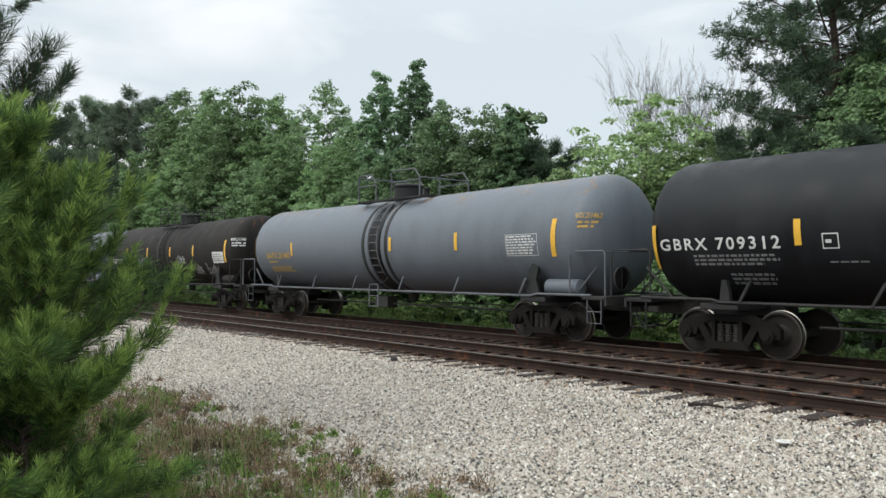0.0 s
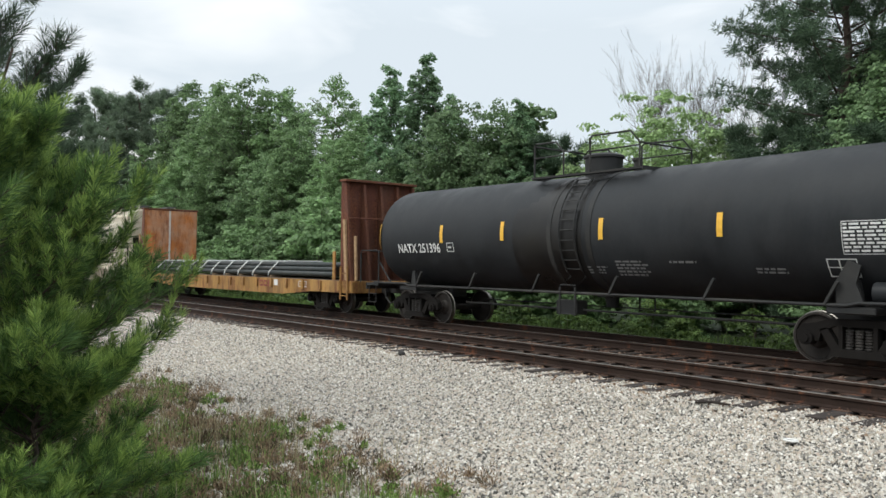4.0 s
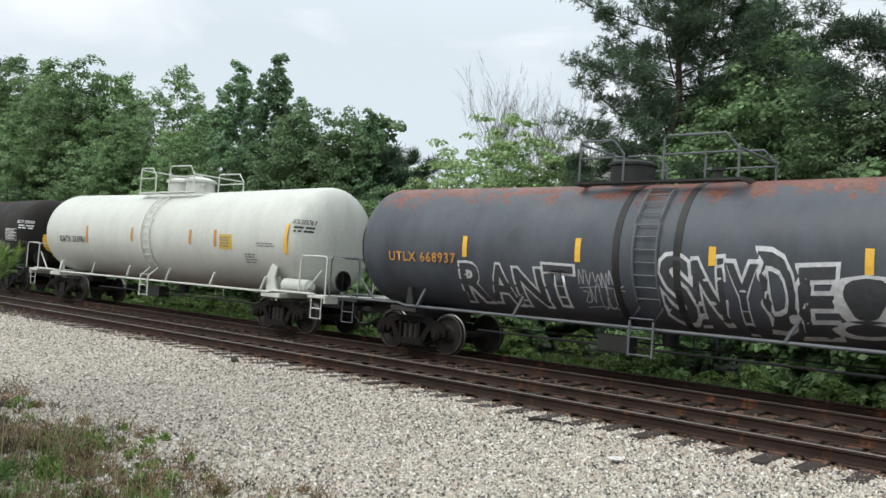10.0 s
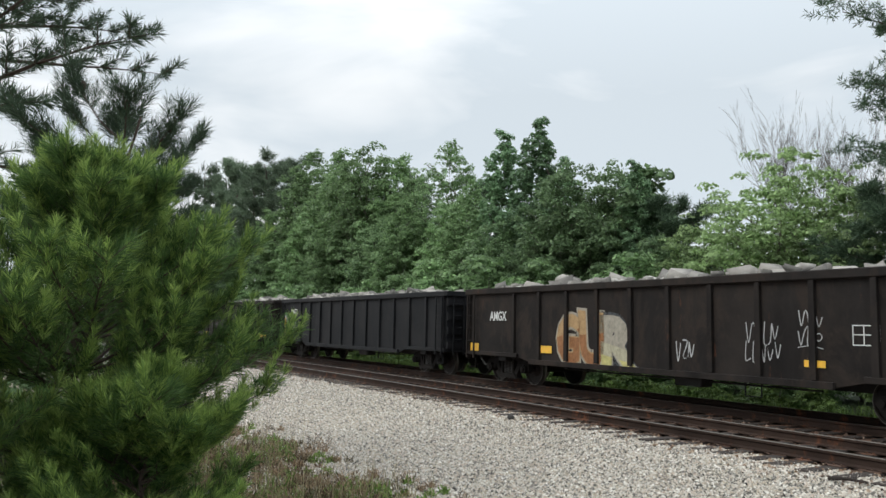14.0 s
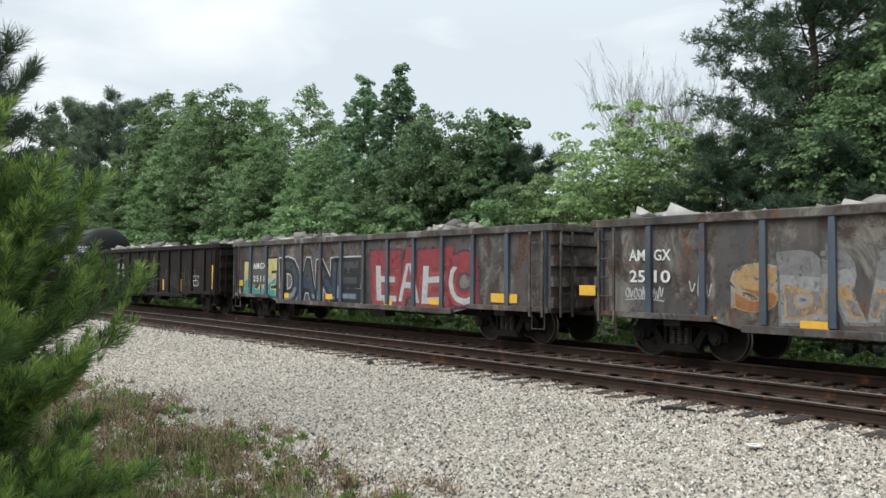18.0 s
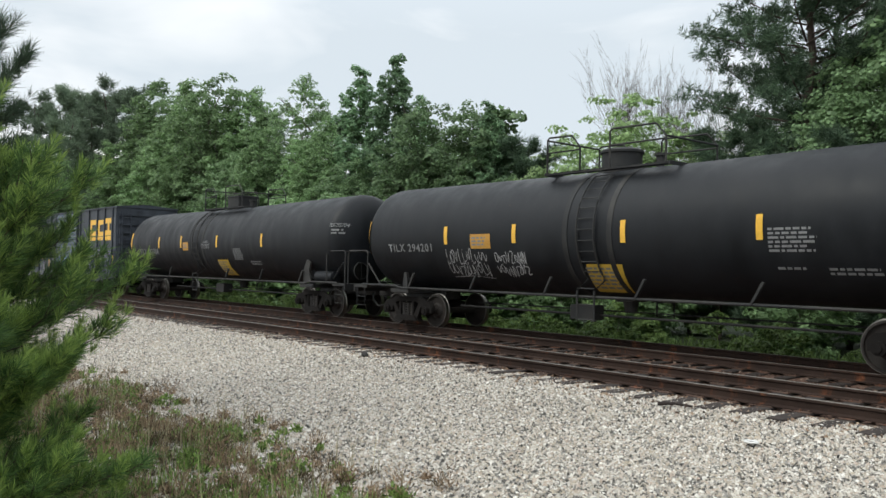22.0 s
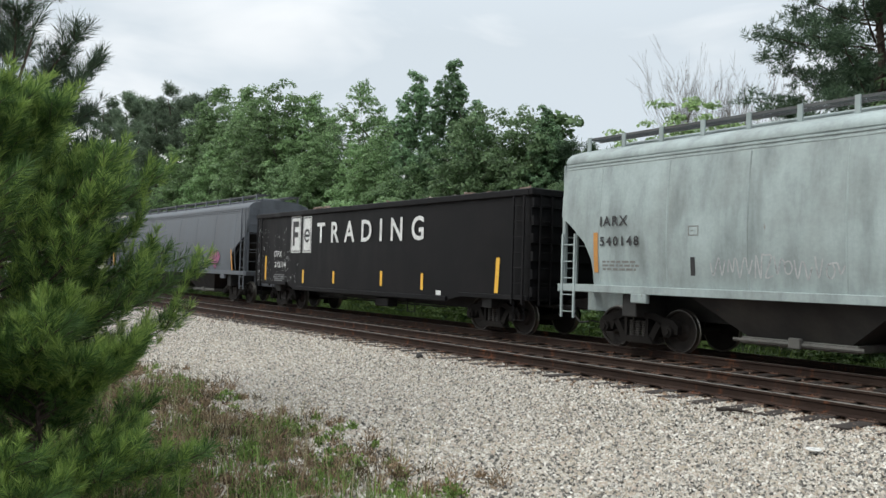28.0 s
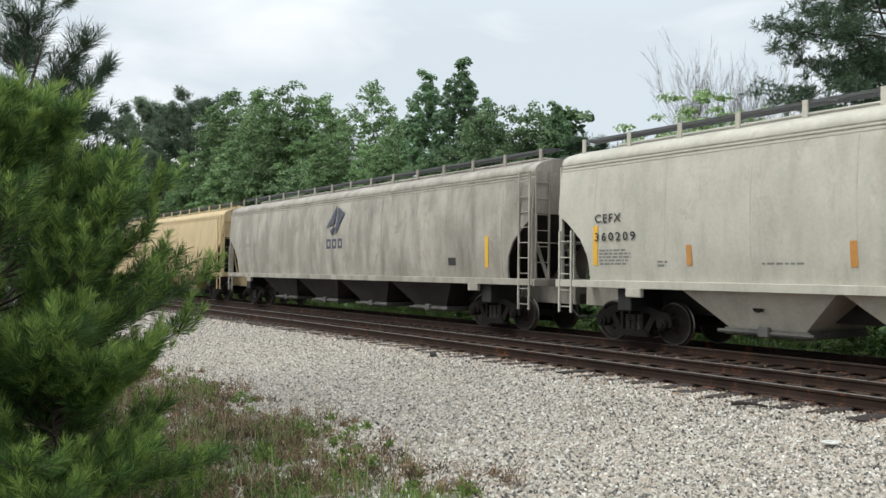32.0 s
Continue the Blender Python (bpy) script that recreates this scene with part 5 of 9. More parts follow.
        coupler(car, s * (L / 2 - 0.35), s)
    part("center_sill", lambda: Geo().box(-h + 2, h - 2, -0.3, 0.3, 0.5, z0 - 0.01), BLACKFIT, car)
    mark(car, plane_side(-hw - 0.021), [d for d in decals if not (d[0] == "G" and d[1] < 0.6)])
    mark(car, plane_side(-hw - 0.15), [d for d in decals if d[0] == "G" and d[1] < 0.6])
    return car


# ---- bulkhead flat car with pipes ----


def bulkhead_flat(L, label):
    car = thing("bulkhead_flat_car", label, "flat car", "freight train cars")
    rust = paint("bulkhead_rust", (0.12, 0.045, 0.03), 0.8, 0.5, streak=0.5)
    face = paint("bulkhead_face_rust", (0.42, 0.15, 0.045), 0.8, 0.42, streak=0.55, dust=0.8, dustcol=(0.46, 0.36, 0.28), rustcol=((0.09, 0.028, 0.016), (0.26, 0.085, 0.035)))
    board = stony("raw_board", [(0.2, (0.3, 0.18, 0.09)), (0.8, (0.48, 0.32, 0.18))], 7.0, 0.8, False)
    yel = paint("flat_car_yellow", (0.36, 0.2, 0.06), 0.7, 0.5, streak=0.55)
    h = L / 2 - 0.75
    for s in (-1, 1):
        a, b = sorted((s * 1.38, s * 1.46))
        part("side_sill", lambda: Geo().prism([(-h, 0.72), (-h + 2.4, 0.72), (-h + 4.6, 0.55), (h - 4.6, 0.55), (h - 2.4, 0.72), (h, 0.72), (h, 1.12), (-h, 1.12)], a, b), yel, car)
        n = 17
        for i in range(n):
            part("stake_pocket", lambda: Geo().box(-0.07, 0.07, *sorted((s * 1.462, s * 1.53)), 0.78, 1.1, 0.01), yel, car, at=(-h + 0.6 + (2 * h - 1.2) * i / (n - 1), 0, 0), key=("pocket", s))
        # bulkhead with posts on its outer face
        x = s * (h - 0.55)
        bh = part("bulkhead", lambda: Geo().box(-0.06, 0.06, -1.42, 1.42, 1.12, 4.42), rust, car, "rusty steel end bulkhead", at=(x, 0, 0), key="bh")
        part("face_plate", lambda: Geo().box(-0.012, 0.0, -1.40, 1.40, 1.14, 4.40), face, bh, "orange rusted inner plate", at=Matrix.Translation((-s * 0.062, 0, 0)) @ (Matrix.Rotation(math.pi, 4, "Z") if s < 0 else Matrix()), key="bface")
        part("white_stripe", lambda: Geo().box(-0.02, -0.0, 0.02, 0.12, 1.3, 4.4), flat("worn_white_stripe", (0.6, 0.55, 0.5), 0.7, 0, 0.4), bh, "white vertical stripe", at=Matrix.Translation((-s * 0.066, 0, 0)) @ (Matrix.Rotation(math.pi, 4, "Z") if s < 0 else Matrix()), key="bstripe")
        for y in (-1.36, -0.68, 0.0, 0.68, 1.36):
            part("bulkhead_post", lambda: Geo().prism([(0.06, 1.12), (0.62, 1.12), (0.22, 4.38), (0.06, 4.38)], -0.05, 0.05), rust, bh, at=Matrix.Translation((0, y, 0)) @ (Matrix.Rotation(math.pi, 4, "Z") if s < 0 else Matrix()), key="bpost2")
        part("bulkhead_cap", lambda: Geo().box(-0.1, 0.3, -1.46, 1.46, 4.42, 4.5, 0.01), rust, bh, at=Matrix.Rotation(math.pi, 4, "Z") if s < 0 else None, key="bcap")
        for z in (2.1, 3.2):
            part("bulkhead_rail", lambda: Geo().tube([(0.45, -1.4, z), (0.45, 1.4, z)], 0.025, 6), rust, bh, at=Matrix.Rotation(math.pi, 4, "Z") if s < 0 else None, key=("brail", z))
        part("board", lambda: Geo().prism([(-0.02, 1.14), (0.11, 1.14), (-0.05, 3.15), (-0.18, 3.15)], -1.5, -1.43), board, car, "raw wooden board leaning on the bulkhead", at=(s * (h - 0.2), 0, 0), key="lboard")
        part("board", lambda: Geo().prism([(-0.02, 1.14), (0.09, 1.14), (0.02, 2.6), (-0.09, 2.6)], -1.3, -1.24), board, car, "raw wooden board leaning on the bulkhead", at=(s * (h + 0.1), 0, 0), key="lboard2")
        part("yellow_post", lambda: Geo().box(-0.08, 0.08, -1.48, -1.43, 1.14, 2.1, 0.01), yel, car, at=(s * (h - 0.95), 0, 0), key="ypost_low")
        part("end_sill", lambda: Geo().box(-0.12, 0.12, -1.44, 1.44, 0.72, 1.12, 0.02), yel, car, at=(s * (h + 0.05), 0, 0), key="fsill")
        ladder(car, yel, s * (h - 0.25), -1.5, 0.5, 1.6, 0.42)
        part("stub_sill", lambda: Geo().box(-1.9, 1.2, -0.28, 0.28, 0.72, 1.0, 0.01), BLACKFIT, car, at=(s * (h - 0.8), 0, 0), key="fstub")
        truck(car, s * (L / 2 - 2.9))
        coupler(car, s * (L / 2 - 0.35), s)
    wood = stony("deck_wood", [(0.2, (0.05, 0.035, 0.025)), (0.8, (0.11, 0.08, 0.055))], 6.0, 0.85, False)
    for i in range(44):
        part("deck_plank", lambda: Geo().box(-0.23, 0.23, -1.38, 1.38, 1.06, 1.135, 0.01), wood, car, at=(-h + 0.25 + (2 * h - 0.5) * i / 43, 0, 0), key="plank")
    part("center_sill", lambda: Geo().box(-h + 2, h - 2, -0.35, 0.35, 0.55, 1.05), BLACKFIT, car)
    surf = plane_side(-1.46)
    mark(car, surf, [("R", -7.4, -5.6, 0.82, 1.0, "bars"), ("R", 7.0, 7.6, 0.85, 1.05, "box"), ("R", 5.1, 5.4, 0.85, 1.07, "white")])
    g = Geo()
    for i in range(3):
        outline(g, surf, 3.9 + i * 0.36, 4.2 + i * 0.36, 0.8, 1.02, 0.05, 0.008)
    part("emblem_shape", g, spray("red"), car, "red block lettering on the sill", fix=False)
    return car


def pipe_load(L):
    load = thing("pipe_stack", "dark pipes stacked low and strapped with white bands", "pipes")
    dark = paint("pipe_coating", (0.018, 0.024, 0.024), 0.45, 0.0)
    h = L / 2 - 2.2
    for lev in range(3):
        for i in range(12 - lev):
            y = -1.1 + 0.2 * i + 0.1 * lev
            part("pipe", lambda: Geo().lathe([(-h, 0.08), (-h, 0.095), (h, 0.095), (h, 0.08)], 12, lambda a, c, w: (a, c, w)), dark, load, at=(rng.uniform(-0.15, 0.15), y, 1.31 + 0.165 * lev), key="pipe", smooth=True)
    strap = flat("white_strap", (0.7, 0.72, 0.7), 0.5)
    wood = PAINTS.setdefault("dunnage", stony("dunnage_wood", [(0.2, (0.16, 0.11, 0.07)), (0.8, (0.3, 0.22, 0.14))], 7.0, 0.8, False))
    for i in range(10):
        x = -h + 1.0 + (2 * h - 5.5) * i / 9
        part("strap", lambda: Geo().tube([(-0.25, -1.27, 1.18), (-0.2, -1.25, 1.36), (0.12, -1.0, 1.765), (0.14, 0.9, 1.77), (0.14, 1.25, 1.3)], 0.03, 6), strap, load, "white strap", at=(x, 0, 0), key="strap", smooth=True)
        part("dunnage", lambda: Geo().box(-0.05, 0.05, -1.3, 1.3, 1.136, 1.215, 0.01), wood, load, at=(x, 0, 0), key="dun")
    return load


# ---- the train: distances of the coupling points behind the zero mark ----
DECALS = {}
DECALS[0] = [
    ('S', -8.02, 1.71, 2.61, 'e'), ('S', -4.87, 2.13, 2.6, ''), ('T', -7.81, -5.2, 2.2, 0.24, 'GBRX 709312', 'W'), ('R', -7.08, -5.21, 1.77, 2.01, 'bars'),
    ('R', -6.38, -5.32, 1.4, 1.65, 'bars'), ('R', -4.44, -4.15, 2.06, 2.33, 'box'), ('R', -4.36, -3.56, 1.81, 1.86, 'bars'),
]
DECALS[1] = [
    ('S', -8.37, 2.01, 2.93, 'e'), ('S', -5.29, 2.2, 2.67, ''), ('T', -7.23, -5.42, 2.22, 0.22, 'NATX 251462', 'Y'), ('R', -7.19, -6.24, 1.95, 2.04, 'ybars'),
    ('R', -7.13, -5.33, 1.62, 1.84, 'ybars'), ('S', 0.86, 2.25, 2.67, ''), ('S', 3.95, 2.22, 2.7, ''), ('S', 7.52, 2.01, 2.9, 'e'),
    ('R', 5.9, 7.01, 2.04, 2.57, 'chart'),
]
DECALS[2] = [
    ('S', -8.46, 1.98, 2.93, 'e'), ('S', -5.05, 2.32, 2.81, ''), ('S', -2.05, 2.3, 2.77, ''), ('S', 0.96, 2.31, 2.75, ''), ('S', 3.68, 2.3, 2.77, ''),
    ('S', 6.97, 2.01, 2.92, 'e'), ('T', -7.66, -5.55, 2.15, 0.24, 'NATX 251386', 'W'), ('R', 5.73, 6.81, 1.98, 2.45, 'placard'), ('R', 1.04, 1.95, 1.51, 1.89, 'bars'),
    ('G', -3.73, -1.32, 1.82, 2.26, 'w'), ('G', 1.84, 2.82, 2.01, 2.31, 'w'), ('G', 3.49, 4.42, 1.52, 1.87, 'w'), ('G', 4.72, 5.84, 1.52, 1.89, 'w'),
]
DECALS[3] = [
    ('S', -7.86, 1.99, 2.9, 'e'), ('S', -4.6, 2.3, 2.72, ''), ('S', -1.06, 2.25, 2.67, ''), ('S', 1.62, 2.19, 2.68, ''), ('S', 4.33, 2.19, 2.68, ''),
    ('S', 7.72, 2.01, 2.92, 'e'), ('T', -6.75, -4.91, 2.22, 0.22, 'NATX 251389', 'Y'), ('R', 6.41, 7.49, 2.07, 2.58, 'chart'), ('R', 4.79, 5.61, 1.71, 1.86, 'bars'),
    ('R', 5.64, 6.12, 1.64, 1.95, 'box'), ('G', 3.22, 4.41, 1.4, 2.01, 'w'),
]
DECALS[4] = [
    ('S', -7.99, 1.99, 2.95, 'e'), ('S', -4.82, 2.3, 2.79, ''), ('S', -2.04, 2.3, 2.77, ''), ('S', 0.82, 2.28, 2.74, ''), ('S', 3.94, 2.27, 2.74, ''),
    ('S', 7.46, 2.0, 2.93, 'e'), ('T', -6.95, -4.89, 2.12, 0.24, 'NATX 251399', 'W'), ('R', 6.31, 7.39, 1.95, 2.45, 'placard'), ('R', 0.4, 1.06, 1.49, 1.69, 'bars'),
    ('R', 1.28, 2.2, 1.49, 1.83, 'bars'), ('R', 2.69, 3.46, 1.74, 1.86, 'bars'), ('R', 4.53, 5.18, 1.56, 1.67, 'bars'), ('R', 5.95, 6.48, 1.55, 1.85, 'box'),
]
DECALS[5] = [
    ('S', -7.98, 2.07, 2.91, 'e'), ('S', -4.81, 2.3, 2.79, ''), ('S', -2.28, 2.32, 2.8, ''), ('S', 1.0, 2.29, 2.77, ''), ('S', 4.0, 2.29, 2.76, ''),
    ('T', -6.93, -4.88, 2.16, 0.27, 'NATX 251396', 'W'), ('R', 6.34, 7.28, 1.94, 2.51, 'chart'), ('R', 6.01, 6.54, 1.55, 1.87, 'box'),
    ('R', 0.42, 1.04, 1.52, 1.71, 'bars'), ('R', 1.28, 2.2, 1.48, 1.84, 'bars'), ('R', 2.71, 3.48, 1.76, 1.84, 'bars'), ('R', 4.63, 5.38, 1.58, 1.71, 'bars'),
    ('R', -4.6, -4.3, 2.05, 2.3, 'box'),
]
DECALS[7] = [
    ('T', -8.96, -8.3, 2.6, 0.23, 'TILX', 'K'), ('T', -8.93, -7.81, 2.14, 0.19, '637746', 'K'), ('S', -9.11, 1.65, 2.56, 'e'), ('S', -6.46, 1.61, 2.09, 'o'),
    ('S', -3.04, 1.6, 2.09, 'o'), ('R', -7.22, -6.96, 2.23, 2.47, 'kbox'), ('R', -8.87, -8.04, 1.65, 1.87, 'kbars'), ('R', -7.58, -7.33, 1.63, 1.78, 'kbars'),
    ('R', -4.67, -3.95, 1.65, 1.72, 'kbars'),
]
DECALS[8] = [
    ('T', -8.03, -7.28, 2.56, 0.24, 'LSPX', 'K'), ('T', -7.98, -6.95, 2.13, 0.22, '656017', 'K'), ('S', -8.13, 1.7, 2.55, 'o'), ('S', -5.52, 1.64, 2.08, 'o'),
    ('S', -2.12, 1.64, 2.07, 'o'), ('S', 0.5, 1.64, 2.07, 'o'), ('S', 3.18, 1.64, 2.08, 'o'), ('S', 6.57, 1.63, 2.09, 'o'), ('S', 9.14, 1.64, 2.56, 'e'),
    ('R', 7.28, 7.73, 1.68, 1.94, 'kpatch'), ('R', -6.33, -6.06, 2.22, 2.47, 'kbox'), ('R', 4.26, 4.72, 1.66, 1.88, 'kbars'), ('R', 5.43, 5.87, 1.64, 1.76, 'kbars'),
    ('R', 8.12, 8.79, 1.78, 2.03, 'kbars'),
]
DECALS[9] = [
    ('S', -7.66, 2.04, 2.96, 'e'), ('S', -4.48, 2.09, 2.74, ''), ('S', -2.5, 2.27, 2.72, ''), ('S', 0.77, 2.26, 2.71, ''), ('S', 3.35, 2.24, 2.71, ''),
    ('S', 6.72, 2.01, 2.92, 'e'), ('T', -6.62, -4.51, 2.21, 0.24, 'UTLX 668946', 'O'), ('R', 1.34, 2.17, 1.84, 2.13, 'sign'), ('R', 5.22, 6.33, 2.04, 2.58, 'chart'),
    ('R', 4.57, 5.06, 1.65, 1.95, 'box'), ('G', -5.02, -3.49, 1.47, 1.96, 'w'), ('G', -0.46, 1.17, 1.71, 2.28, 'w'),
]
DECALS[10] = [
    ('S', -7.05, 1.81, 2.74, 'e'), ('S', -3.86, 1.99, 2.49, ''), ('S', -1.48, 2.01, 2.49, ''), ('S', 1.8, 2.11, 2.58, ''), ('S', 3.66, 2.1, 2.58, ''),
    ('T', -5.84, -3.99, 2.27, 0.24, 'AFPX 21514', 'W'), ('R', -3.36, -2.57, 2.04, 2.36, 'grey'), ('R', -4.23, -3.77, 1.63, 1.97, 'white'),
    ('R', 1.94, 2.38, 1.9, 2.35, 'bars'), ('R', 4.84, 5.91, 1.82, 2.37, 'chart'), ('R', 4.39, 4.85, 1.74, 2.03, 'box'), ('R', 4.71, 4.92, 1.55, 1.73, 'white'),
    ('R', -5.7, -4.4, 1.85, 2.06, 'bars'), ('G', -6.5, -6.05, 1.25, 2.29, 'w'),
]
DECALS[11] = [
    ('S', -7.6, 1.99, 2.92, 'e'), ('S', -4.14, 2.26, 2.72, ''), ('S', -1.25, 2.25, 2.72, ''), ('S', 1.48, 2.28, 2.62, ''), ('S', 3.98, 2.24, 2.65, ''),
    ('T', -6.48, -4.4, 2.22, 0.23, 'UTLX 668937', 'O'), ('G', -4.36, -1.35, 1.36, 2.15, '=RANT'), ('G', -1.3, -0.25, 1.39, 2.15, 'w'),
    ('G', 0.5, 3.48, 1.26, 2.46, '=SNYDE'), ('G', 3.62, 4.22, 1.27, 2.25, '=!'),
]
DECALS[12] = [
    ('S', -4.11, 2.19, 2.8, 'o'), ('S', -0.92, 2.31, 2.77, 'o'), ('S', 2.59, 2.3, 2.74, 'o'), ('S', 3.92, 2.25, 2.75, 'o'), ('S', 7.23, 2.13, 2.96, 'e'),
    ('T', -6.21, -4.25, 2.31, 0.23, 'GATX 233761', 'K'), ('R', 4.14, 4.77, 2.19, 2.62, 'sign'), ('R', 5.33, 5.86, 1.82, 2.11, 'kbars'),
    ('R', 5.94, 6.83, 2.29, 2.43, 'kbars'),
]
DECALS[13] = [
    ('S', -4.36, 1.95, 2.51, ''), ('S', 1.53, 2.03, 2.51, ''), ('S', 4.62, 1.97, 2.5, ''), ('S', 7.98, 1.59, 2.49, 'e'),
    ('T', -6.31, -4.8, 2.24, 0.22, 'BRCX 3000', 'W'), ('R', 6.41, 7.46, 2.15, 2.64, 'chart'), ('R', 5.51, 6.0, 1.77, 2.12, 'box'), ('R', 2.69, 3.21, 1.89, 2.11, 'bars'),
    ('G', 4.81, 6.88, 1.52, 2.05, 'w'),
]
DECALS[14] = [
    ('T', -6.62, -5.5, 1.86, 0.24, 'AMGX', 'W'), ('T', -6.53, -5.58, 1.5, 0.24, '2534', 'W'), ('P', -7.87, -7.42, 0.85, 1.1, ''), ('P', -5.05, -4.4, 0.84, 1.07, ''),
    ('P', -3.11, -2.49, 0.87, 1.1, ''), ('P', 0.11, 0.85, 0.89, 1.11, ''), ('P', 2.25, 3.07, 0.93, 1.08, ''), ('P', 3.3, 3.85, 0.97, 1.12, ''),
    ('P', 6.79, 7.26, 0.87, 1.1, ''), ('P', 7.5, 7.91, 0.82, 1.02, ''), ('G', -5.3, -1.2, 0.85, 2.15, '#silver:RAWRE'), ('G', -5.2, -1.3, 0.85, 2.2, 'w'), ('G', -0.8, 3.2, 1.3, 2.2, 'thin'), ('G', -0.9, 3.3, 0.78, 2.05, '#cream:OAMM'), ('G', -8.0, -6.75, 1.25, 2.45, 'w'), ('G', -6.6, -5.5, 2.05, 2.5, 'w'), ('G', 3.35, 4.2, 1.2, 2.0, 'w'),
    ('G', 5.5, 6.4, 1.15, 1.9, '#red:SR'), ('G', 5.4, 6.5, 1.1, 2.1, 'w'), ('G', 6.71, 7.47, 1.26, 2.21, 'w'), ('G', 4.27, 5.02, 1.1, 2.0, 'w'),
]
DECALS[15] = [
    ('T', -4.97, -4.25, 1.94, 0.31, 'AMGX', 'W'), ('T', -3.93, -3.32, 1.94, 0.3, '2700', 'W'), ('P', -8.46, -7.93, 1.05, 1.23, ''), ('P', -5.71, -5.3, 1.03, 1.17, ''),
    ('P', -2.76, -2.34, 1.0, 1.15, ''), ('P', 0.24, 0.76, 0.96, 1.11, ''), ('P', 3.21, 3.69, 0.98, 1.12, ''), ('P', 6.33, 6.79, 1.12, 1.32, ''),
    ('V', 0.42, 1.13, 1.54, ''), ('V', 3.33, 1.12, 1.56, ''), ('V', 6.42, 1.31, 2.02, ''), ('V', -4.57, 1.03, 1.55, ''), ('G', -8.31, -7.12, 1.63, 2.52, 'w'),
    ('G', -6.81, -5.97, 1.02, 1.5, '#green:UC'), ('G', -3.03, -2.37, 1.67, 2.41, 'w'), ('R', -0.98, -0.37, 1.67, 2.28, 'white'), ('G', 1.04, 1.75, 1.87, 2.36, 'w'),
    ('G', 3.2, 3.73, 1.5, 2.21, 'w'), ('G', 4.75, 5.67, 1.49, 2.4, 'w'), ('R', 4.94, 5.58, 1.17, 1.55, 'box'), ('R', -4.52, -4.14, 0.84, 0.98, 'bars'),
]
DECALS[16] = [
    ('T', -6.84, -5.94, 2.0, 0.28, 'AMGX', 'W'), ('P', 6.65, 7.19, 1.09, 1.31, ''), ('P', 4.11, 4.56, 1.03, 1.16, ''), ('P', -8.05, -7.46, 0.88, 1.16, ''),
    ('P', -4.21, -3.72, 0.98, 1.18, ''), ('G', -3.5, -1.6, 0.75, 1.95, '#tan:GU'), ('G', -1.7, -0.4, 0.75, 1.95, '#cream:R'), ('G', 0.8, 1.49, 0.98, 1.44, 'w'), ('G', 3.95, 4.6, 1.41, 2.08, 'w'),
    ('G', 6.35, 7.2, 1.46, 2.3, 'w'), ('R', 5.09, 5.61, 1.46, 1.83, 'box'), ('G', 2.69, 3.65, 1.04, 1.82, 'w'),
]
DECALS[17] = [
    ('T', -6.96, -6.03, 2.22, 0.27, 'AMGX', 'W'), ('T', -6.8, -6.07, 1.58, 0.29, '2561', 'W'), ('C', -8.46, -7.3, 0.9, 2.13, 'disc'),
    ('R', -6.81, -6.38, 1.08, 1.2, 'bars'),
]
DECALS[18] = [
    ('T', -6.8, -5.91, 2.24, 0.22, 'AMGX', 'W'), ('T', -6.75, -5.94, 1.78, 0.25, '2830', 'W'), ('P', -7.95, -7.11, 0.88, 1.02, ''), ('P', -4.73, -4.25, 0.89, 1.0, ''),
    ('P', -1.81, -1.33, 0.87, 0.99, ''), ('P', 0.31, 0.77, 0.87, 1.0, ''), ('G', -8.41, -7.1, 1.13, 2.31, 'w'), ('G', -4.9, 3.7, 0.95, 2.05, '#chalk:SXENNZUEK'),
    ('R', -6.79, -5.86, 0.9, 1.16, 'bars'), ('R', 6.4, 6.82, 1.49, 1.8, 'bars'), ('P', 6.09, 7.0, 0.88, 1.02, ''), ('R', 4.98, 5.45, 0.93, 1.21, 'box'),
]
DECALS[19] = [
    ('T', -6.44, -5.56, 2.04, 0.22, 'AMGX', 'W'), ('T', -6.44, -5.62, 1.75, 0.22, '2858', 'W'), ('P', -7.58, -7.15, 1.19, 1.44, ''), ('P', -4.99, -4.52, 0.85, 0.97, ''),
    ('P', -1.85, -1.37, 0.83, 0.95, ''), ('T', -0.63, -0.35, 0.88, 0.07, 'RELEASE', 'W'), ('R', -5.93, -5.56, 1.12, 1.41, 'bars'),
    ('R', -7.6, -6.92, 2.33, 2.49, 'bars'), ('P', 6.44, 6.97, 1.22, 1.47, ''), ('P', 3.98, 4.45, 0.9, 1.01, ''), ('P', 0.79, 1.32, 0.86, 0.98, ''),
    ('P', -2.42, -1.89, 0.85, 0.98, ''), ('R', 5.08, 5.62, 1.21, 1.6, 'bars'),
]
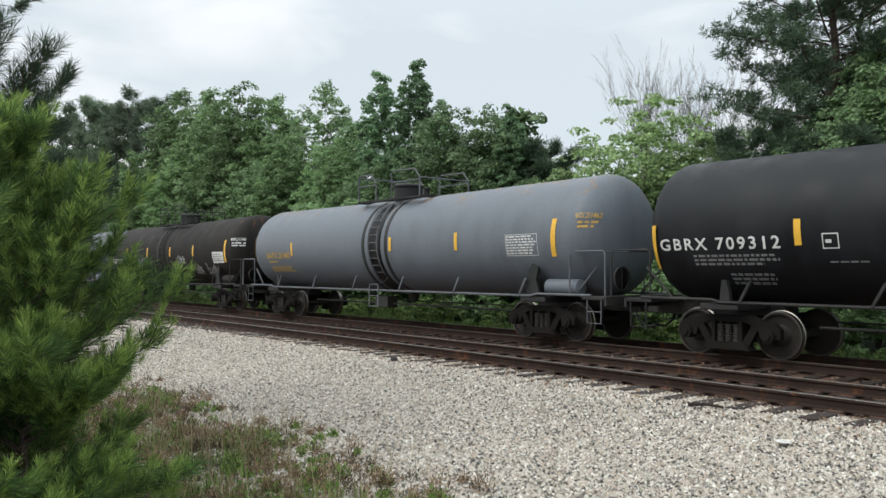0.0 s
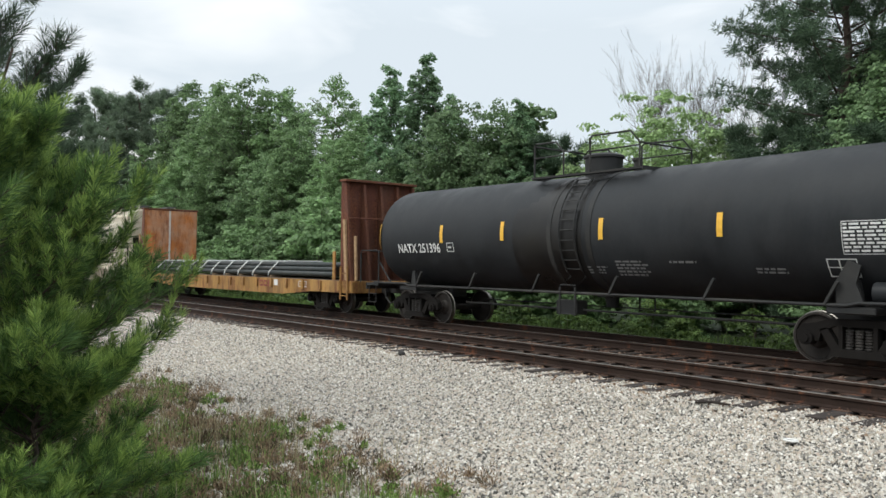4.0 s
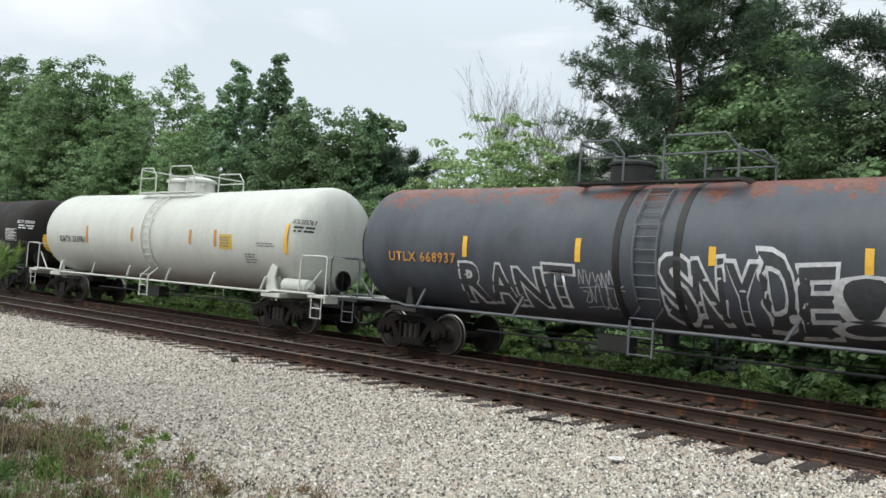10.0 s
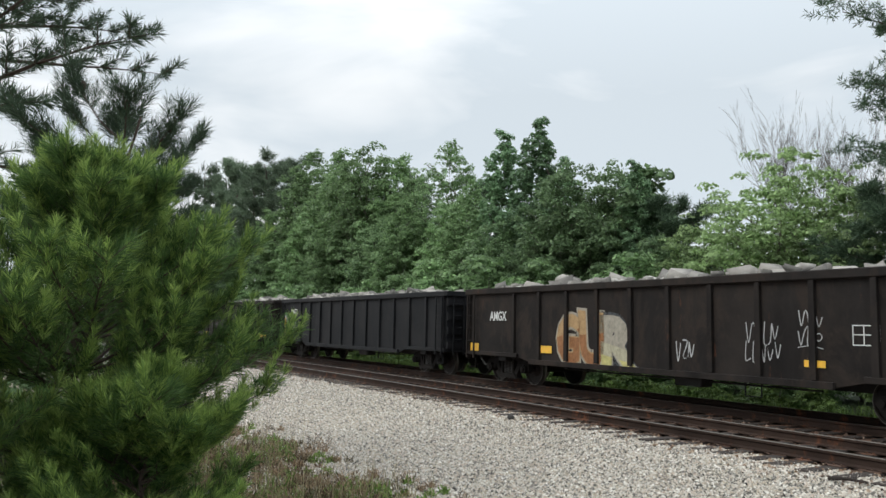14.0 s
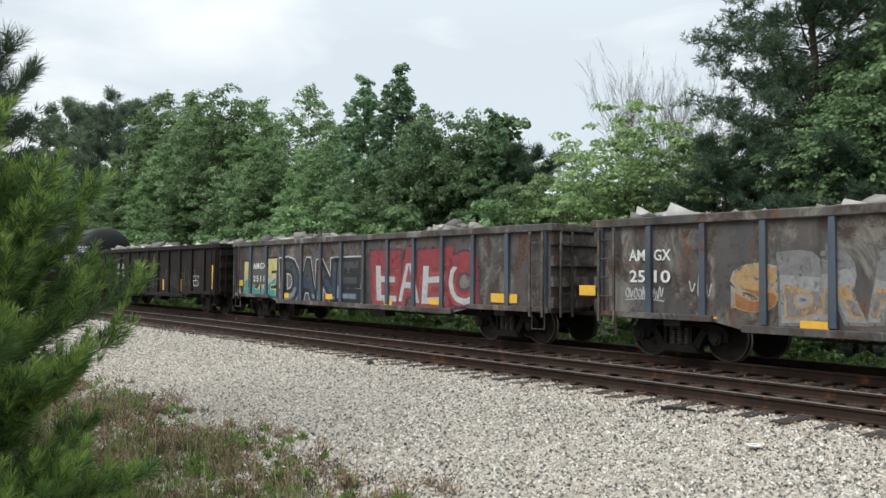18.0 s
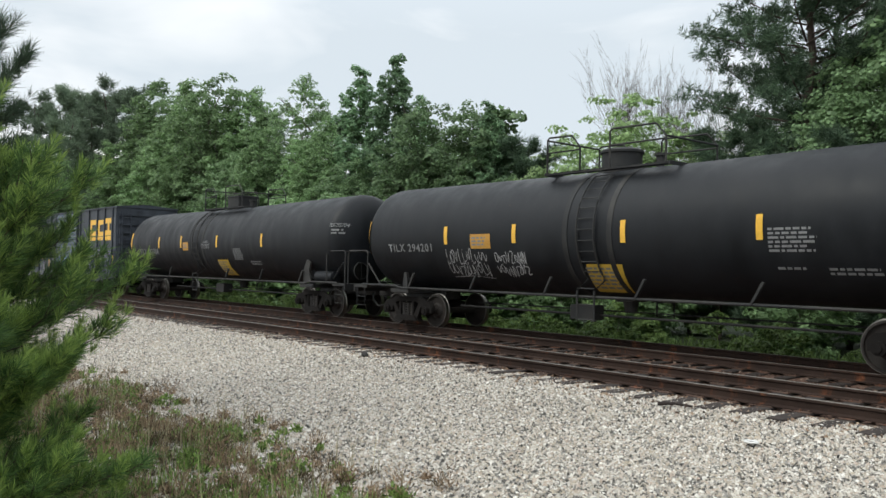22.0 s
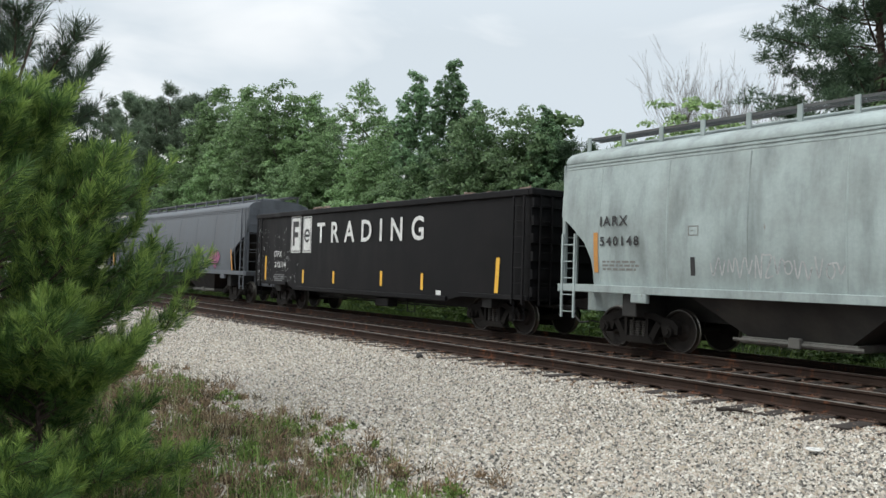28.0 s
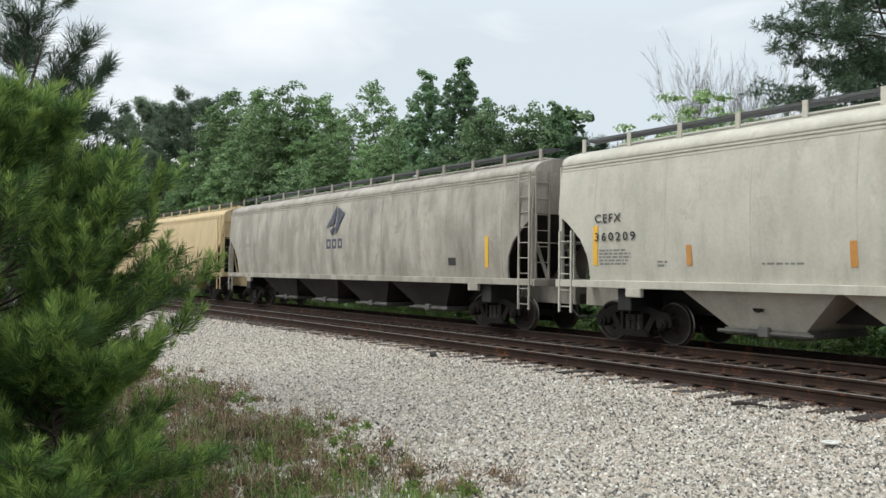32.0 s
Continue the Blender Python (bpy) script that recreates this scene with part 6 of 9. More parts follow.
DECALS[20] = [
    ('T', -7.25, -6.29, 2.08, 0.23, 'AM GX', 'W'), ('T', -7.2, -6.34, 1.65, 0.25, '25 10', 'W'), ('P', -8.64, -8.18, 1.23, 1.45, ''), ('P', -5.74, -5.25, 0.77, 0.9, ''),
    ('P', -3.65, -3.16, 0.78, 0.91, ''), ('G', -7.45, -6.41, 1.18, 1.41, 'w'), ('G', -5.95, -5.31, 1.24, 1.65, 'w'), ('G', -4.87, -4.1, 1.05, 1.86, '#tan:S'),
    ('G', -3.95, -0.45, 1.0, 2.0, '#smear:BRASA'), ('G', -0.1, 4.1, 0.8, 2.3, '#green:CCCO'), ('G', 0.3, 0.9, 1.0, 1.7, 'w'), ('G', 2.3, 3.1, 1.3, 2.2, 'w'), ('P', 6.87, 7.38, 0.91, 1.12, ''),
    ('P', 4.38, 4.96, 0.85, 1.0, ''), ('P', 1.41, 1.88, 0.82, 0.94, ''), ('P', -0.87, -0.34, 0.77, 0.91, ''), ('G', 5.44, 6.57, 0.98, 1.76, 'w'),
]
DECALS[21] = [
    ('G', -7.3, -4.9, 0.85, 2.05, '#teal:LCVE'), ('G', -4.5, 0.3, 0.85, 2.1, '#night:DANE'), ('G', 1.2, 5.6, 0.95, 2.2, '#red:EAEC'), ('P', -4.42, -3.91, 0.84, 1.01, ''),
    ('P', -1.53, -1.12, 0.86, 1.03, ''), ('P', 1.68, 2.07, 0.78, 0.93, ''), ('P', 3.75, 4.19, 0.86, 1.01, ''), ('P', 6.2, 7.11, 0.99, 1.21, ''),
    ('D', -6.72, -5.52, 1.28, 2.12, ''), ('T', -6.61, -5.62, 1.94, 0.23, 'AMGX', 'W'), ('T', -6.58, -5.74, 1.48, 0.22, '2511', 'W'), ('P', -7.85, -7.43, 1.2, 1.42, ''),
    ('G', -8.18, -7.52, 0.77, 1.16, 'w'),
]
DECALS[22] = [
    ('T', -4.04, -2.9, 1.98, 0.25, 'AM GX', 'W'), ('T', -4.0, -2.96, 1.6, 0.25, '80 41', 'W'), ('V', -7.8, 0.97, 2.01, ''), ('V', -5.32, 0.95, 1.43, ''),
    ('V', -3.6, 0.97, 1.44, ''), ('V', -1.62, 1.01, 1.46, ''), ('V', -0.67, 0.99, 1.47, ''), ('V', 0.48, 0.98, 1.45, ''), ('V', 2.42, 0.9, 1.38, ''),
    ('V', 4.37, 0.89, 1.4, ''), ('V', 7.45, 1.03, 2.0, 'e'), ('G', 0.98, 6.32, 0.92, 1.74, 'thin'), ('R', 5.66, 6.16, 1.13, 1.56, 'box'),
    ('R', -3.21, -2.73, 0.91, 1.14, 'bars'),
]
DECALS[23] = [
    ('S', -8.46, 2.01, 2.84, 'e'), ('S', -5.2, 2.22, 2.52, ''), ('S', -2.32, 2.2, 2.46, ''), ('S', 0.54, 2.18, 2.47, ''), ('S', 3.94, 2.21, 2.57, ''),
    ('S', 7.14, 1.97, 2.69, 'e'), ('T', -7.34, -4.96, 2.0, 0.25, 'SHPX 213302', 'W'), ('R', -2.63, -1.81, 1.68, 2.04, 'osign'), ('G', -3.95, -2.98, 1.58, 1.96, '#teal:NOC'),
    ('R', 5.78, 6.92, 2.17, 2.72, 'chart'), ('R', 4.24, 4.87, 1.55, 1.84, 'box'), ('R', 2.13, 3.35, 1.68, 1.84, 'bars'),
]
DECALS[24] = [
    ('S', -8.06, 1.96, 2.9, 'e'), ('S', -4.99, 2.19, 2.65, ''), ('S', -1.88, 2.21, 2.65, ''), ('S', 1.72, 2.21, 2.7, ''), ('S', 4.79, 2.2, 2.67, ''),
    ('S', 8.01, 1.98, 2.91, 'e'), ('T', -7.14, -5.08, 2.18, 0.23, 'GATX 225275', 'W'), ('T', 4.86, 5.66, 2.09, 0.12, 'AAR ST-470', 'W'),
    ('T', 4.88, 6.09, 1.94, 0.11, 'SR-8754 FRA AIP', 'W'), ('R', 1.4, 2.25, 3.02, 3.16, 'bars'), ('R', 3.2, 3.99, 1.64, 1.87, 'bars'),
    ('R', 1.45, 2.5, 1.6, 1.89, 'bars'), ('R', 4.96, 5.86, 1.65, 1.84, 'bars'), ('R', 6.69, 7.78, 2.09, 2.6, 'chart'),
]
DECALS[25] = [
    ('S', -8.33, 2.06, 2.97, 'e'), ('S', -4.74, 2.26, 2.72, ''), ('S', -2.22, 2.26, 2.71, ''), ('S', 0.98, 2.23, 2.7, ''), ('S', 3.99, 2.24, 2.7, ''),
    ('T', -7.27, -5.33, 2.18, 0.22, 'TILX 294201', 'L'), ('R', -3.78, -3.05, 2.14, 2.5, 'osign'), ('R', -0.23, 0.74, 1.17, 1.78, 'sign'),
    ('G', -4.87, -3.18, 1.43, 2.08, 'w'), ('G', -3.01, -1.86, 1.46, 2.03, 'w'), ('R', 4.14, 5.04, 2.01, 2.47, 'bars'), ('R', 4.24, 4.88, 1.7, 1.78, 'bars'),
    ('R', 5.14, 6.01, 1.62, 1.77, 'bars'),
]
DECALS[26] = [
    ('S', -8.68, 2.1, 3.04, 'e'), ('S', -5.26, 2.32, 2.79, ''), ('S', -2.85, 2.31, 2.8, ''), ('S', 0.59, 2.3, 2.76, ''), ('S', 4.24, 2.29, 2.75, ''),
    ('T', -7.59, -5.37, 2.16, 0.26, 'TILX 293704', 'L'), ('T', -0.64, -0.18, 2.52, 0.1, 'CAUTION', 'L'), ('T', -0.84, 0.02, 2.41, 0.09, 'NITROGEN BLANKET', 'L'),
    ('T', -0.75, -0.04, 2.3, 0.09, 'DO NOT ENTER', 'L'), ('R', -2.66, -2.13, 2.2, 2.53, 'osign'), ('R', 0.3, 1.21, 1.21, 1.82, 'sign'),
    ('R', 1.95, 2.73, 1.81, 2.26, 'bars'), ('R', 3.13, 4.1, 1.63, 1.8, 'bars'),
]
DECALS[27] = [
    ('T', -6.6, -6.32, 2.63, 0.32, 'C', 'Y'), ('T', -6.14, -5.86, 2.63, 0.32, 'S', 'Y'), ('T', -5.5, -5.2, 2.63, 0.32, 'X', 'Y'), ('T', -5.0, -4.72, 2.63, 0.32, 'T', 'Y'), ('T', -6.6, -5.82, 1.94, 0.34, '158', 'Y'), ('T', -5.5, -4.7, 1.94, 0.34, '662', 'Y'), ('V', -7.56, 1.29, 2.24, ''), ('V', -5.83, 1.31, 1.79, ''),
    ('V', -3.53, 1.3, 1.76, ''), ('R', -3.27, -2.64, 2.84, 3.19, 'ybox'), ('R', -4.23, -3.93, 2.25, 2.51, 'ybox'), ('L', 3.66, 4.6, 3.01, 3.85, 'c'),
    ('L', 4.86, 5.71, 2.97, 3.82, 's'), ('L', 5.92, 6.85, 3.0, 3.88, 'x'), ('L', 3.67, 4.5, 2.77, 2.94, 'u'), ('L', 4.8, 5.69, 2.77, 2.94, 'u'),
    ('L', 5.93, 6.82, 2.76, 2.97, 'u'), ('V', 7.5, 1.28, 2.19, ''), ('P', 7.13, 7.38, 1.66, 1.97, ''), ('G', 1.7, 6.9, 0.95, 2.15, '#purple:UEWRN'),
    ('R', 7.14, 7.48, 2.74, 3.87, 'vbars'), ('G', -1.75, 1.3, 1.2, 1.8, '#aqua:AOETWL'), ('G', -7.53, -6.99, 0.56, 2.93, 'worn'), ('G', -5.09, -3.86, 0.6, 2.16, 'worn'),
    ('G', -3.03, -1.99, 0.74, 2.45, 'worn'),
]
DECALS[28] = [
    ('S', -5.74, 2.08, 2.99, 'e'), ('S', -2.62, 2.24, 2.71, ''), ('S', -0.2, 2.22, 2.71, ''), ('S', 2.45, 2.21, 2.68, ''), ('S', 5.1, 2.04, 2.96, 'e'),
    ('T', -4.89, -2.88, 2.26, 0.25, 'GATX 223067', 'W'), ('R', 1.6, 2.33, 2.1, 2.57, 'sign'), ('R', -0.63, 0.36, 1.12, 1.66, 'sign'),
    ('R', 3.9, 5.01, 2.04, 2.63, 'chart'), ('R', 4.25, 4.49, 1.33, 1.57, 'white'), ('T', 2.47, 3.71, 1.98, 0.11, 'SR-6754 FRA AIP', 'W'),
    ('R', 0.55, 1.55, 1.49, 1.87, 'bars'), ('R', 1.7, 2.4, 1.67, 1.88, 'bars'), ('R', 4.49, 5.35, 1.05, 1.11, 'bars'),
]
DECALS[29] = [
    ('S', -5.49, 2.18, 2.76, ''), ('S', -2.1, 2.26, 2.71, ''), ('S', 0.78, 2.25, 2.77, ''), ('S', 3.88, 2.29, 2.77, ''), ('S', 6.6, 2.0, 2.89, 'e'),
    ('R', 5.22, 6.34, 2.21, 2.84, 'placard'), ('R', -7.23, -4.83, 1.84, 2.06, 'bars'), ('R', 2.15, 3.15, 1.52, 1.81, 'osign'), ('R', 4.9, 5.77, 1.59, 1.83, 'grey'),
]
DECALS[30] = [
    ('S', -5.7, 1.92, 2.83, 'e'), ('T', -4.91, -3.2, 2.26, 0.25, 'HOKX 11238', 'W'), ('R', -4.57, -3.01, 1.89, 2.07, 'bars'),
]
DECALS[31] = [
    ('S', -8.25, 1.67, 2.58, 'e'), ('S', -5.32, 1.59, 2.08, 'o'), ('S', -3.06, 1.6, 2.09, 'o'), ('S', -0.87, 1.56, 2.11, 'o'), ('S', 1.14, 1.57, 2.09, 'o'),
    ('T', -7.8, -7.05, 2.82, 0.21, 'CGOX', 'K'), ('T', -7.73, -7.05, 2.32, 0.21, '3099', 'K'), ('R', -6.34, -6.09, 2.72, 2.96, 'kbox'),
    ('R', -3.66, -3.36, 1.71, 1.88, 'kbars'), ('R', 1.69, 2.02, 1.7, 1.77, 'kbars'), ('R', -7.71, -7.1, 1.7, 1.87, 'kbars'), ('S', 7.28, 1.63, 2.53, 'e'),
    ('R', 5.56, 5.94, 1.83, 2.07, 'kpatch'), ('R', 6.5, 6.97, 1.79, 1.99, 'kbars'),
]
DECALS[32] = [
    ('T', -6.56, -5.76, 2.82, 0.22, 'IARX', 'K'), ('T', -6.56, -5.44, 2.37, 0.21, '540148', 'K'), ('V', -6.7, 1.67, 2.57, 'r'), ('R', -6.51, -5.42, 1.71, 1.96, 'kbars'),
    ('R', -4.18, -3.93, 2.45, 2.65, 'kbox'), ('R', -4.13, -4.02, 1.65, 2.02, 'kpatch'), ('G', -0.2, 3.2, 1.6, 2.4, '#ink:KULEV'),
    ('G', -3.7, -0.9, 1.6, 2.0, 'w'), ('G', 4.64, 5.37, 3.51, 3.9, '#ink:OA'),
]
DECALS[33] = [
    ('L', -5.27, -4.45, 2.17, 3.56, 'logo'), ('L', -4.26, -3.58, 2.17, 3.52, 'logoe'), ('T', -3.1, 3.66, 2.88, 0.74, 'TRADING', 'W'), ('S', -4.14, 1.03, 1.52, ''),
    ('S', -1.8, 1.08, 1.51, ''), ('S', 1.34, 1.09, 1.56, ''), ('S', 3.62, 1.04, 1.53, ''), ('S', 7.03, 1.07, 2.0, 'e'), ('R', 4.33, 4.58, 0.92, 1.05, 'white'),
    ('R', -2.81, -2.09, 0.69, 0.9, 'white'), ('T', -6.69, -6.0, 2.12, 0.22, 'ITFX', 'W'), ('T', -6.62, -5.63, 1.7, 0.22, '212114', 'W'),
    ('R', -6.64, -5.72, 0.9, 1.34, 'bars'), ('S', -7.5, 1.07, 2.03, ''), ('G', -8.27, -3.16, 0.52, 3.69, 'splash'),
]
DECALS[34] = [
    ('T', -8.9, -8.08, 2.6, 0.21, 'ADMX', 'K'), ('T', -8.87, -8.02, 2.14, 0.19, '62048', 'K'), ('S', -9.38, 1.37, 2.23, 'e'), ('S', -6.37, 1.38, 1.83, 'o'),
    ('R', -7.55, -7.31, 2.25, 2.51, 'kbox'), ('R', -8.77, -8.13, 1.54, 1.66, 'kbars'), ('G', 6.42, 7.65, 1.4, 2.33, 'heart'), ('R', 5.39, 6.0, 1.44, 1.82, 'box'),
    ('S', 8.98, 1.4, 2.32, 'o'),
]
DECALS[35] = [
    ('T', -8.21, -7.27, 3.03, 0.23, 'MWCX', 'K'), ('T', -8.18, -7.15, 2.55, 0.23, '482411', 'K'), ('P', -8.6, -7.66, 1.47, 1.62, ''), ('P', -5.27, -4.79, 1.5, 1.66, ''),
    ('R', -6.25, -6.01, 2.78, 3.04, 'kbox'), ('R', -8.17, -7.24, 1.83, 2.07, 'kbars'), ('R', -5.36, -4.57, 1.74, 1.81, 'kbars'),
    ('R', -3.88, -3.21, 1.87, 2.16, 'kbars'), ('P', 7.37, 8.38, 1.46, 1.65, ''), ('P', 4.54, 5.1, 1.48, 1.66, ''), ('P', 2.17, 2.47, 1.48, 1.66, ''),
    ('P', -0.53, -0.07, 1.48, 1.67, ''), ('P', -3.18, -2.73, 1.49, 1.68, ''), ('R', 2.77, 3.64, 2.01, 2.29, 'kbars'), ('R', 4.13, 5.36, 1.72, 1.87, 'kbars'),
]
DECALS[36] = [
    ('T', -9.15, -8.35, 2.8, 0.2, 'CEFX', 'K'), ('T', -9.15, -7.94, 2.38, 0.2, '360209', 'K'), ('S', -9.18, 1.73, 2.64, 'e'), ('S', -6.53, 1.73, 2.15, 'o'),
    ('S', -3.12, 1.7, 2.15, 'o'), ('R', -9.05, -8.07, 1.73, 2.11, 'kbars'), ('R', -7.36, -7.09, 1.69, 1.85, 'kbars'), ('R', -4.88, -3.98, 1.73, 1.8, 'kbars'),
    ('S', 9.04, 1.86, 2.58, 'e'), ('S', 6.52, 1.68, 2.08, 'o'), ('S', 3.16, 1.68, 2.08, 'o'), ('S', 0.56, 1.67, 2.09, 'o'), ('S', -2.05, 1.69, 2.12, 'o'),
    ('R', 4.4, 4.79, 1.7, 1.95, 'kbars'),
]
DECALS[37] = [
    ('A', -0.74, 0.55, 2.78, 3.92, ''), ('B', -0.8, 0.49, 2.33, 2.68, ''), ('S', 8.57, 1.67, 2.53, 'e'), ('R', 6.8, 7.16, 1.73, 1.95, 'kpatch'),
    ('R', -8.65, -7.7, 2.52, 2.69, 'kbars'),
]
GAPS = [-6.45, 11.65, 30.35, 47.7, 65.8, 83.85, 101.9, 124.2, 146.67, 167.4, 184.7, 200.7, 217.7, 236.0, 253.2]
for _n in range(9):
    GAPS.append(GAPS[-1] + 17.7)
GAPS += [431.2, 449.4, 468.1, 487.75, 504.4, 517.8, 535.95, 549.5, 568.66, 585.29, 603.3, 625.32, 646.5, 668.3, 690.14, 712.1, 734.0]
TRAIN = []


def put(k, ob):
    TRAIN.append((ob, (GAPS[k] + GAPS[k + 1]) / 2))
    return ob


def length(k):
    return round(GAPS[k + 1] - GAPS[k], 2)


TANK_BLACK = paint("tank_black", (0.0095, 0.0112, 0.0138), 0.5, 0.03, dust=0.15, dustcol=(0.042, 0.044, 0.048), spec=0.24)
TANK_DUSTY = paint("tank_dusty_black", (0.021, 0.0235, 0.0265), 0.55, 0.03, dust=0.25, dustcol=(0.055, 0.055, 0.056), spec=0.2)
TANK_SOOT = paint("tank_soot", (0.020, 0.0185, 0.0175), 0.65, 0.12, 0.06, dust=0.22, dustcol=(0.055, 0.044, 0.037), spec=0.13)
TANK_GREY = paint("tank_blue_grey", (0.135, 0.155, 0.18), 0.45, 0.05, 0.17, streak=0.16, dust=0.1, dustcol=(0.2, 0.2, 0.2), rustcol=((0.13, 0.1, 0.075), (0.26, 0.18, 0.11)))
TANK_DARKGREY = paint("tank_dark_grey", (0.045, 0.05, 0.056), 0.5, 0.03, dust=0.2, dustcol=(0.09, 0.09, 0.09))
TANK_RUSTGREY = paint("tank_rusty_grey", (0.07, 0.08, 0.096), 0.5, 0.06, 0.3, streak=0.3, dust=0.3, dustcol=(0.15, 0.16, 0.175), rustcol=((0.09, 0.028, 0.018), (0.26, 0.095, 0.055)))
TANK_WHITE = paint("tank_white", (0.54, 0.56, 0.52), 0.45, 0.0, streak=0.12, dust=0.15, dustcol=(0.4, 0.4, 0.36))
TANK_BROWN = paint("tank_brown", (0.042, 0.028, 0.024), 0.65, 0.1, 0.04, dust=0.3, dustcol=(0.08, 0.05, 0.04))
TANK_PALE = paint("tank_pale_grey", (0.32, 0.34, 0.34), 0.5, 0.0, streak=0.3, dust=0.4, dustcol=(0.1, 0.11, 0.12))
WHITEFIT = paint("white_fittings", (0.6, 0.62, 0.57), 0.5, 0.05, streak=0.2)
GREYFIT = paint("grey_fittings", (0.11, 0.12, 0.135), 0.5, 0.08)
GON_DARK = paint("gondola_brown_black", (0.017, 0.015, 0.0145), 0.75, 0.14, streak=0.5, dust=0.35, dustcol=(0.055, 0.044, 0.038), spec=0.12, peel=(((0.034, 0.026, 0.022), 0.5),))
GON_BLACK = paint("gondola_black", (0.014, 0.015, 0.017), 0.65, 0.05, streak=0.45, dust=0.3, dustcol=(0.05, 0.045, 0.045), spec=0.13)
GON_PATCHED = paint("gondola_patched", (0.026, 0.026, 0.028), 0.7, 0.12, streak=0.6, dust=0.75, dustcol=(0.085, 0.075, 0.068), spec=0.13)
GON_GREY = paint("gondola_weathered_grey", (0.075, 0.074, 0.076), 0.75, 0.3, streak=0.6, dust=0.5, dustcol=(0.16, 0.13, 0.1), peel=(((0.24, 0.225, 0.2), 0.42), ((0.05, 0.03, 0.022), 0.5)))
POST_BLUE = paint("gondola_post_blue", (0.07, 0.092, 0.12), 0.7, 0.3, streak=0.5, dust=0.4, dustcol=(0.14, 0.13, 0.12))
GON_TRADE = paint("gondola_gloss_black", (0.009, 0.009, 0.01), 0.5, 0.02, dust=0.1, dustcol=(0.05, 0.04, 0.04), spec=0.12)
HOP_CREAM = paint("hopper_cream", (0.5, 0.485, 0.42), 0.55, 0.0, streak=0.22, dust=0.4, dustcol=(0.36, 0.33, 0.26), peel=(((0.4, 0.375, 0.31), 0.3),))
HOP_WHITE = paint("hopper_white", (0.54, 0.54, 0.48), 0.55, 0.0, streak=0.1, dust=0.15, dustcol=(0.44, 0.42, 0.36))
HOP_RUSTY = paint("hopper_rust_stained", (0.55, 0.51, 0.41), 0.6, 0.16, streak=0.2, dust=0.4, dustcol=(0.48, 0.33, 0.17))
HOP_PALE = paint("hopper_pale_grey", (0.5, 0.52, 0.53), 0.6, 0.0, streak=0.25, dust=0.35, dustcol=(0.3, 0.31, 0.31))
HOP_BLUE = paint("hopper_pale_blue", (0.34, 0.4, 0.4), 0.6, 0.06, streak=0.35, dust=0.45, dustcol=(0.18, 0.19, 0.18))
HOP_GREY = paint("hopper_slate", (0.112, 0.125, 0.142), 0.55, 0.02, streak=0.32, dust=0.3, dustcol=(0.12, 0.12, 0.13))
HOP_TAN = paint("hopper_tan", (0.55, 0.43, 0.25), 0.6, 0.03, streak=0.2, dust=0.3, dustcol=(0.38, 0.3, 0.18))
HOP_DIRTY = paint("hopper_grimy_cream", (0.38, 0.355, 0.31), 0.65, 0.03, streak=0.45, dust=0.6, dustcol=(0.22, 0.2, 0.165), peel=(((0.27, 0.25, 0.21), 0.4),))
# near-black that paints the shade inside hopper ends and round some bays
LOW_SHADE = paint("hopper_underside_soot", (0.028, 0.028, 0.028), 0.7, 0.05)
BOX_BLUE = paint("box_car_navy", (0.046, 0.054, 0.068), 0.55, 0.1, streak=0.4, dust=0.25, dustcol=(0.1, 0.11, 0.12))
DOOR_BLUE = paint("box_car_door", (0.12, 0.15, 0.18), 0.65, 0.12, streak=0.45, dust=0.4, dustcol=(0.2, 0.21, 0.2), peel=(((0.25, 0.24, 0.19), 0.35), ((0.06, 0.1, 0.17), 0.4)))
CONCRETE = stony("broken_concrete", [(0.0, (0.09, 0.088, 0.08)), (0.45, (0.22, 0.21, 0.195)), (0.8, (0.33, 0.31, 0.285)), (1.0, (0.5, 0.48, 0.45))], 5.0, 0.95, bump=1.0)
SCRAP = stony("scrap_metal", [(0.0, (0.08, 0.05, 0.035)), (0.6, (0.18, 0.13, 0.1)), (1.0, (0.34, 0.31, 0.28))], 12.0, 0.8)

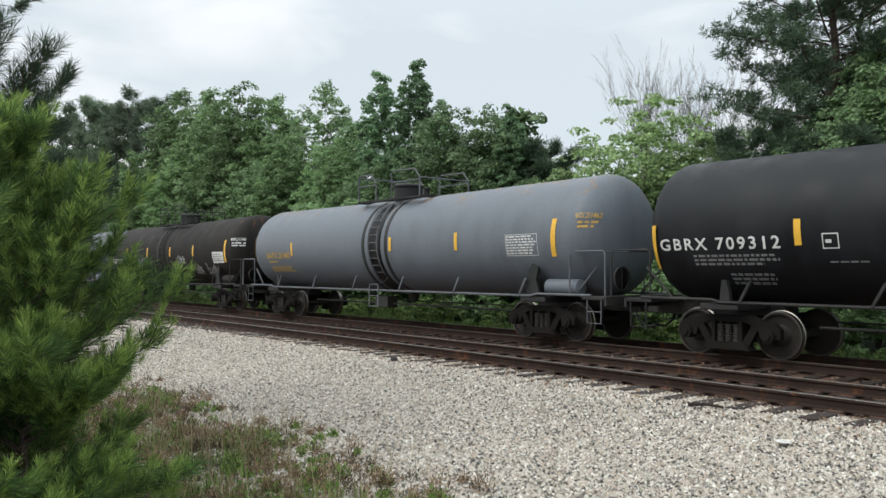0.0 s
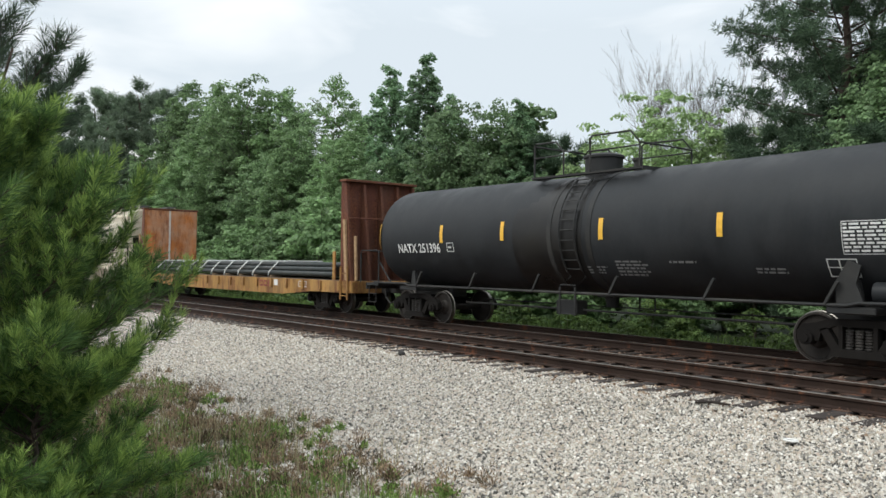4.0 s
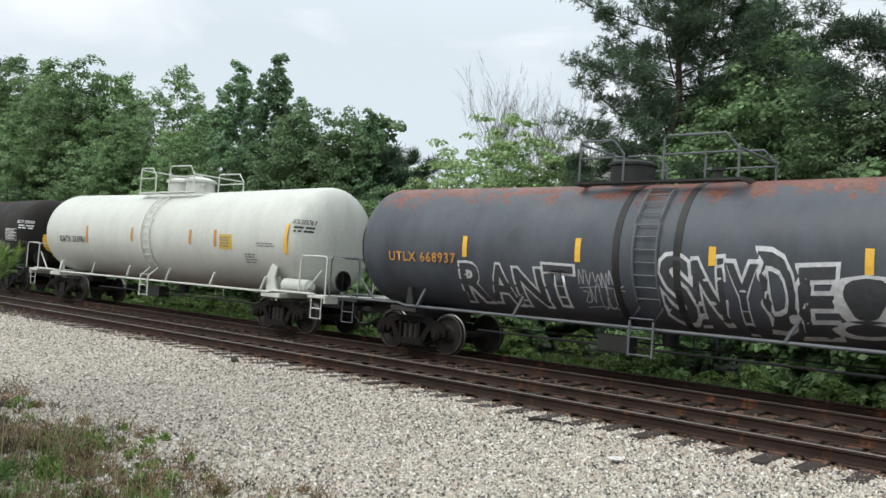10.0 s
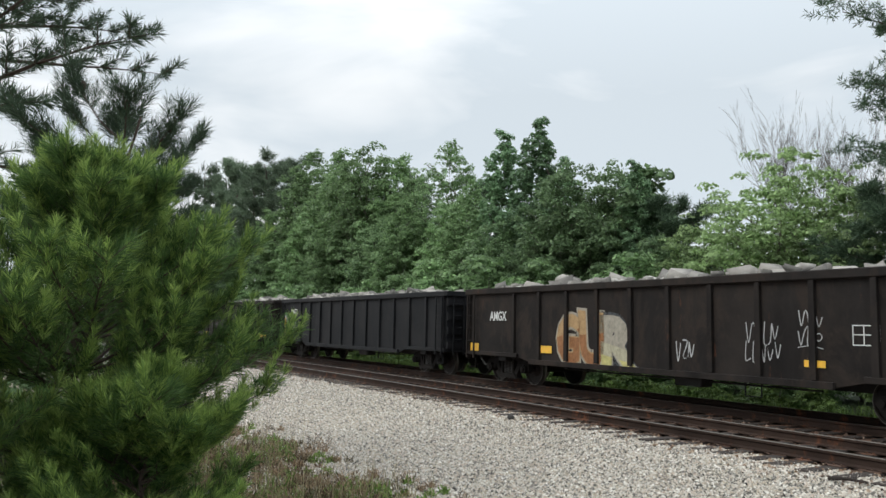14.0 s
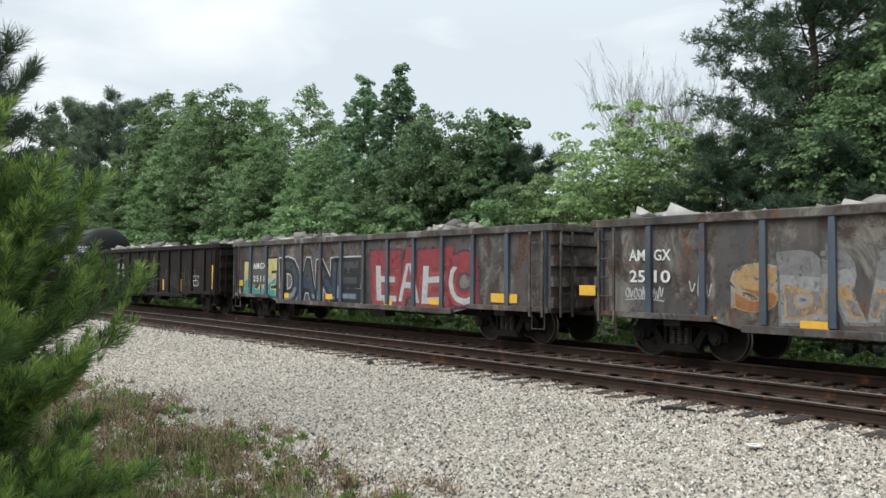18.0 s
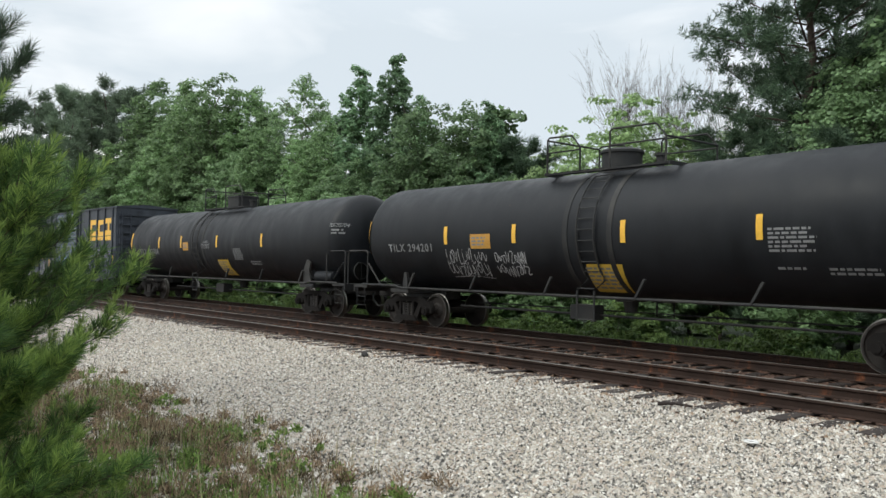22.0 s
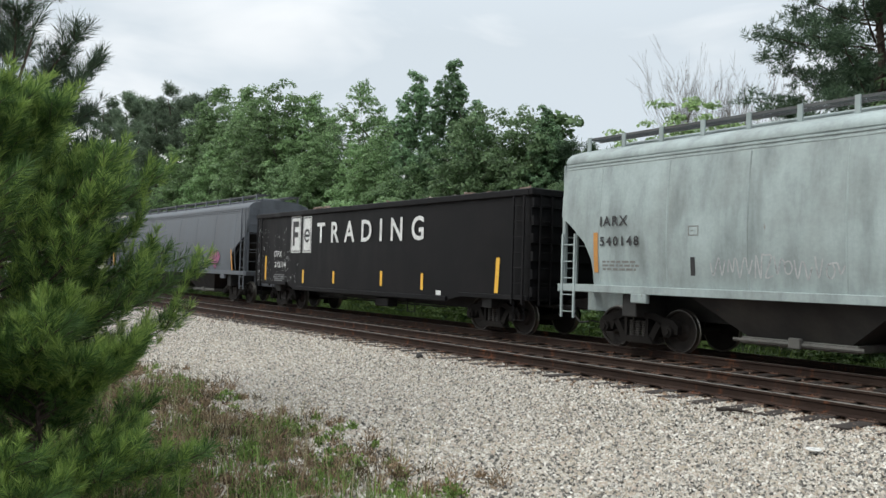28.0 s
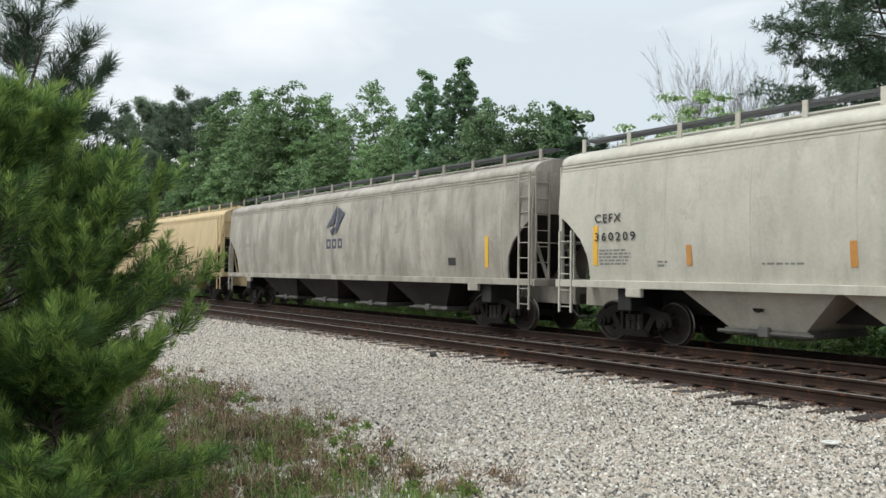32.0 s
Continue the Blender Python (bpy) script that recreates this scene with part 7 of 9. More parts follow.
SPILL = paint("oily_spill", (0.006, 0.0062, 0.0066), 0.35, 0.0, streak=0.3, dust=0.05, spec=0.3)
TANKS = {
    0: (TANK_BLACK, "glossy black tank car with white stencils and yellow stripes", {}),
    1: (TANK_GREY, "blue-grey tank car with yellow stencils and dark centre strap", {"tube_mat": GREYFIT, "stain": (-0.3, 0.35)}),
    2: (TANK_SOOT, "sooty black tank car with white tags and placard", {}),
    3: (TANK_GREY, "clean blue-grey tank car with yellow stencils and white scrawl", {"tube_mat": GREYFIT, "stain": (-0.35, 0.5)}),
    4: (TANK_BLACK, "black tank car with barcode placard and orange stripes", {}),
    5: (TANK_DUSTY, "black tank car with white stencils behind the flat car", {"stain": (-1.9, 0.4)}),
    9: (TANK_BLACK, "black tank car with orange stencils, tags and yellow sign", {}),
    10: (TANK_BLACK, "sooty black tank car with orange stripes and white patches", {}),
    11: (TANK_RUSTGREY, "dark grey tank car with rusty top and large white graffiti", {"ladder_u": 0.2, "dome_u": -0.95, "tube_mat": GREYFIT}),
    12: (TANK_WHITE, "white tank car with twin manways and orange stripes", {"fit": WHITEFIT, "dome": "twin", "r": 1.52, "zc": 2.58, "band": False, "inset": 1.2}),
    13: (TANK_SOOT, "dusty black tank car with yellow stripes and loading chart", {}),
    23: (TANK_BLACK, "large black tank car with sagging middle and orange sign", {"r": 1.55, "zc": 2.66, "droop": 0.16}),
    24: (TANK_DARKGREY, "dark grey tank car with sooty centre and white stencils", {}),
    25: (TANK_BLACK, "black tank car with faded grey stencils and yellow panel", {}),
    26: (TANK_BLACK, "black tank car with dusty middle and yellow panel", {"dome": "box", "ladder_u": -1.35}),
    28: (TANK_BLACK, "short black tank car with two yellow signs", {}),
    29: (TANK_BROWN, "dusty brown tank car with white placard", {}),
    30: (TANK_PALE, "pale grey tank car with grimy lower half", {"tube_mat": GREYFIT, "r": 1.5}),
}
GONS = {
    14: (GON_DARK, "brown-black gondola with pale graffiti along its side"), 15: (GON_DARK, "dark gondola with white tags and yellow plates"),
    16: (GON_DARK, "dark gondola with orange and green graffiti"), 17: (GON_BLACK, "black gondola with a round sprayed face-like disc"),
    18: (GON_DARK, "brown gondola with thin chalky scratched letters"), 19: (GON_PATCHED, "black gondola with patched grey paint panels"),
    20: (GON_GREY, "weathered grey gondola with green and tan graffiti"), 21: (GON_GREY, "weathered gondola with red and teal graffiti"),
    22: (GON_DARK, "plain dark brown gondola with yellow stripes"),
}
HOPS = {
    7: (HOP_RUSTY, "cream covered hopper with orange rust stains", {"bays": 4}), 8: (HOP_WHITE, "clean white covered hopper with four discharge bays", {"bays": 4}),
    31: (HOP_PALE, "pale grey covered hopper with bulging ribbed sides", {"bays": 3, "lower": LOW_SHADE, "ribs": 9}),
    32: (HOP_BLUE, "faded pale blue covered hopper with black scrawls", {"bays": 2, "lower": LOW_SHADE, "z_eave": 4.26, "ribs": 8}),
    34: (HOP_GREY, "slate grey covered hopper with a pink sprayed heart", {"bays": 3, "lower": LOW_SHADE, "ribs": 9, "cut": 1.7}),
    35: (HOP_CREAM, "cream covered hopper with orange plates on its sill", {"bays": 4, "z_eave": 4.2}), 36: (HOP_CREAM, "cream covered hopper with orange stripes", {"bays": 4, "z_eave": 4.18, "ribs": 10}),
    37: (HOP_DIRTY, "grimy cream covered hopper with dark leaf emblem", {"bays": 4, "lower": LOW_SHADE, "z_eave": 4.15, "ribs": 10}), 38: (HOP_TAN, "tan yellow covered hopper", {"bays": 3, "ribs": 8}),
    39: (HOP_PALE, "pale grey covered hopper far back in the train", {"bays": 3}),
}
for k, (mat, label, kw) in TANKS.items():
    put(k, tank_car(length(k), mat, label, decals=DECALS.get(k, ()), **kw))
for k, (mat, label) in GONS.items():
    put(k, gondola(length(k), mat, label, decals=DECALS.get(k, ()), post_mat=POST_BLUE if mat is GON_GREY else None))
    put(k, rubble(length(k), CONCRETE, 2.84, k, tall=0.5, big=0.7))
for k, (mat, label, kw) in HOPS.items():
    put(k, hopper(length(k), mat, label, decals=DECALS.get(k, ()), **kw))
put(6, bulkhead_flat(length(6), "rusty yellow bulkhead flat car"))
put(6, pipe_load(length(6)))
put(27, box_car(length(27), BOX_BLUE, DOOR_BLUE, "navy box car with pale ribbed door and purple graffiti", DECALS[27]))
put(33, gondola(length(33), GON_TRADE, "tall smooth black gondola with large white lettering", DECALS[33], z0=0.92, z1=3.62, high=True))
put(33, rubble(length(33), SCRAP, 3.72, 5, tall=0.5, big=0.5, n=500, name="scrap_load", label="rusty scrap heaped in the tall gondola"))

# ---- ground: one sheet, with the two ballast beds raised on it ----


def bed(yy):
    """Height across the tracks; yy is taken square to the curve."""
    pts = [(-1e4, -0.42), (8.2, -0.42), (9.35, -0.26), (9.75, -0.215), (16.9, -0.215), (18.4, -0.75), (20.5, -0.85), (24, -0.55), (1e4, -0.55)]
    for (a, za), (b, zb) in zip(pts, pts[1:]):
        if yy <= b:
            return za + (zb - za) * (yy - a) / (b - a)
    return -0.55


def unbend(x):
    xc = max(-150.0, min(80.0, x))
    return KAPPA * xc * xc / 2 + KAPPA * xc * (x - xc)


def ground_z(x, y):
    yy = y + unbend(x)
    z = bed(yy)
    if yy < 9.2 or yy > 17.5:
        z += 0.05 * noise.noise((x * 0.35, y * 0.35, 0)) + 0.02 * noise.noise((x * 1.4, y * 1.4, 3))
    return z


def ground_material():
    m, nt, b = material("ground")
    v, raw = coords(nt, jitter=False)
    sep = node(nt, "ShaderNodeSeparateXYZ", [(raw, "Vector")])
    vo = node(nt, "ShaderNodeTexVoronoi", [(v, "Vector")], Scale=21.0, Randomness=1.0)
    n1 = node(nt, "ShaderNodeTexNoise", [(v, "Vector")], Scale=0.5, Detail=5.0, Roughness=0.6)
    n2 = node(nt, "ShaderNodeTexNoise", [(v, "Vector")], Scale=7.0, Detail=6.0, Roughness=0.7)
    sepc = node(nt, "ShaderNodeSeparateColor", [(vo.outputs["Color"], "Color")])
    gravel = ramp(nt, sepc.outputs[0], [(0.0, (0.04, 0.037, 0.034)), (0.2, (0.2, 0.19, 0.17)), (0.5, (0.4, 0.375, 0.33)), (0.8, (0.55, 0.52, 0.46)), (1.0, (0.75, 0.72, 0.66))]).outputs[0]
    # shade in the gaps between stones, multiplied into the gravel colour
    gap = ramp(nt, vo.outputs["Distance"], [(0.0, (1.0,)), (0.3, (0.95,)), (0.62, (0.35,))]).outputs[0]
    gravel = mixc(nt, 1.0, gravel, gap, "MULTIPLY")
    soil = ramp(nt, n2.outputs[0], [(0.3, (0.09, 0.07, 0.05)), (0.5, (0.2, 0.165, 0.125)), (0.72, (0.36, 0.33, 0.28))]).outputs[0]
    green = ramp(nt, n2.outputs[0], [(0.3, (0.02, 0.035, 0.012)), (0.7, (0.055, 0.085, 0.03))]).outputs[0]
    rusty = ramp(nt, n2.outputs[0], [(0.3, (0.055, 0.029, 0.019)), (0.7, (0.15, 0.082, 0.055))]).outputs[0]

    def step(src, lo, hi, wob):
        w = nt.nodes.new("ShaderNodeMath")
        w.operation = "MULTIPLY_ADD"
        w.inputs[1].default_value = wob
        nt.links.new(n1.outputs[0], w.inputs[0])
        nt.links.new(src, w.inputs[2])
        mr = nt.nodes.new("ShaderNodeMapRange")
        mr.inputs["From Min"].default_value, mr.inputs["From Max"].default_value = lo + wob / 2, hi + wob / 2
        nt.links.new(w.outputs[0], mr.inputs[0])
        return mr.outputs[0]
    # y taken square to the curve
    sq = nt.nodes.new("ShaderNodeMath")
    sq.operation = "MULTIPLY"
    nt.links.new(sep.outputs["X"], sq.inputs[0])
    nt.links.new(sep.outputs["X"], sq.inputs[1])
    yy = nt.nodes.new("ShaderNodeMath")
    yy.operation = "MULTIPLY_ADD"
    yy.inputs[1].default_value = KAPPA / 2
    nt.links.new(sq.outputs[0], yy.inputs[0])
    nt.links.new(sep.outputs["Y"], yy.inputs[2])
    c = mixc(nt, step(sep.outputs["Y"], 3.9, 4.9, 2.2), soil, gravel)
    c = mixc(nt, step(yy.outputs[0], 10.2, 10.7, 0.3), c, rusty)
    c = mixc(nt, step(yy.outputs[0], 17.0, 18.0, 1.0), c, green)
    nt.links.new(c, b.inputs["Base Color"])
    b.inputs["Roughness"].default_value = 0.95
    bumped(nt, b, gap, 0.9, 0.02)
    return m


GROUND = ground_material()


def make_ground():
    def axis(lo, hi, fine0, fine1, step):
        a = list(np.arange(fine0, fine1 + 1e-6, step))
        d, x = step, fine1
        while x < hi:
            d *= 1.35
            x += d
            a.append(x)
        d, x = step, fine0
        while x > lo:
            d *= 1.35
            x -= d
            a.insert(0, x)
        return a
    xs, ys = axis(-2500, 2500, -60, 12, 0.4), axis(-2500, 2500, -3, 26, 0.25)
    vs = [(x, y, ground_z(x, y)) for x in xs for y in ys]
    n = len(ys)
    i, j = np.meshgrid(np.arange(len(xs) - 1), np.arange(n - 1), indexing="ij")
    q = (i * n + j).ravel()
    me = heap("ground", vs, np.stack([q, q + n, q + n + 1, q + 1], 1), GROUND, True)
    return tagged(new("ground", me), "gravel apron, soil and green verge along the tracks", "ground", kind="structure")


make_ground()

# loose ballast stones in front of the tracks
GRAVEL = stony("crushed_stone", [(0.0, (0.045, 0.042, 0.039)), (0.1, (0.15, 0.142, 0.128)), (0.22, (0.3, 0.285, 0.258)), (0.4, (0.46, 0.395, 0.305)), (0.52, (0.48, 0.452, 0.4)), (0.66, (0.6, 0.565, 0.495)), (0.78, (0.46, 0.375, 0.305)), (0.9, (0.64, 0.61, 0.545)), (1.0, (0.82, 0.79, 0.73))], 45.0, 0.9)
RUSTSTONE = stony("rusty_stone", [(0.0, (0.045, 0.026, 0.018)), (0.6, (0.14, 0.078, 0.053)), (1.0, (0.26, 0.19, 0.15))], 45.0, 0.95)
STAINED = stony("stained_stone", [(0.0, (0.05, 0.03, 0.02)), (0.5, (0.2, 0.125, 0.08)), (1.0, (0.36, 0.27, 0.19))], 45.0, 0.95)
# a crushed chip: four-cornered foot and a short ridge
CHIP = np.array([(1, 0.75, -0.5), (-0.9, 0.85, -0.5), (-1, -0.8, -0.5), (0.85, -0.9, -0.5), (0.55, 0.1, 0.85), (-0.5, -0.05, 0.95)], float)
FACES = np.array([(0, 1, 5), (0, 5, 4), (2, 3, 4), (2, 4, 5), (3, 0, 4), (1, 2, 5)])


def stones(name, label, mat, xy, size, seed, lift=0.25):
    r = np.random.RandomState(seed)
    n = len(xy)
    z = np.array([ground_z(x, y) for x, y in xy])
    s = size * r.uniform(0.55, 1.25, n)
    p = (CHIP[None] + r.uniform(-0.38, 0.38, (n, 6, 3))) * np.stack([s * 0.5, s * r.uniform(0.32, 0.5, n), s * r.uniform(0.26, 0.55, n)], 1)[:, None]
    a, b = r.uniform(0, 6.283, n), r.uniform(-0.8, 0.8, n)
    ca, sa, cb, sb = np.cos(a)[:, None], np.sin(a)[:, None], np.cos(b)[:, None], np.sin(b)[:, None]
    x1, z1 = p[..., 0] * cb - p[..., 2] * sb, p[..., 0] * sb + p[..., 2] * cb
    x2, y2 = x1 * ca - p[..., 1] * sa, x1 * sa + p[..., 1] * ca
    out = np.stack([x2 + xy[:, :1], y2 + xy[:, 1:2], z1 + (z + s * lift * r.uniform(0.2, 1.8, n))[:, None]], -1).reshape(-1, 3)
    f = (FACES[None] + 6 * np.arange(n)[:, None, None]).reshape(-1, 3)
    return tagged(new(name, heap(name, out, f, mat)), label, "gravel", kind="stuff")


def scatter(n, x0, x1, y0, y1, seed, keep):
    r = np.random.RandomState(seed)
    xy = np.stack([r.uniform(x0, x1, n), r.uniform(y0, y1, n)], 1)
    return xy[keep(xy, r.uniform(0, 1, n))]


def apron(xy, u):
    d = np.hypot(xy[:, 0], xy[:, 1])
    yaw = np.degrees(np.arctan2(-xy[:, 0], xy[:, 1]))
    edge = 4.5 + 0.35 * np.sin(xy[:, 0] * 1.3) + 0.3 * np.sin(xy[:, 0] * 3.1)
    near_weeds = np.where((xy[:, 1] < edge) & (xy[:, 0] < -5.5), 0.5, 1.0)
    yy = xy[:, 1] + KAPPA * xy[:, 0] ** 2 / 2
    return (d > 5) & (yaw > 8) & (yaw < 88) & (yy < 10.42) & (u < np.clip(230 / d ** 2, 0.2, 1.0) * near_weeds)


stones("gravel", "pale crushed limestone ballast, grey and buff", GRAVEL, scatter(700000, -46, -0.5, 2.0, 10.45, 3, apron), 0.0375, 4)
stones("stained_gravel", "brown-stained stones scattered along the tie ends", STAINED, scatter(9000, -40, -1, 8.6, 10.6, 7, lambda p, u: (p[:, 1] + KAPPA * p[:, 0] ** 2 / 2 < 10.55) & (u < np.clip((p[:, 1] + KAPPA * p[:, 0] ** 2 / 2 - 9.2) / 1.2, 0, 1) * np.clip(16 / np.hypot(p[:, 0], p[:, 1]), 0, 1))), 0.05, 8, 0.35)
stones("track_ballast", "rust-stained ballast between and under the rails", RUSTSTONE, scatter(15000, -48, -2, 8.5, 17.3, 5, lambda p, u: (p[:, 1] + KAPPA * p[:, 0] ** 2 / 2 > 10.4) & (u < np.clip(22 / np.hypot(p[:, 0], p[:, 1]), 0, 1))), 0.06, 6, 0.1)

# ---- the two tracks ----
RAILSIDE = paint("rail_rust", (0.03, 0.019, 0.015), 0.75, 0.3, dust=0.35, dustcol=(0.07, 0.045, 0.034), spec=0.15)
RAILHEAD = flat("rail_head_steel", (0.17, 0.155, 0.14), 0.45, 0.6)
DULLHEAD = flat("rail_head_dull", (0.1, 0.085, 0.075), 0.5, 0.5)
TIE = stony("tie_wood", [(0.25, (0.010, 0.007, 0.006)), (0.55, (0.028, 0.019, 0.015)), (0.8, (0.06, 0.042, 0.033))], 5.0, 0.9, False)
PLATE = paint("tie_plate_rust", (0.07, 0.04, 0.028), 0.8, 0.4)


def rail_strip(prof, off):
    g = Geo()
    n = len(prof)
    xs = [-260 + i * 10 for i in range(17)] + [-96 + i * 4 for i in range(34)]
    for x in xs:
        y, a = trk(x, off)
        g.v += [(x + math.sin(a) * -p, y + math.cos(a) * p, z) for p, z in prof]
    for i in range(len(xs) - 1):
        g.f += [(i * n + k, i * n + (k + 1) % n, (i + 1) * n + (k + 1) % n, (i + 1) * n + k) for k in range(n)]
    g.f += [tuple(range(n)), tuple(range((len(xs) - 1) * n, len(xs) * n))]
    return g


def track(name, mid, label, head, ties, near=1.3):
    t = thing(name, label, "railway track", kind="structure")
    web = [(-0.07, -0.17), (0.07, -0.17), (0.07, -0.155), (0.012, -0.135), (0.01, -0.055), (0.034, -0.04), (0.034, -0.006), (-0.034, -0.006), (-0.034, -0.04), (-0.01, -0.055), (-0.012, -0.135), (-0.07, -0.155)]
    cap = [(-0.034, -0.0055), (0.034, -0.0055), (0.03, 0.0), (-0.03, 0.0)]
    for s in (-1, 1):
        r = part("rail", rail_strip(web, mid + s * GAUGE / 2), RAILSIDE, t)
        part("rail_head", rail_strip(cap, mid + s * GAUGE / 2), head, r, "worn steel running surface")
    r = random.Random(len(name))
    for i in range(ties):
        x = 2.0 - i * 0.52 + r.uniform(-0.05, 0.05)
        y, a = trk(x, mid)
        tie = part("tie", lambda: Geo().box(-0.115, 0.115, -near, 1.3, -0.36, -0.175, 0.012), TIE, t, at=pose(x, y + r.uniform(-0.09, 0.09), r.uniform(-0.012, 0.004), 0, 0, math.degrees(a) + r.uniform(-1.5, 1.5)), key=("tie", near))
        if i < 95:
            for s in (-1, 1):
                part("tie_plate", lambda: Geo().box(-0.1, 0.1, -0.17, 0.17, -0.176, -0.162, 0.004).box(-0.07, -0.045, -0.1, -0.07, -0.168, -0.142).box(0.045, 0.07, -0.1, -0.07, -0.168, -0.142).box(-0.07, -0.045, 0.07, 0.1, -0.168, -0.142).box(0.045, 0.07, 0.07, 0.1, -0.168, -0.142),
                     PLATE, tie, at=(0, s * GAUGE / 2, 0), key="plate")
    return t


track("siding_track", D1 + GAUGE / 2 - YC, "siding with rusty rails on dark wooden ties", RAILHEAD, 130, 1.62)
track("main_track", 0.0, "main track with rusty rails under the train", DULLHEAD, 120)

# ---- small finds on the gravel ----


def find(name, label, cat, geo, mat, x, y, rz=0, up=0.03):
    e = part(name, geo, mat, None, label, at=pose(x, y, ground_z(x, y) + up, 0, 0, rz), smooth=True)
    return tagged(e, category=cat)


find("dark_stone", "single dark lump of slag lying on the gravel", "stone", Geo().lathe([(-0.02, 0.03), (0.015, 0.075), (0.06, 0.062), (0.09, 0.02)], 7, lambda a, c, s: (c * 1.3, s, a)), flat("slag", (0.03, 0.028, 0.026), 0.8), -14.0, 9.5)
find("white_ring", "small white plastic ring lying on the gravel", "ring", Geo().lathe([(0.0, 0.058), (0.013, 0.068), (0.026, 0.058), (0.013, 0.048), (0.0, 0.058)], 18, lambda a, c, s: (c * 1.3, s, a)), flat("white_plastic", (0.7, 0.7, 0.68), 0.4), -4.95, 8.7, 20, 0.05)
find("wood_stick", "dark splintered stick beside the tie ends", "stick", Geo().tube([(-0.22, 0, 0.02), (0.0, 0.02, 0.035), (0.24, -0.01, 0.02)], 0.028, 6, 0.016), TIE, -6.6, 9.6, 25, 0.04)

# ---- plants ----
BARK = stony("pine_bark", [(0.25, (0.035, 0.026, 0.021)), (0.7, (0.1, 0.072, 0.056))], 14.0, 0.9, False, 0.8)
PALEBARK = stony("pale_bark", [(0.25, (0.09, 0.08, 0.07)), (0.7, (0.2, 0.185, 0.165))], 12.0, 0.9, False, 0.6)
GREYBARK = stony("grey_bark", [(0.25, (0.07, 0.062, 0.052)), (0.7, (0.2, 0.18, 0.155))], 12.0, 0.9, False, 0.8)
NEEDLE_NEAR = leafy("young_pine_needles", (0.036, 0.085, 0.028), (0.125, 0.22, 0.066), 0.5, 0.38)
NEEDLE_TIP = leafy("fresh_pine_tips", (0.1, 0.175, 0.045), (0.25, 0.35, 0.095), 0.5, 0.4)
NEEDLE_DARK = leafy("dark_pine_needles", (0.03, 0.056, 0.035), (0.085, 0.132, 0.078), 0.55, 0.3)
LEAF_MID = leafy("leaves_green", (0.115, 0.185, 0.088), (0.225, 0.345, 0.158), 0.5, 0.45)
LEAF_DARK = leafy("leaves_dark", (0.09, 0.145, 0.072), (0.175, 0.268, 0.128), 0.5, 0.42)
# dark needles made paler, with the haze of distance painted into the colour
NEEDLE_HAZED = leafy("far_pine_needles", (0.075, 0.112, 0.075), (0.15, 0.205, 0.135), 0.6, 0.38)
LEAF_TALL = leafy("leaves_bluish", (0.096, 0.165, 0.092), (0.188, 0.305, 0.162), 0.5, 0.42)
LEAF_PALE = leafy("leaves_pale", (0.11, 0.18, 0.08), (0.22, 0.34, 0.16), 0.5, 0.4)
LEAF_LIGHT = leafy("leaves_light", (0.135, 0.205, 0.085), (0.275, 0.385, 0.175), 0.5, 0.45)
LEAF_BRUSH = leafy("brush_leaves", (0.07, 0.12, 0.03), (0.2, 0.3, 0.08), 0.5, 0.4)
DRY = leafy("dry_weeds", (0.12, 0.082, 0.055), (0.4, 0.29, 0.19), 0.8, 0.25)
# grass green darkened: shade behind and under the train put into the colour
VERGE_SHADED = leafy("verge_green", (0.055, 0.095, 0.028), (0.15, 0.225, 0.065), 0.6, 0.35)
STRAW = leafy("straw_grass", (0.26, 0.22, 0.13), (0.46, 0.41, 0.26), 0.8, 0.2)
DARKWEED = leafy("dark_weeds", (0.05, 0.04, 0.025), (0.15, 0.115, 0.07), 0.8, 0.2)
GRASS = leafy("green_grass", (0.08, 0.14, 0.035), (0.22, 0.33, 0.09), 0.6, 0.35)


def unit(v):
    return v / (np.linalg.norm(v, axis=-1, keepdims=True) + 1e-9)


def tufts(pos, axis, count, ln, wid, spread, r, along=0.5):
    """Needle bunches: three-cornered blades set round each shoot."""
    n = len(pos)
    p = np.repeat(pos, count, 0)
    a = unit(np.repeat(axis, count, 0))
    side = unit(np.cross(a, r.normal(size=(n * count, 3))))
    ang = r.uniform(spread * 0.35, spread, (n * count, 1))
    d = a * np.cos(ang) + side * np.sin(ang)
    length = ln * r.uniform(0.7, 1.1, (n * count, 1))
    base = p + a * (r.uniform(-along, 0.15, (n * count, 1)) * ln)
    tip = base + d * length - np.array((0, 0, 0.12)) * length * (1 - a[:, 2:3].clip(0, 1)) * 0.5
    w = unit(np.cross(d, r.normal(size=(n * count, 3)))) * wid / 2
    mid = base + (tip - base) * 0.45
    v = np.stack([base - w * 0.6, mid - w, tip, mid + w], 1).reshape(-1, 3)
    f = np.arange(n * count * 4).reshape(-1, 4)
    return v, f


def limb(p0, d, ln, rise, k, r, wob=0.06):
    pts, q = [np.array(p0, float)], np.array(d, float)
    for _ in range(k):
        q = unit(q + np.array((0, 0, rise / k)) + r.normal(size=3) * wob)
        pts.append(pts[-1] + q * ln / k)
    return pts


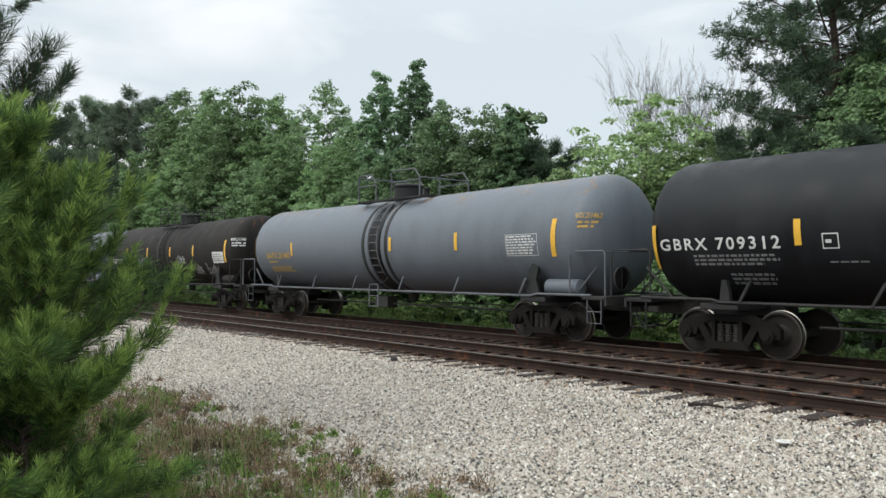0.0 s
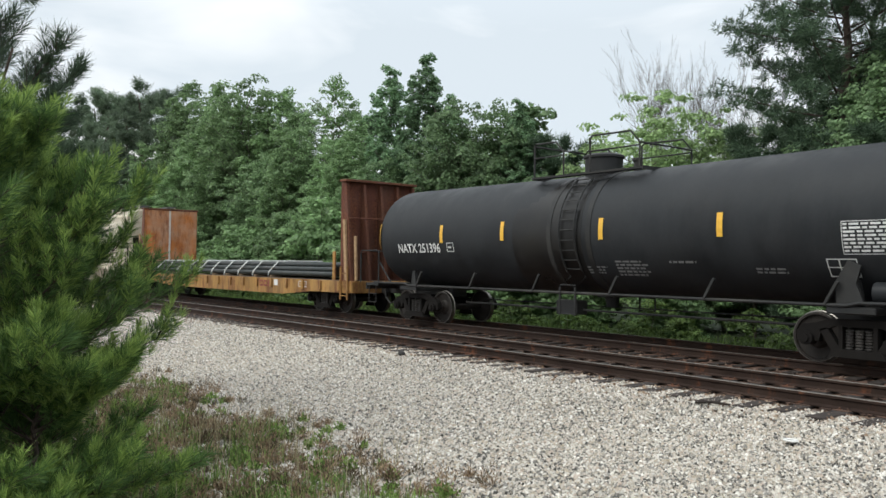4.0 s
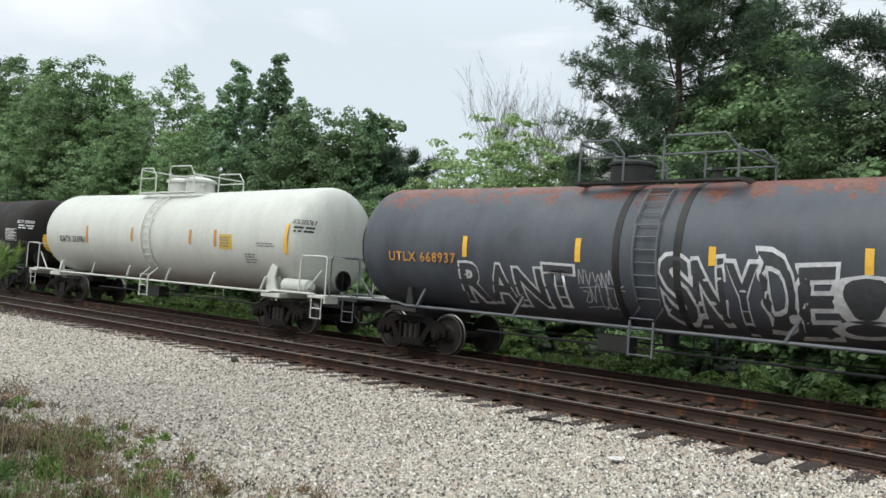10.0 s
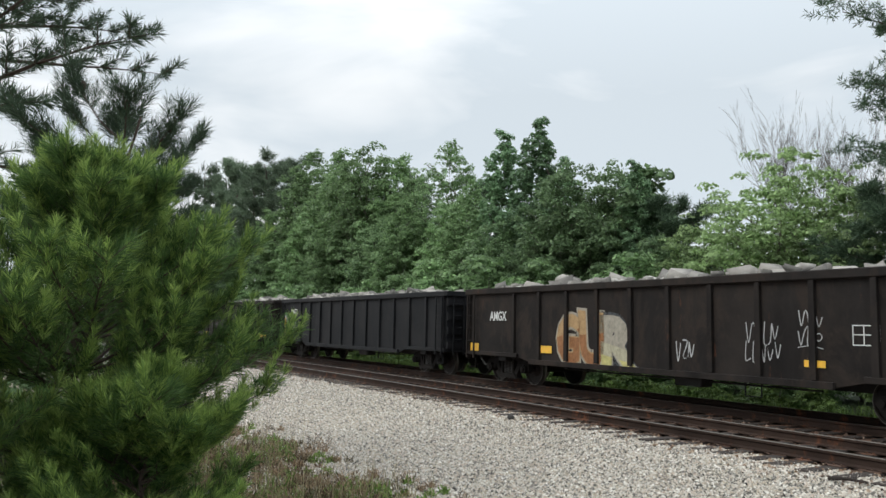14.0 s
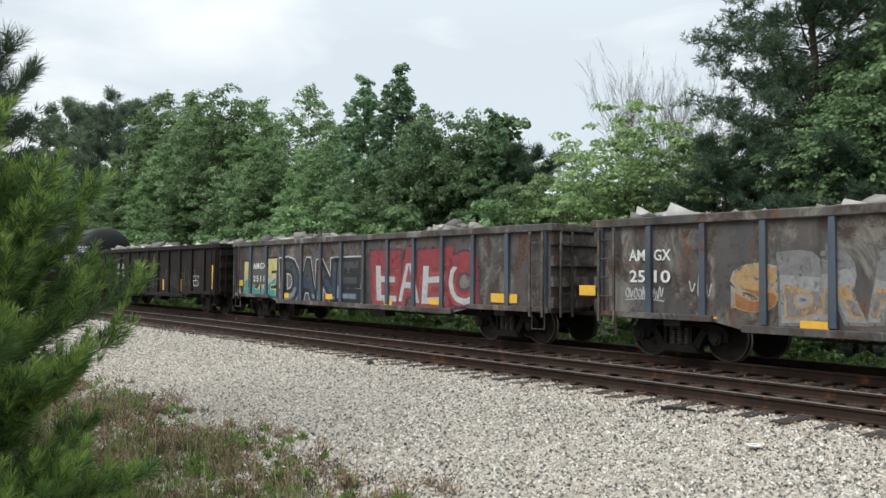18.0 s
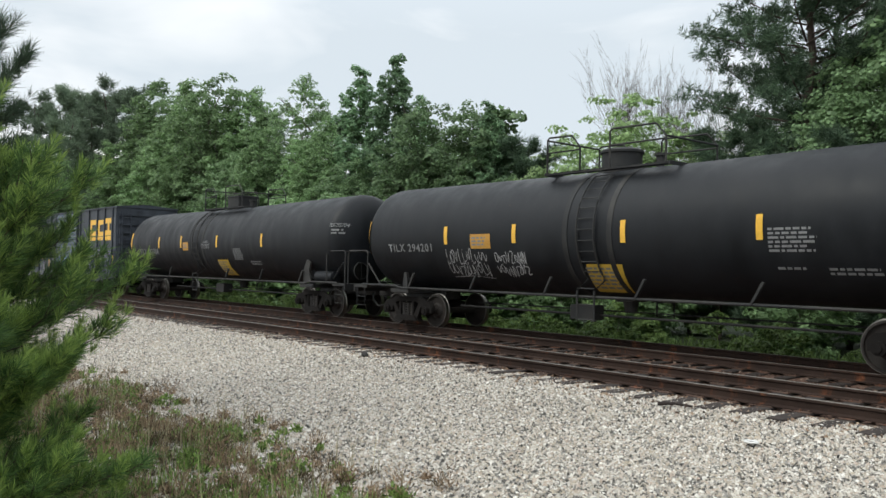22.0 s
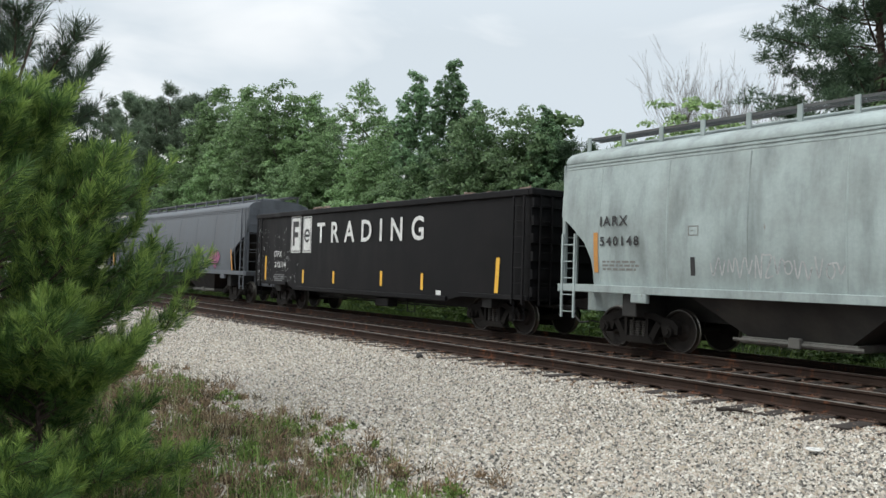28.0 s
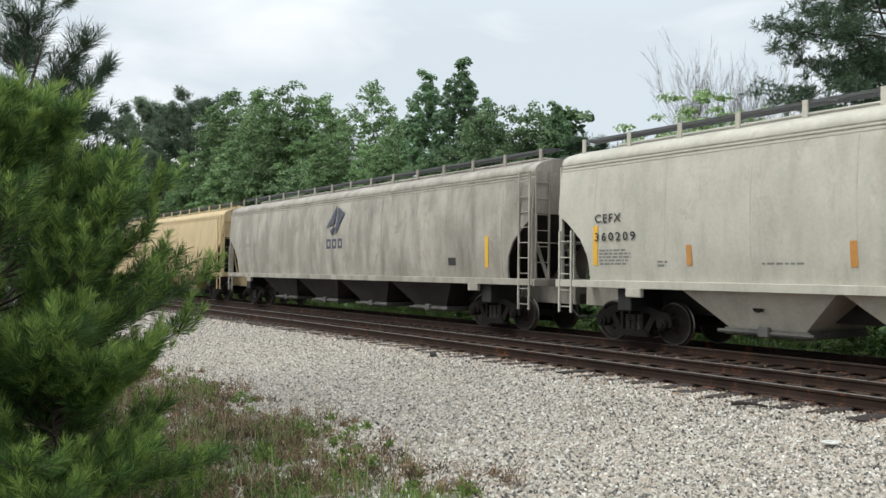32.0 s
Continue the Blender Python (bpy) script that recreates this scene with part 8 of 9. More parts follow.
def pine(name, label, height, z_low, radius, seed, whorl=0.42, per=6, twig=0.3, needles=(60, 0.15, 0.0042, 1.0), mats=(NEEDLE_NEAR, NEEDLE_TIP), tips=0.3, trunk_r=0.06, rise=0.5, taper=0.85, cones=0, brush=1.3, bare=2):
    """A pine: trunk, whorls of limbs with side twigs, needle bunches along the outer wood."""
    r = np.random.RandomState(seed)
    tree = thing(name, label, "pine tree")
    part("trunk", Geo().tube([(r.normal() * 0.03 * i, r.normal() * 0.03 * i, height * i / 7 - (0.3 if i == 0 else 0)) for i in range(8)], trunk_r, 10, trunk_r * 0.18), BARK, tree, smooth=True)
    wood, pos, axis, fpos, fax, ends = Geo(), [], [], [], [], []
    z = z_low
    while z < height - 0.15:
        t = (z - z_low) / (height - z_low)
        reach = radius * (1 - t ** 1.3 * taper) * (0.85 + 0.15 * min(1, t * 5))
        for k in range(per):
            az = r.uniform(0, 6.283)
            ln = reach * r.uniform(0.7, 1.08)
            pts = limb((0, 0, z + r.uniform(-0.15, 0.15)), (math.cos(az), math.sin(az), 0.12 + 0.5 * t), ln, rise, 7, r)
            wood.tube([tuple(p) for p in pts], max(0.008, trunk_r * 0.32 * (1 - 0.5 * t)), 5, 0.004)
            ends.append(pts[-1])
            for i in range(bare, 8):
                d = pts[i] - pts[i - 1]
                for s in (-1, 1):
                    side = unit(np.cross(d, (0, 0, 1))) * s
                    tl = twig * (1.15 - 0.1 * i) * r.uniform(0.7, 1.3) * (reach / radius + 0.4)
                    td = unit(unit(d) * 0.8 + side * 0.75 + np.array((0, 0, 0.35)) + r.normal(size=3) * 0.15)
                    e = pts[i] + td * tl
                    wood.tube([tuple(pts[i]), tuple(e)], 0.006 if trunk_r < 0.1 else 0.015, 4, 0.003)
                    for q in (0.35, 0.68, 1.0):
                        pos.append(pts[i] + td * tl * q)
                        axis.append(td + np.array((0, 0, 0.25)))
                    if r.rand() < tips:
                        fpos.append(e)
                        fax.append(td + np.array((0, 0, 0.8)))
                pos.append(pts[i])
                axis.append(d)
            fpos.append(pts[-1])
            fax.append(pts[-1] - pts[-2] + np.array((0, 0, 0.4)))
        z += whorl * r.uniform(0.8, 1.2)
    for q in range(4):
        fpos.append(np.array((r.normal() * 0.06, r.normal() * 0.06, height - 0.1 + 0.1 * q)))
        fax.append(np.array((r.normal() * 0.3, r.normal() * 0.3, 1.0)))
    tagged(part("limb_frame", wood, BARK, tree, fix=False), kind="stuff")
    c, ln, wd, sp = needles
    v, f = tufts(np.array(pos), np.array(axis), c, ln, wd, sp, r)
    ob = tagged(new("foliage", heap("foliage", v, f, mats[0])), kind="stuff")
    ob.parent = tree
    tip, tax = np.array(fpos), unit(np.array(fax))
    tip = np.concatenate([tip - tax * ln * 0.75, tip, tip + tax * ln * 0.7])
    v, f = tufts(tip, np.concatenate([tax, tax, tax]), int(c * brush), ln * 0.72, wd, sp * 0.8, r)
    ob = tagged(new("fresh_growth", heap("fresh_growth", v, f, mats[1])), kind="stuff")
    ob.parent = tree
    for i in range(cones):
        p = ends[r.randint(len(ends))]
        part("cone", lambda: Geo().lathe([(-0.09, 0.005), (-0.07, 0.025), (-0.02, 0.034), (0.02, 0.02), (0.03, 0.005)], 8, lambda a, c2, s2: (c2, s2, a)), BARK, tree, "brown pine cone", at=(float(p[0]) * 0.85, float(p[1]) * 0.85, float(p[2]) - 0.06), key="cone")
    return tree


def clump_pine(name, label, height, width, crown0, seed, limbs=92, tuft_n=11, needles=(18, 0.26, 0.03, 1.5), mat=None):
    """A grown pine: bare lower trunk, level limbs, each with bunches of needles along its outer half, sky between."""
    r = np.random.RandomState(seed)
    tree = thing(name, label, "pine tree")
    part("trunk", Geo().tube([(r.normal() * 0.05 * i, r.normal() * 0.05 * i, height * i / 7 - (0.6 if i == 0 else 0)) for i in range(8)], 0.014 * height, 10, 0.04), BARK, tree, smooth=True)
    wood, pos, ax = Geo(), [], []
    for i in range(limbs):
        t = (i + r.rand()) / limbs
        z = crown0 + (height - crown0) * t
        reach = width * (math.sin(math.pi * (0.13 + 0.76 * t)) ** 0.6) * r.uniform(0.55, 1.1)
        az = r.uniform(0, 6.283)
        pts = limb((0, 0, z), (math.cos(az), math.sin(az), 0.05 + 0.4 * t), reach, 0.35, 6, r, 0.1)
        wood.tube([tuple(q) for q in pts], 0.0034 * height * (1 - 0.6 * t), 5, 0.012)
        for k in (2, 3, 4, 5, 6):
            for _ in range(1 if k < 4 else 2):
                c = pts[k] + r.normal(size=3) * np.array((0.3, 0.3, 0.12)) * width * 0.17 * (k > 2)
                rad = width * r.uniform(0.09, 0.17)
                d = unit(r.normal(size=(tuft_n, 3)))
                d[:, 2] = np.abs(d[:, 2]) * 0.95 - 0.2
                pos.append(c + d * rad * np.array((1.15, 1.15, 1.0)) * r.uniform(0.3, 1.0, (tuft_n, 1)))
                ax.append(d + np.array((0, 0, 0.45)))
    tagged(part("limb_frame", wood, BARK, tree, fix=False), kind="stuff")
    v, f = tufts(np.concatenate(pos), np.concatenate(ax), *needles, r, along=0.9)
    ob = tagged(new("foliage", heap("foliage", v, f, mat or NEEDLE_DARK)), kind="stuff")
    ob.parent = tree
    return tree


def broadleaf(name, label, height, width, crown0, seed, boughs=70, per=80, leaf=0.2, mat=None, bark=None, shape=(0.35, 1.5), dome=0.5, spray=0.15, sparse=1.0, heads=1):
    """A deciduous tree: tapered trunk, boughs set round it, each carrying flat-bottomed sprays of single leaves.
    shape: where the crown is widest, and how fast it narrows above that."""
    r = np.random.RandomState(seed)
    tree = thing(name, label, "tree")
    bark = bark or GREYBARK
    part("trunk", Geo().tube([(r.normal() * 0.006 * height * i, r.normal() * 0.006 * height * i, height * 0.9 * i / 7 - (0.04 * height if i == 0 else 0)) for i in range(8)], 0.012 * height, 9, 0.002 * height), bark, tree, smooth=True)
    wood, cs, rad, out = Geo(), [], [], []
    # a crown may fork into several heads of unequal height
    tops = [(0.0, 0.0, 1.0)] + [(width * 0.4 * math.cos(k * 2.3 + seed), width * 0.4 * math.sin(k * 2.3 + seed), r.uniform(0.86, 0.96)) for k in range(1, heads)]
    for i in range(boughs):
        t = (i + r.uniform(0, 1)) / boughs
        hx, hy, tall = tops[i % heads]
        wid = t / shape[0] if t < shape[0] else 1 - ((t - shape[0]) / (1 - shape[0])) ** shape[1]
        wid = 0.62 + 0.38 * wid if t < shape[0] else wid
        reach = width * (max(0.12, wid) * r.uniform(0.66, 1.1)) * (1.0 if heads == 1 else 0.85)
        az = i * 2.4 + r.uniform(-0.5, 0.5)
        z1 = crown0 + (height * tall - crown0) * t
        rise = reach * (0.25 + 0.55 * t)
        p0 = np.array((hx * t, hy * t, max(crown0 * 0.7, z1 - rise)))
        p1 = np.array((hx * t + reach * math.cos(az), hy * t + reach * math.sin(az), z1))
        mid = (p0 + p1) / 2 + np.array((0, 0, -0.06 * reach))
        wood.tube([tuple(p0), tuple(mid), tuple(p1)], 0.003 * height * (1.1 - t), 4, 0.0008 * height)
        k = max(2, int(round(1.2 + 5.2 * reach / width)))
        for q in range(k):
            f = 1.0 if q == 0 else r.uniform(0.2, 1.0)
            c = p0 * (1 - f) + p1 * f + r.normal(size=3) * np.array((1, 1, 0.9)) * width * 0.11 * (0.35 if q == 0 else 1.0)
            cs.append(c)
            rad.append(width * spray * r.uniform(0.65, 1.35) * (1.0 - 0.2 * t))
            out.append((math.cos(az), math.sin(az), 0.25 + t))
    tagged(part("limb_frame", wood, bark, tree, fix=False), kind="stuff")
    cs, rad, out = np.array(cs), np.array(rad), unit(np.array(out))
    m = (per * sparse * (rad / rad.mean()) ** 2).astype(int) + 4
    n = int(m.sum())
    c, rr, od = np.repeat(cs, m, 0), np.repeat(rad, m)[:, None], np.repeat(out, m, 0)
    d = unit(r.normal(size=(n, 3)) + od * 0.45)
    d[:, 2] = np.where(d[:, 2] < -0.2, -d[:, 2] * 0.6, d[:, 2])
    p = c + d * rr * r.uniform(0.35, 1.12, (n, 1)) ** 0.7 * np.array((1.0, 1.0, dome))
    up = unit(d * 0.75 + od * 0.2 + np.array((0, 0, 0.4)) + r.normal(size=(n, 3)) * 0.45)
    a = unit(np.cross(up, r.normal(size=(n, 3))))
    b = np.cross(up, a)
    s = leaf * r.uniform(0.55, 1.2, (n, 1))
    v = np.stack([p - a * s * 0.5, p + b * s * 0.34 - up * s * 0.06, p + a * s * 0.5 - up * s * 0.14, p - b * s * 0.34 - up * s * 0.06], 1).reshape(-1, 3)
    ob = tagged(new("crown", heap("crown", v, np.arange(n * 4).reshape(-1, 4), mat or LEAF_MID)), kind="stuff")
    ob.parent = tree
    return tree


def bare_tree(name, label, height, seed, spread=0.5, arms=8):
    """A leafless tree: upright limbs that fork again and again into fine twigs."""
    r = np.random.RandomState(seed)
    tree = thing(name, label, "tree")
    wood = Geo()

    def grow(p, d, ln, rad, depth):
        pts = limb(p, d, ln, 0.16, 4, r, 0.018)
        wood.tube([tuple(q) for q in pts], rad, 4 if rad > 0.02 else 3, rad * 0.5)
        if depth == 0:
            return
        for k in range((0, 4, 5, 5)[depth]):
            q = r.randint(1, 5)
            d2 = unit(pts[q] - pts[q - 1])
            side = unit(np.cross(d2, r.normal(size=3)))
            grow(pts[q], unit(d2 + side * r.uniform(0.25, 0.48)), ln * r.uniform(0.36, 0.58), max(0.006, rad * 0.55), depth - 1)
    bole = limb((0, 0, -0.5), (0.02, 0, 1), height * 0.72, 0.1, 8, r, 0.02)
    wood.tube([tuple(q) for q in bole], 0.09, 6, 0.03)
    for a in range(arms):
        q = 3 + a * 6 // arms
        az = a * 2.4 + r.uniform(-0.4, 0.4)
        w = spread * (1.25 - 0.09 * q) * r.uniform(0.7, 1.2)
        top = height * r.uniform(0.9, 1.0) - bole[q][2]
        grow(bole[q], unit(np.array((math.cos(az) * w, math.sin(az) * w, 1.0))), top * 0.74, 0.017, 3)
    tagged(part("branchwork", wood, PALEBARK, tree, fix=False), kind="stuff")
    return tree


def stand(ob, x, y, s=1.0, turn=0.0, dz=0.0):
    ob.matrix_basis = Matrix.Translation((x, y, ground_z(x, y) + dz)) @ Matrix.Rotation(turn, 4, "Z") @ Matrix.Scale(s, 4)
    return ob


def again(src, x, y, s=1.0, turn=0.0, label="", dz=0.0):
    c = copy_thing(src, Matrix())
    stand(c, x, y, s, turn, dz)
    return tagged(c, label) if label else c


# near pines beside the viewer
NEARN = (30, 0.16, 0.0062, 1.0)
stand(pine("young_pine", "bushy young pine with bright fresh shoots", 3.3, 0.75, 1.95, 11, whorl=0.24, per=8, twig=0.38, needles=NEARN, tips=0.62, trunk_r=0.055, rise=0.5, taper=0.86), -7.55, 0.85)
stand(pine("young_pine", "low young pine crowding the first one", 2.3, 0.05, 1.8, 12, whorl=0.27, per=7, twig=0.4, needles=NEARN, tips=0.6, trunk_r=0.045, rise=0.35), -6.6, -0.75)
stand(pine("young_pine", "low spreading young pine at the weeds' edge", 1.4, 0.05, 1.25, 16, whorl=0.2, per=7, twig=0.32, needles=NEARN, tips=0.7, trunk_r=0.03, rise=0.35), -6.75, 1.2)
stand(pine("pine_sapling", "dark pine with cones behind the young pines", 4.3, 1.9, 1.4, 13, whorl=0.36, per=5, twig=0.34, needles=(34, 0.2, 0.006, 0.95), mats=(NEEDLE_DARK, NEEDLE_DARK), tips=0.4, brush=0.6, trunk_r=0.06, rise=0.55, taper=0.35, cones=16, bare=4), -9.5, 1.25, turn=0.6)
stand(pine("roadside_pine", "tall dark pine overhanging the verge", 11.0, 4.1, 4.1, 14, whorl=0.55, per=6, twig=0.5, needles=(34, 0.2, 0.012, 1.1), mats=(NEEDLE_DARK, NEEDLE_DARK), tips=0.1, brush=0.4, trunk_r=0.16, rise=-0.1, taper=0.6), -13.2, -1.0)
stand(broadleaf("verge_bush", "dark leafy bush behind the young pines", 3.9, 2.2, 0.3, 15, 40, 60, 0.1, LEAF_DARK), -13.2, 0.2)

# tree wall behind the tracks
big_pine = clump_pine("pine_tree", "tall dark pine with bunched needles behind the train", 16.5, 4.6, 2.9, 21)
stand(big_pine, -13.3, 26.5)
for x, y, s, a in ((-3.9, 25.5, 1.0, 2.1), (-13.6, 30.0, 0.95, 1.4)):
    again(big_pine, x, y, s, a)
low_pine = clump_pine("pine_tree", "low bushy pine below the tall ones", 6.2, 2.2, 0.4, 23, 44, 9, (14, 0.28, 0.022, 1.3))
stand(low_pine, -14.9, 24.0)
for x, y, s, a in ((-12.6, 23.4, 0.86, 2.0), (-10.2, 23.6, 0.95, 4.0), (-7.0, 22.8, 0.85, 1.2), (-27.4, 27.0, 1.22, 0.5), (-16.4, 26.4, 0.7, 3.0)):
    again(low_pine, x, y, s, a)
far_pine = clump_pine("pine_tree", "dark pine far along the tree line", 16.5, 3.4, 2.6, 22, 44, 8, (8, 0.5, 0.06, 1.3), NEEDLE_HAZED)
stand(far_pine, -106, 27, 1.36)
for x, y, s, a in ((-97, 27, 1.22, 1.4), (-90.5, 27, 1.24, 2.2), (-84, 28, 1.17, 4.2), (-101, 30, 1.3, 5.0), (-118, 26, 1.4, 3.1), (-80.4, 40, 1.12, 0.2), (-66, 40, 0.95, 1.1), (-113, 28, 1.36, 2.6)):
    again(far_pine, x, y, s, a)

round_tree = broadleaf("oak_tree", "full green broadleaf tree in the tree line", 16.6, 3.7, 1.5, 31, 190, 50, 0.25, LEAF_MID, shape=(0.55, 3.0), dome=0.8, spray=0.175, heads=3)
stand(round_tree, -58.6, 25.5)
gum_tree = broadleaf("gum_tree", "tall layered green tree with a pointed crown", 16.0, 3.3, 1.2, 39, 190, 48, 0.24, LEAF_MID, shape=(0.5, 2.7), dome=0.8, spray=0.175, heads=2)
stand(gum_tree, -64.5, 25.8, 1.06)
tall_tree = broadleaf("poplar_tree", "tall dark green tree with a narrow bunched crown", 13.4, 1.5, 1.6, 32, 120, 46, 0.19, LEAF_TALL, shape=(0.5, 2.8), dome=1.0, spray=0.22)
stand(tall_tree, -35.6, 25.5)
thin_tree = broadleaf("maple_tree", "sparse pale green tree showing sky between leaves", 14.8, 2.6, 3.0, 33, 140, 24, 0.2, LEAF_PALE, shape=(0.55, 2.9), dome=0.9, spray=0.15)
stand(thin_tree, -48.1, 27)
wide_tree = broadleaf("elm_tree", "spreading dark green tree", 10.2, 2.9, 0.8, 34, 180, 50, 0.19, LEAF_DARK, shape=(0.58, 3.2), dome=0.85, spray=0.17, heads=3)
stand(wide_tree, -31.4, 24.8)
light_tree = broadleaf("ash_tree", "airy light green tree with new leaves", 8.9, 3.5, 0.8, 35, 190, 42, 0.18, LEAF_LIGHT, shape=(0.6, 3.2), dome=0.6, spray=0.13, heads=3)
stand(light_tree, -19.7, 25.0, 1.0, 0.6)
shrub = broadleaf("shrub", "dense roadside shrub below the trees", 5.2, 2.2, 0.1, 36, 46, 40, 0.25, LEAF_MID, shape=(0.45, 2.2), dome=0.7, spray=0.22)
stand(shrub, -24.0, 21.8)
brush = broadleaf("brush", "low bright green brush beside the track", 1.5, 1.2, 0.05, 37, 22, 26, 0.13, VERGE_SHADED, spray=0.2)
stand(brush, -15.0, 18.9)
for src, x, y, s, a in ((gum_tree, -76.1, 27, 1.2, 2.0), (round_tree, -71.5, 28, 1.1, 4.1), (gum_tree, -56.0, 27.2, 0.95, 1.0), (tall_tree, -38.8, 25.5, 1.0, 2.3), (tall_tree, -34.0, 26.2, 0.82, 4.0), (gum_tree, -48.0, 23.8, 0.66, 1.2), (gum_tree, -44.4, 24.6, 0.62, 4.0),
                        (gum_tree, -41.0, 24.0, 0.62, 1.9), (wide_tree, -36.6, 23.6, 0.76, 3.3), (wide_tree, -29.6, 26.0, 0.98, 0.7), (tall_tree, -27.8, 25.5, 0.73, 2.9), (round_tree, -88, 31, 1.1, 3.0), (wide_tree, -52.5, 24.0, 0.95, 5.2), (round_tree, -60.5, 23, 0.62, 2.2),
                        (light_tree, -23.2, 25.5, 0.82, 2.2), (light_tree, -17.1, 25.6, 0.8, 4.4), (wide_tree, -25.4, 24.4, 0.6, 3.4), (gum_tree, -69, 24, 0.75, 0.4), (round_tree, -128, 30, 1.2, 0.3), (round_tree, -140, 24, 1.1, 1.3), (wide_tree, -33.2, 23.6, 0.7, 1.3),
                        (wide_tree, -9.6, 26.2, 1.04, 2.0), (wide_tree, -11.0, 24.6, 0.8, 4.2), (wide_tree, -6.6, 24.0, 0.8, 0.9), (wide_tree, -3.5, 31, 1.2, 0.1), (tall_tree, -10.8, 33, 0.95, 0.9), (gum_tree, -80, 24, 0.85, 4.6), (gum_tree, -92, 23, 0.8, 1.6), (thin_tree, -45.6, 27.5, 0.8, 2.4), (gum_tree, -52.4, 26.5, 0.8, 5.5)):
    again(src, x, y, s, a)
rr = random.Random(5)
back_tree = broadleaf("elm_tree", "dark broadleaf tree deep in the wood", 11.5, 4.2, 0.6, 38, 60, 34, 0.5, LEAF_DARK, spray=0.22)
stand(back_tree, 1.0, 40)
for i in range(26):
    x = -4 - i * 5.4
    again(back_tree, x + rr.uniform(-1, 1), rr.uniform(38, 44), (0.55 if -40 < x < -12 else 1.0) * rr.uniform(0.9, 1.15), rr.uniform(0, 6))
for i in range(56):
    x = 6 - i * 2.3
    low = 0.62 if -24 < x < -9 else 1.0
    again(shrub, x + rr.uniform(-0.8, 0.8), (20.6 if i % 2 else 22.6) + rr.uniform(-0.4, 0.5) - unbend(x) * 0.6, low * rr.uniform(0.7, 1.15), rr.uniform(0, 6))
for i in range(44):
    x = 2 - i * 1.25
    again(brush, x + rr.uniform(-0.6, 0.6), 18.6 + rr.uniform(-0.4, 0.8) - unbend(x), rr.uniform(0.45, 0.95), rr.uniform(0, 6))
bare = bare_tree("bare_tree", "leafless grey tree standing behind the wood", 13.0, 41, 0.22, 16)
stand(bare, -28.4, 36)
slim = bare_tree("bare_tree", "slender leafless tree standing behind the wood", 12.2, 43, 0.3, 11)
stand(slim, -24.3, 36, 0.95, 2.0)
again(slim, -26.6, 37.0, 0.97, 4.0)
again(slim, -22.6, 37.0, 0.88, 1.0)

# ---- grasses and weeds ----


def blades(name, label, mat, xy, h, w, seed, lean=0.5, cat="grass"):
    r = np.random.RandomState(seed)
    n = len(xy)
    z = np.array([ground_z(x, y) for x, y in xy]) - 0.02
    p = np.column_stack([xy, z])
    a = r.uniform(0, 6.283, n)
    hh = h * r.uniform(0.35, 1.1, n)
    d = np.stack([np.cos(a), np.sin(a), np.zeros(n)], 1)
    s = np.stack([-np.sin(a), np.cos(a), np.zeros(n)], 1) * w / 2
    k = r.uniform(0.1, lean, n)[:, None] * hh[:, None]
    m = p + d * k * 0.35 + np.array((0, 0, 1)) * hh[:, None] * 0.6
    t = p + d * k + np.array((0, 0, 1)) * hh[:, None]
    v = np.stack([p - s, p + s, m + s * 0.8, t, m - s * 0.8], 1).reshape(-1, 3)
    i = np.arange(n) * 5
    tri = np.stack([i + 4, i + 2, i + 3], 1)
    q = np.concatenate([np.stack([i, i + 1, i + 2], 1), np.stack([i, i + 2, i + 4], 1), tri])
    return tagged(new(name, heap(name, v, q, mat)), label, cat, kind="stuff")


def clumps(n, per, x0, x1, y0, y1, rad, seed, keep=None):
    r = np.random.RandomState(seed)
    c = np.stack([r.uniform(x0, x1, n), r.uniform(y0, y1, n)], 1)
    if keep is not None:
        c = c[keep(c)]
    p = np.repeat(c, per, 0)
    return p + r.normal(size=p.shape) * rad


def verge(c):
    """The weedy corner beside the gravel."""
    return c[:, 1] < 4.9 - 0.06 * np.maximum(0, -8 - c[:, 0]) + 0.35 * np.sin(c[:, 0] * 1.9)


def bushlets(name, label, mat, n, rad, per, ln, wid, seed, box, keep=None):
    """Small bushy weeds: fine slivers filling a low dome round each root."""
    r = np.random.RandomState(seed)
    c = np.stack([r.uniform(box[0], box[1], n), r.uniform(box[2], box[3], n)], 1)
    if keep is not None:
        c = c[keep(c)]
    z = np.array([ground_z(x, y) for x, y in c])
    size = np.repeat(rad * r.uniform(0.5, 1.3, len(c)), per)[:, None]
    d = unit(r.normal(size=(len(c) * per, 3)))
    d[:, 2] = np.abs(d[:, 2]) * 1.25
    p = np.repeat(np.column_stack([c, z]), per, 0) + d * size * r.uniform(0.15, 1.0, (len(d), 1))
    v, f = tufts(p, d * 0.6 + np.array((0, 0, 0.5)) + r.normal(size=d.shape) * 0.4, 1, ln, wid, 0.6, r)
    return tagged(new(name, heap(name, v, f, mat)), label, "weeds", kind="stuff")


def patchy(c):
    """Weeds thin out towards the gravel."""
    edge = 5.3 - 0.05 * np.maximum(0, -9 - c[:, 0]) + 0.3 * np.sin(c[:, 0] * 1.9)
    far = np.clip((edge - c[:, 1]) / 1.3, 0, 1) * np.clip((-4.9 - c[:, 0]) / 1.6, 0.05, 1)
    return np.abs(np.sin(c[:, 0] * 37.7 + c[:, 1] * 91.3)) < far


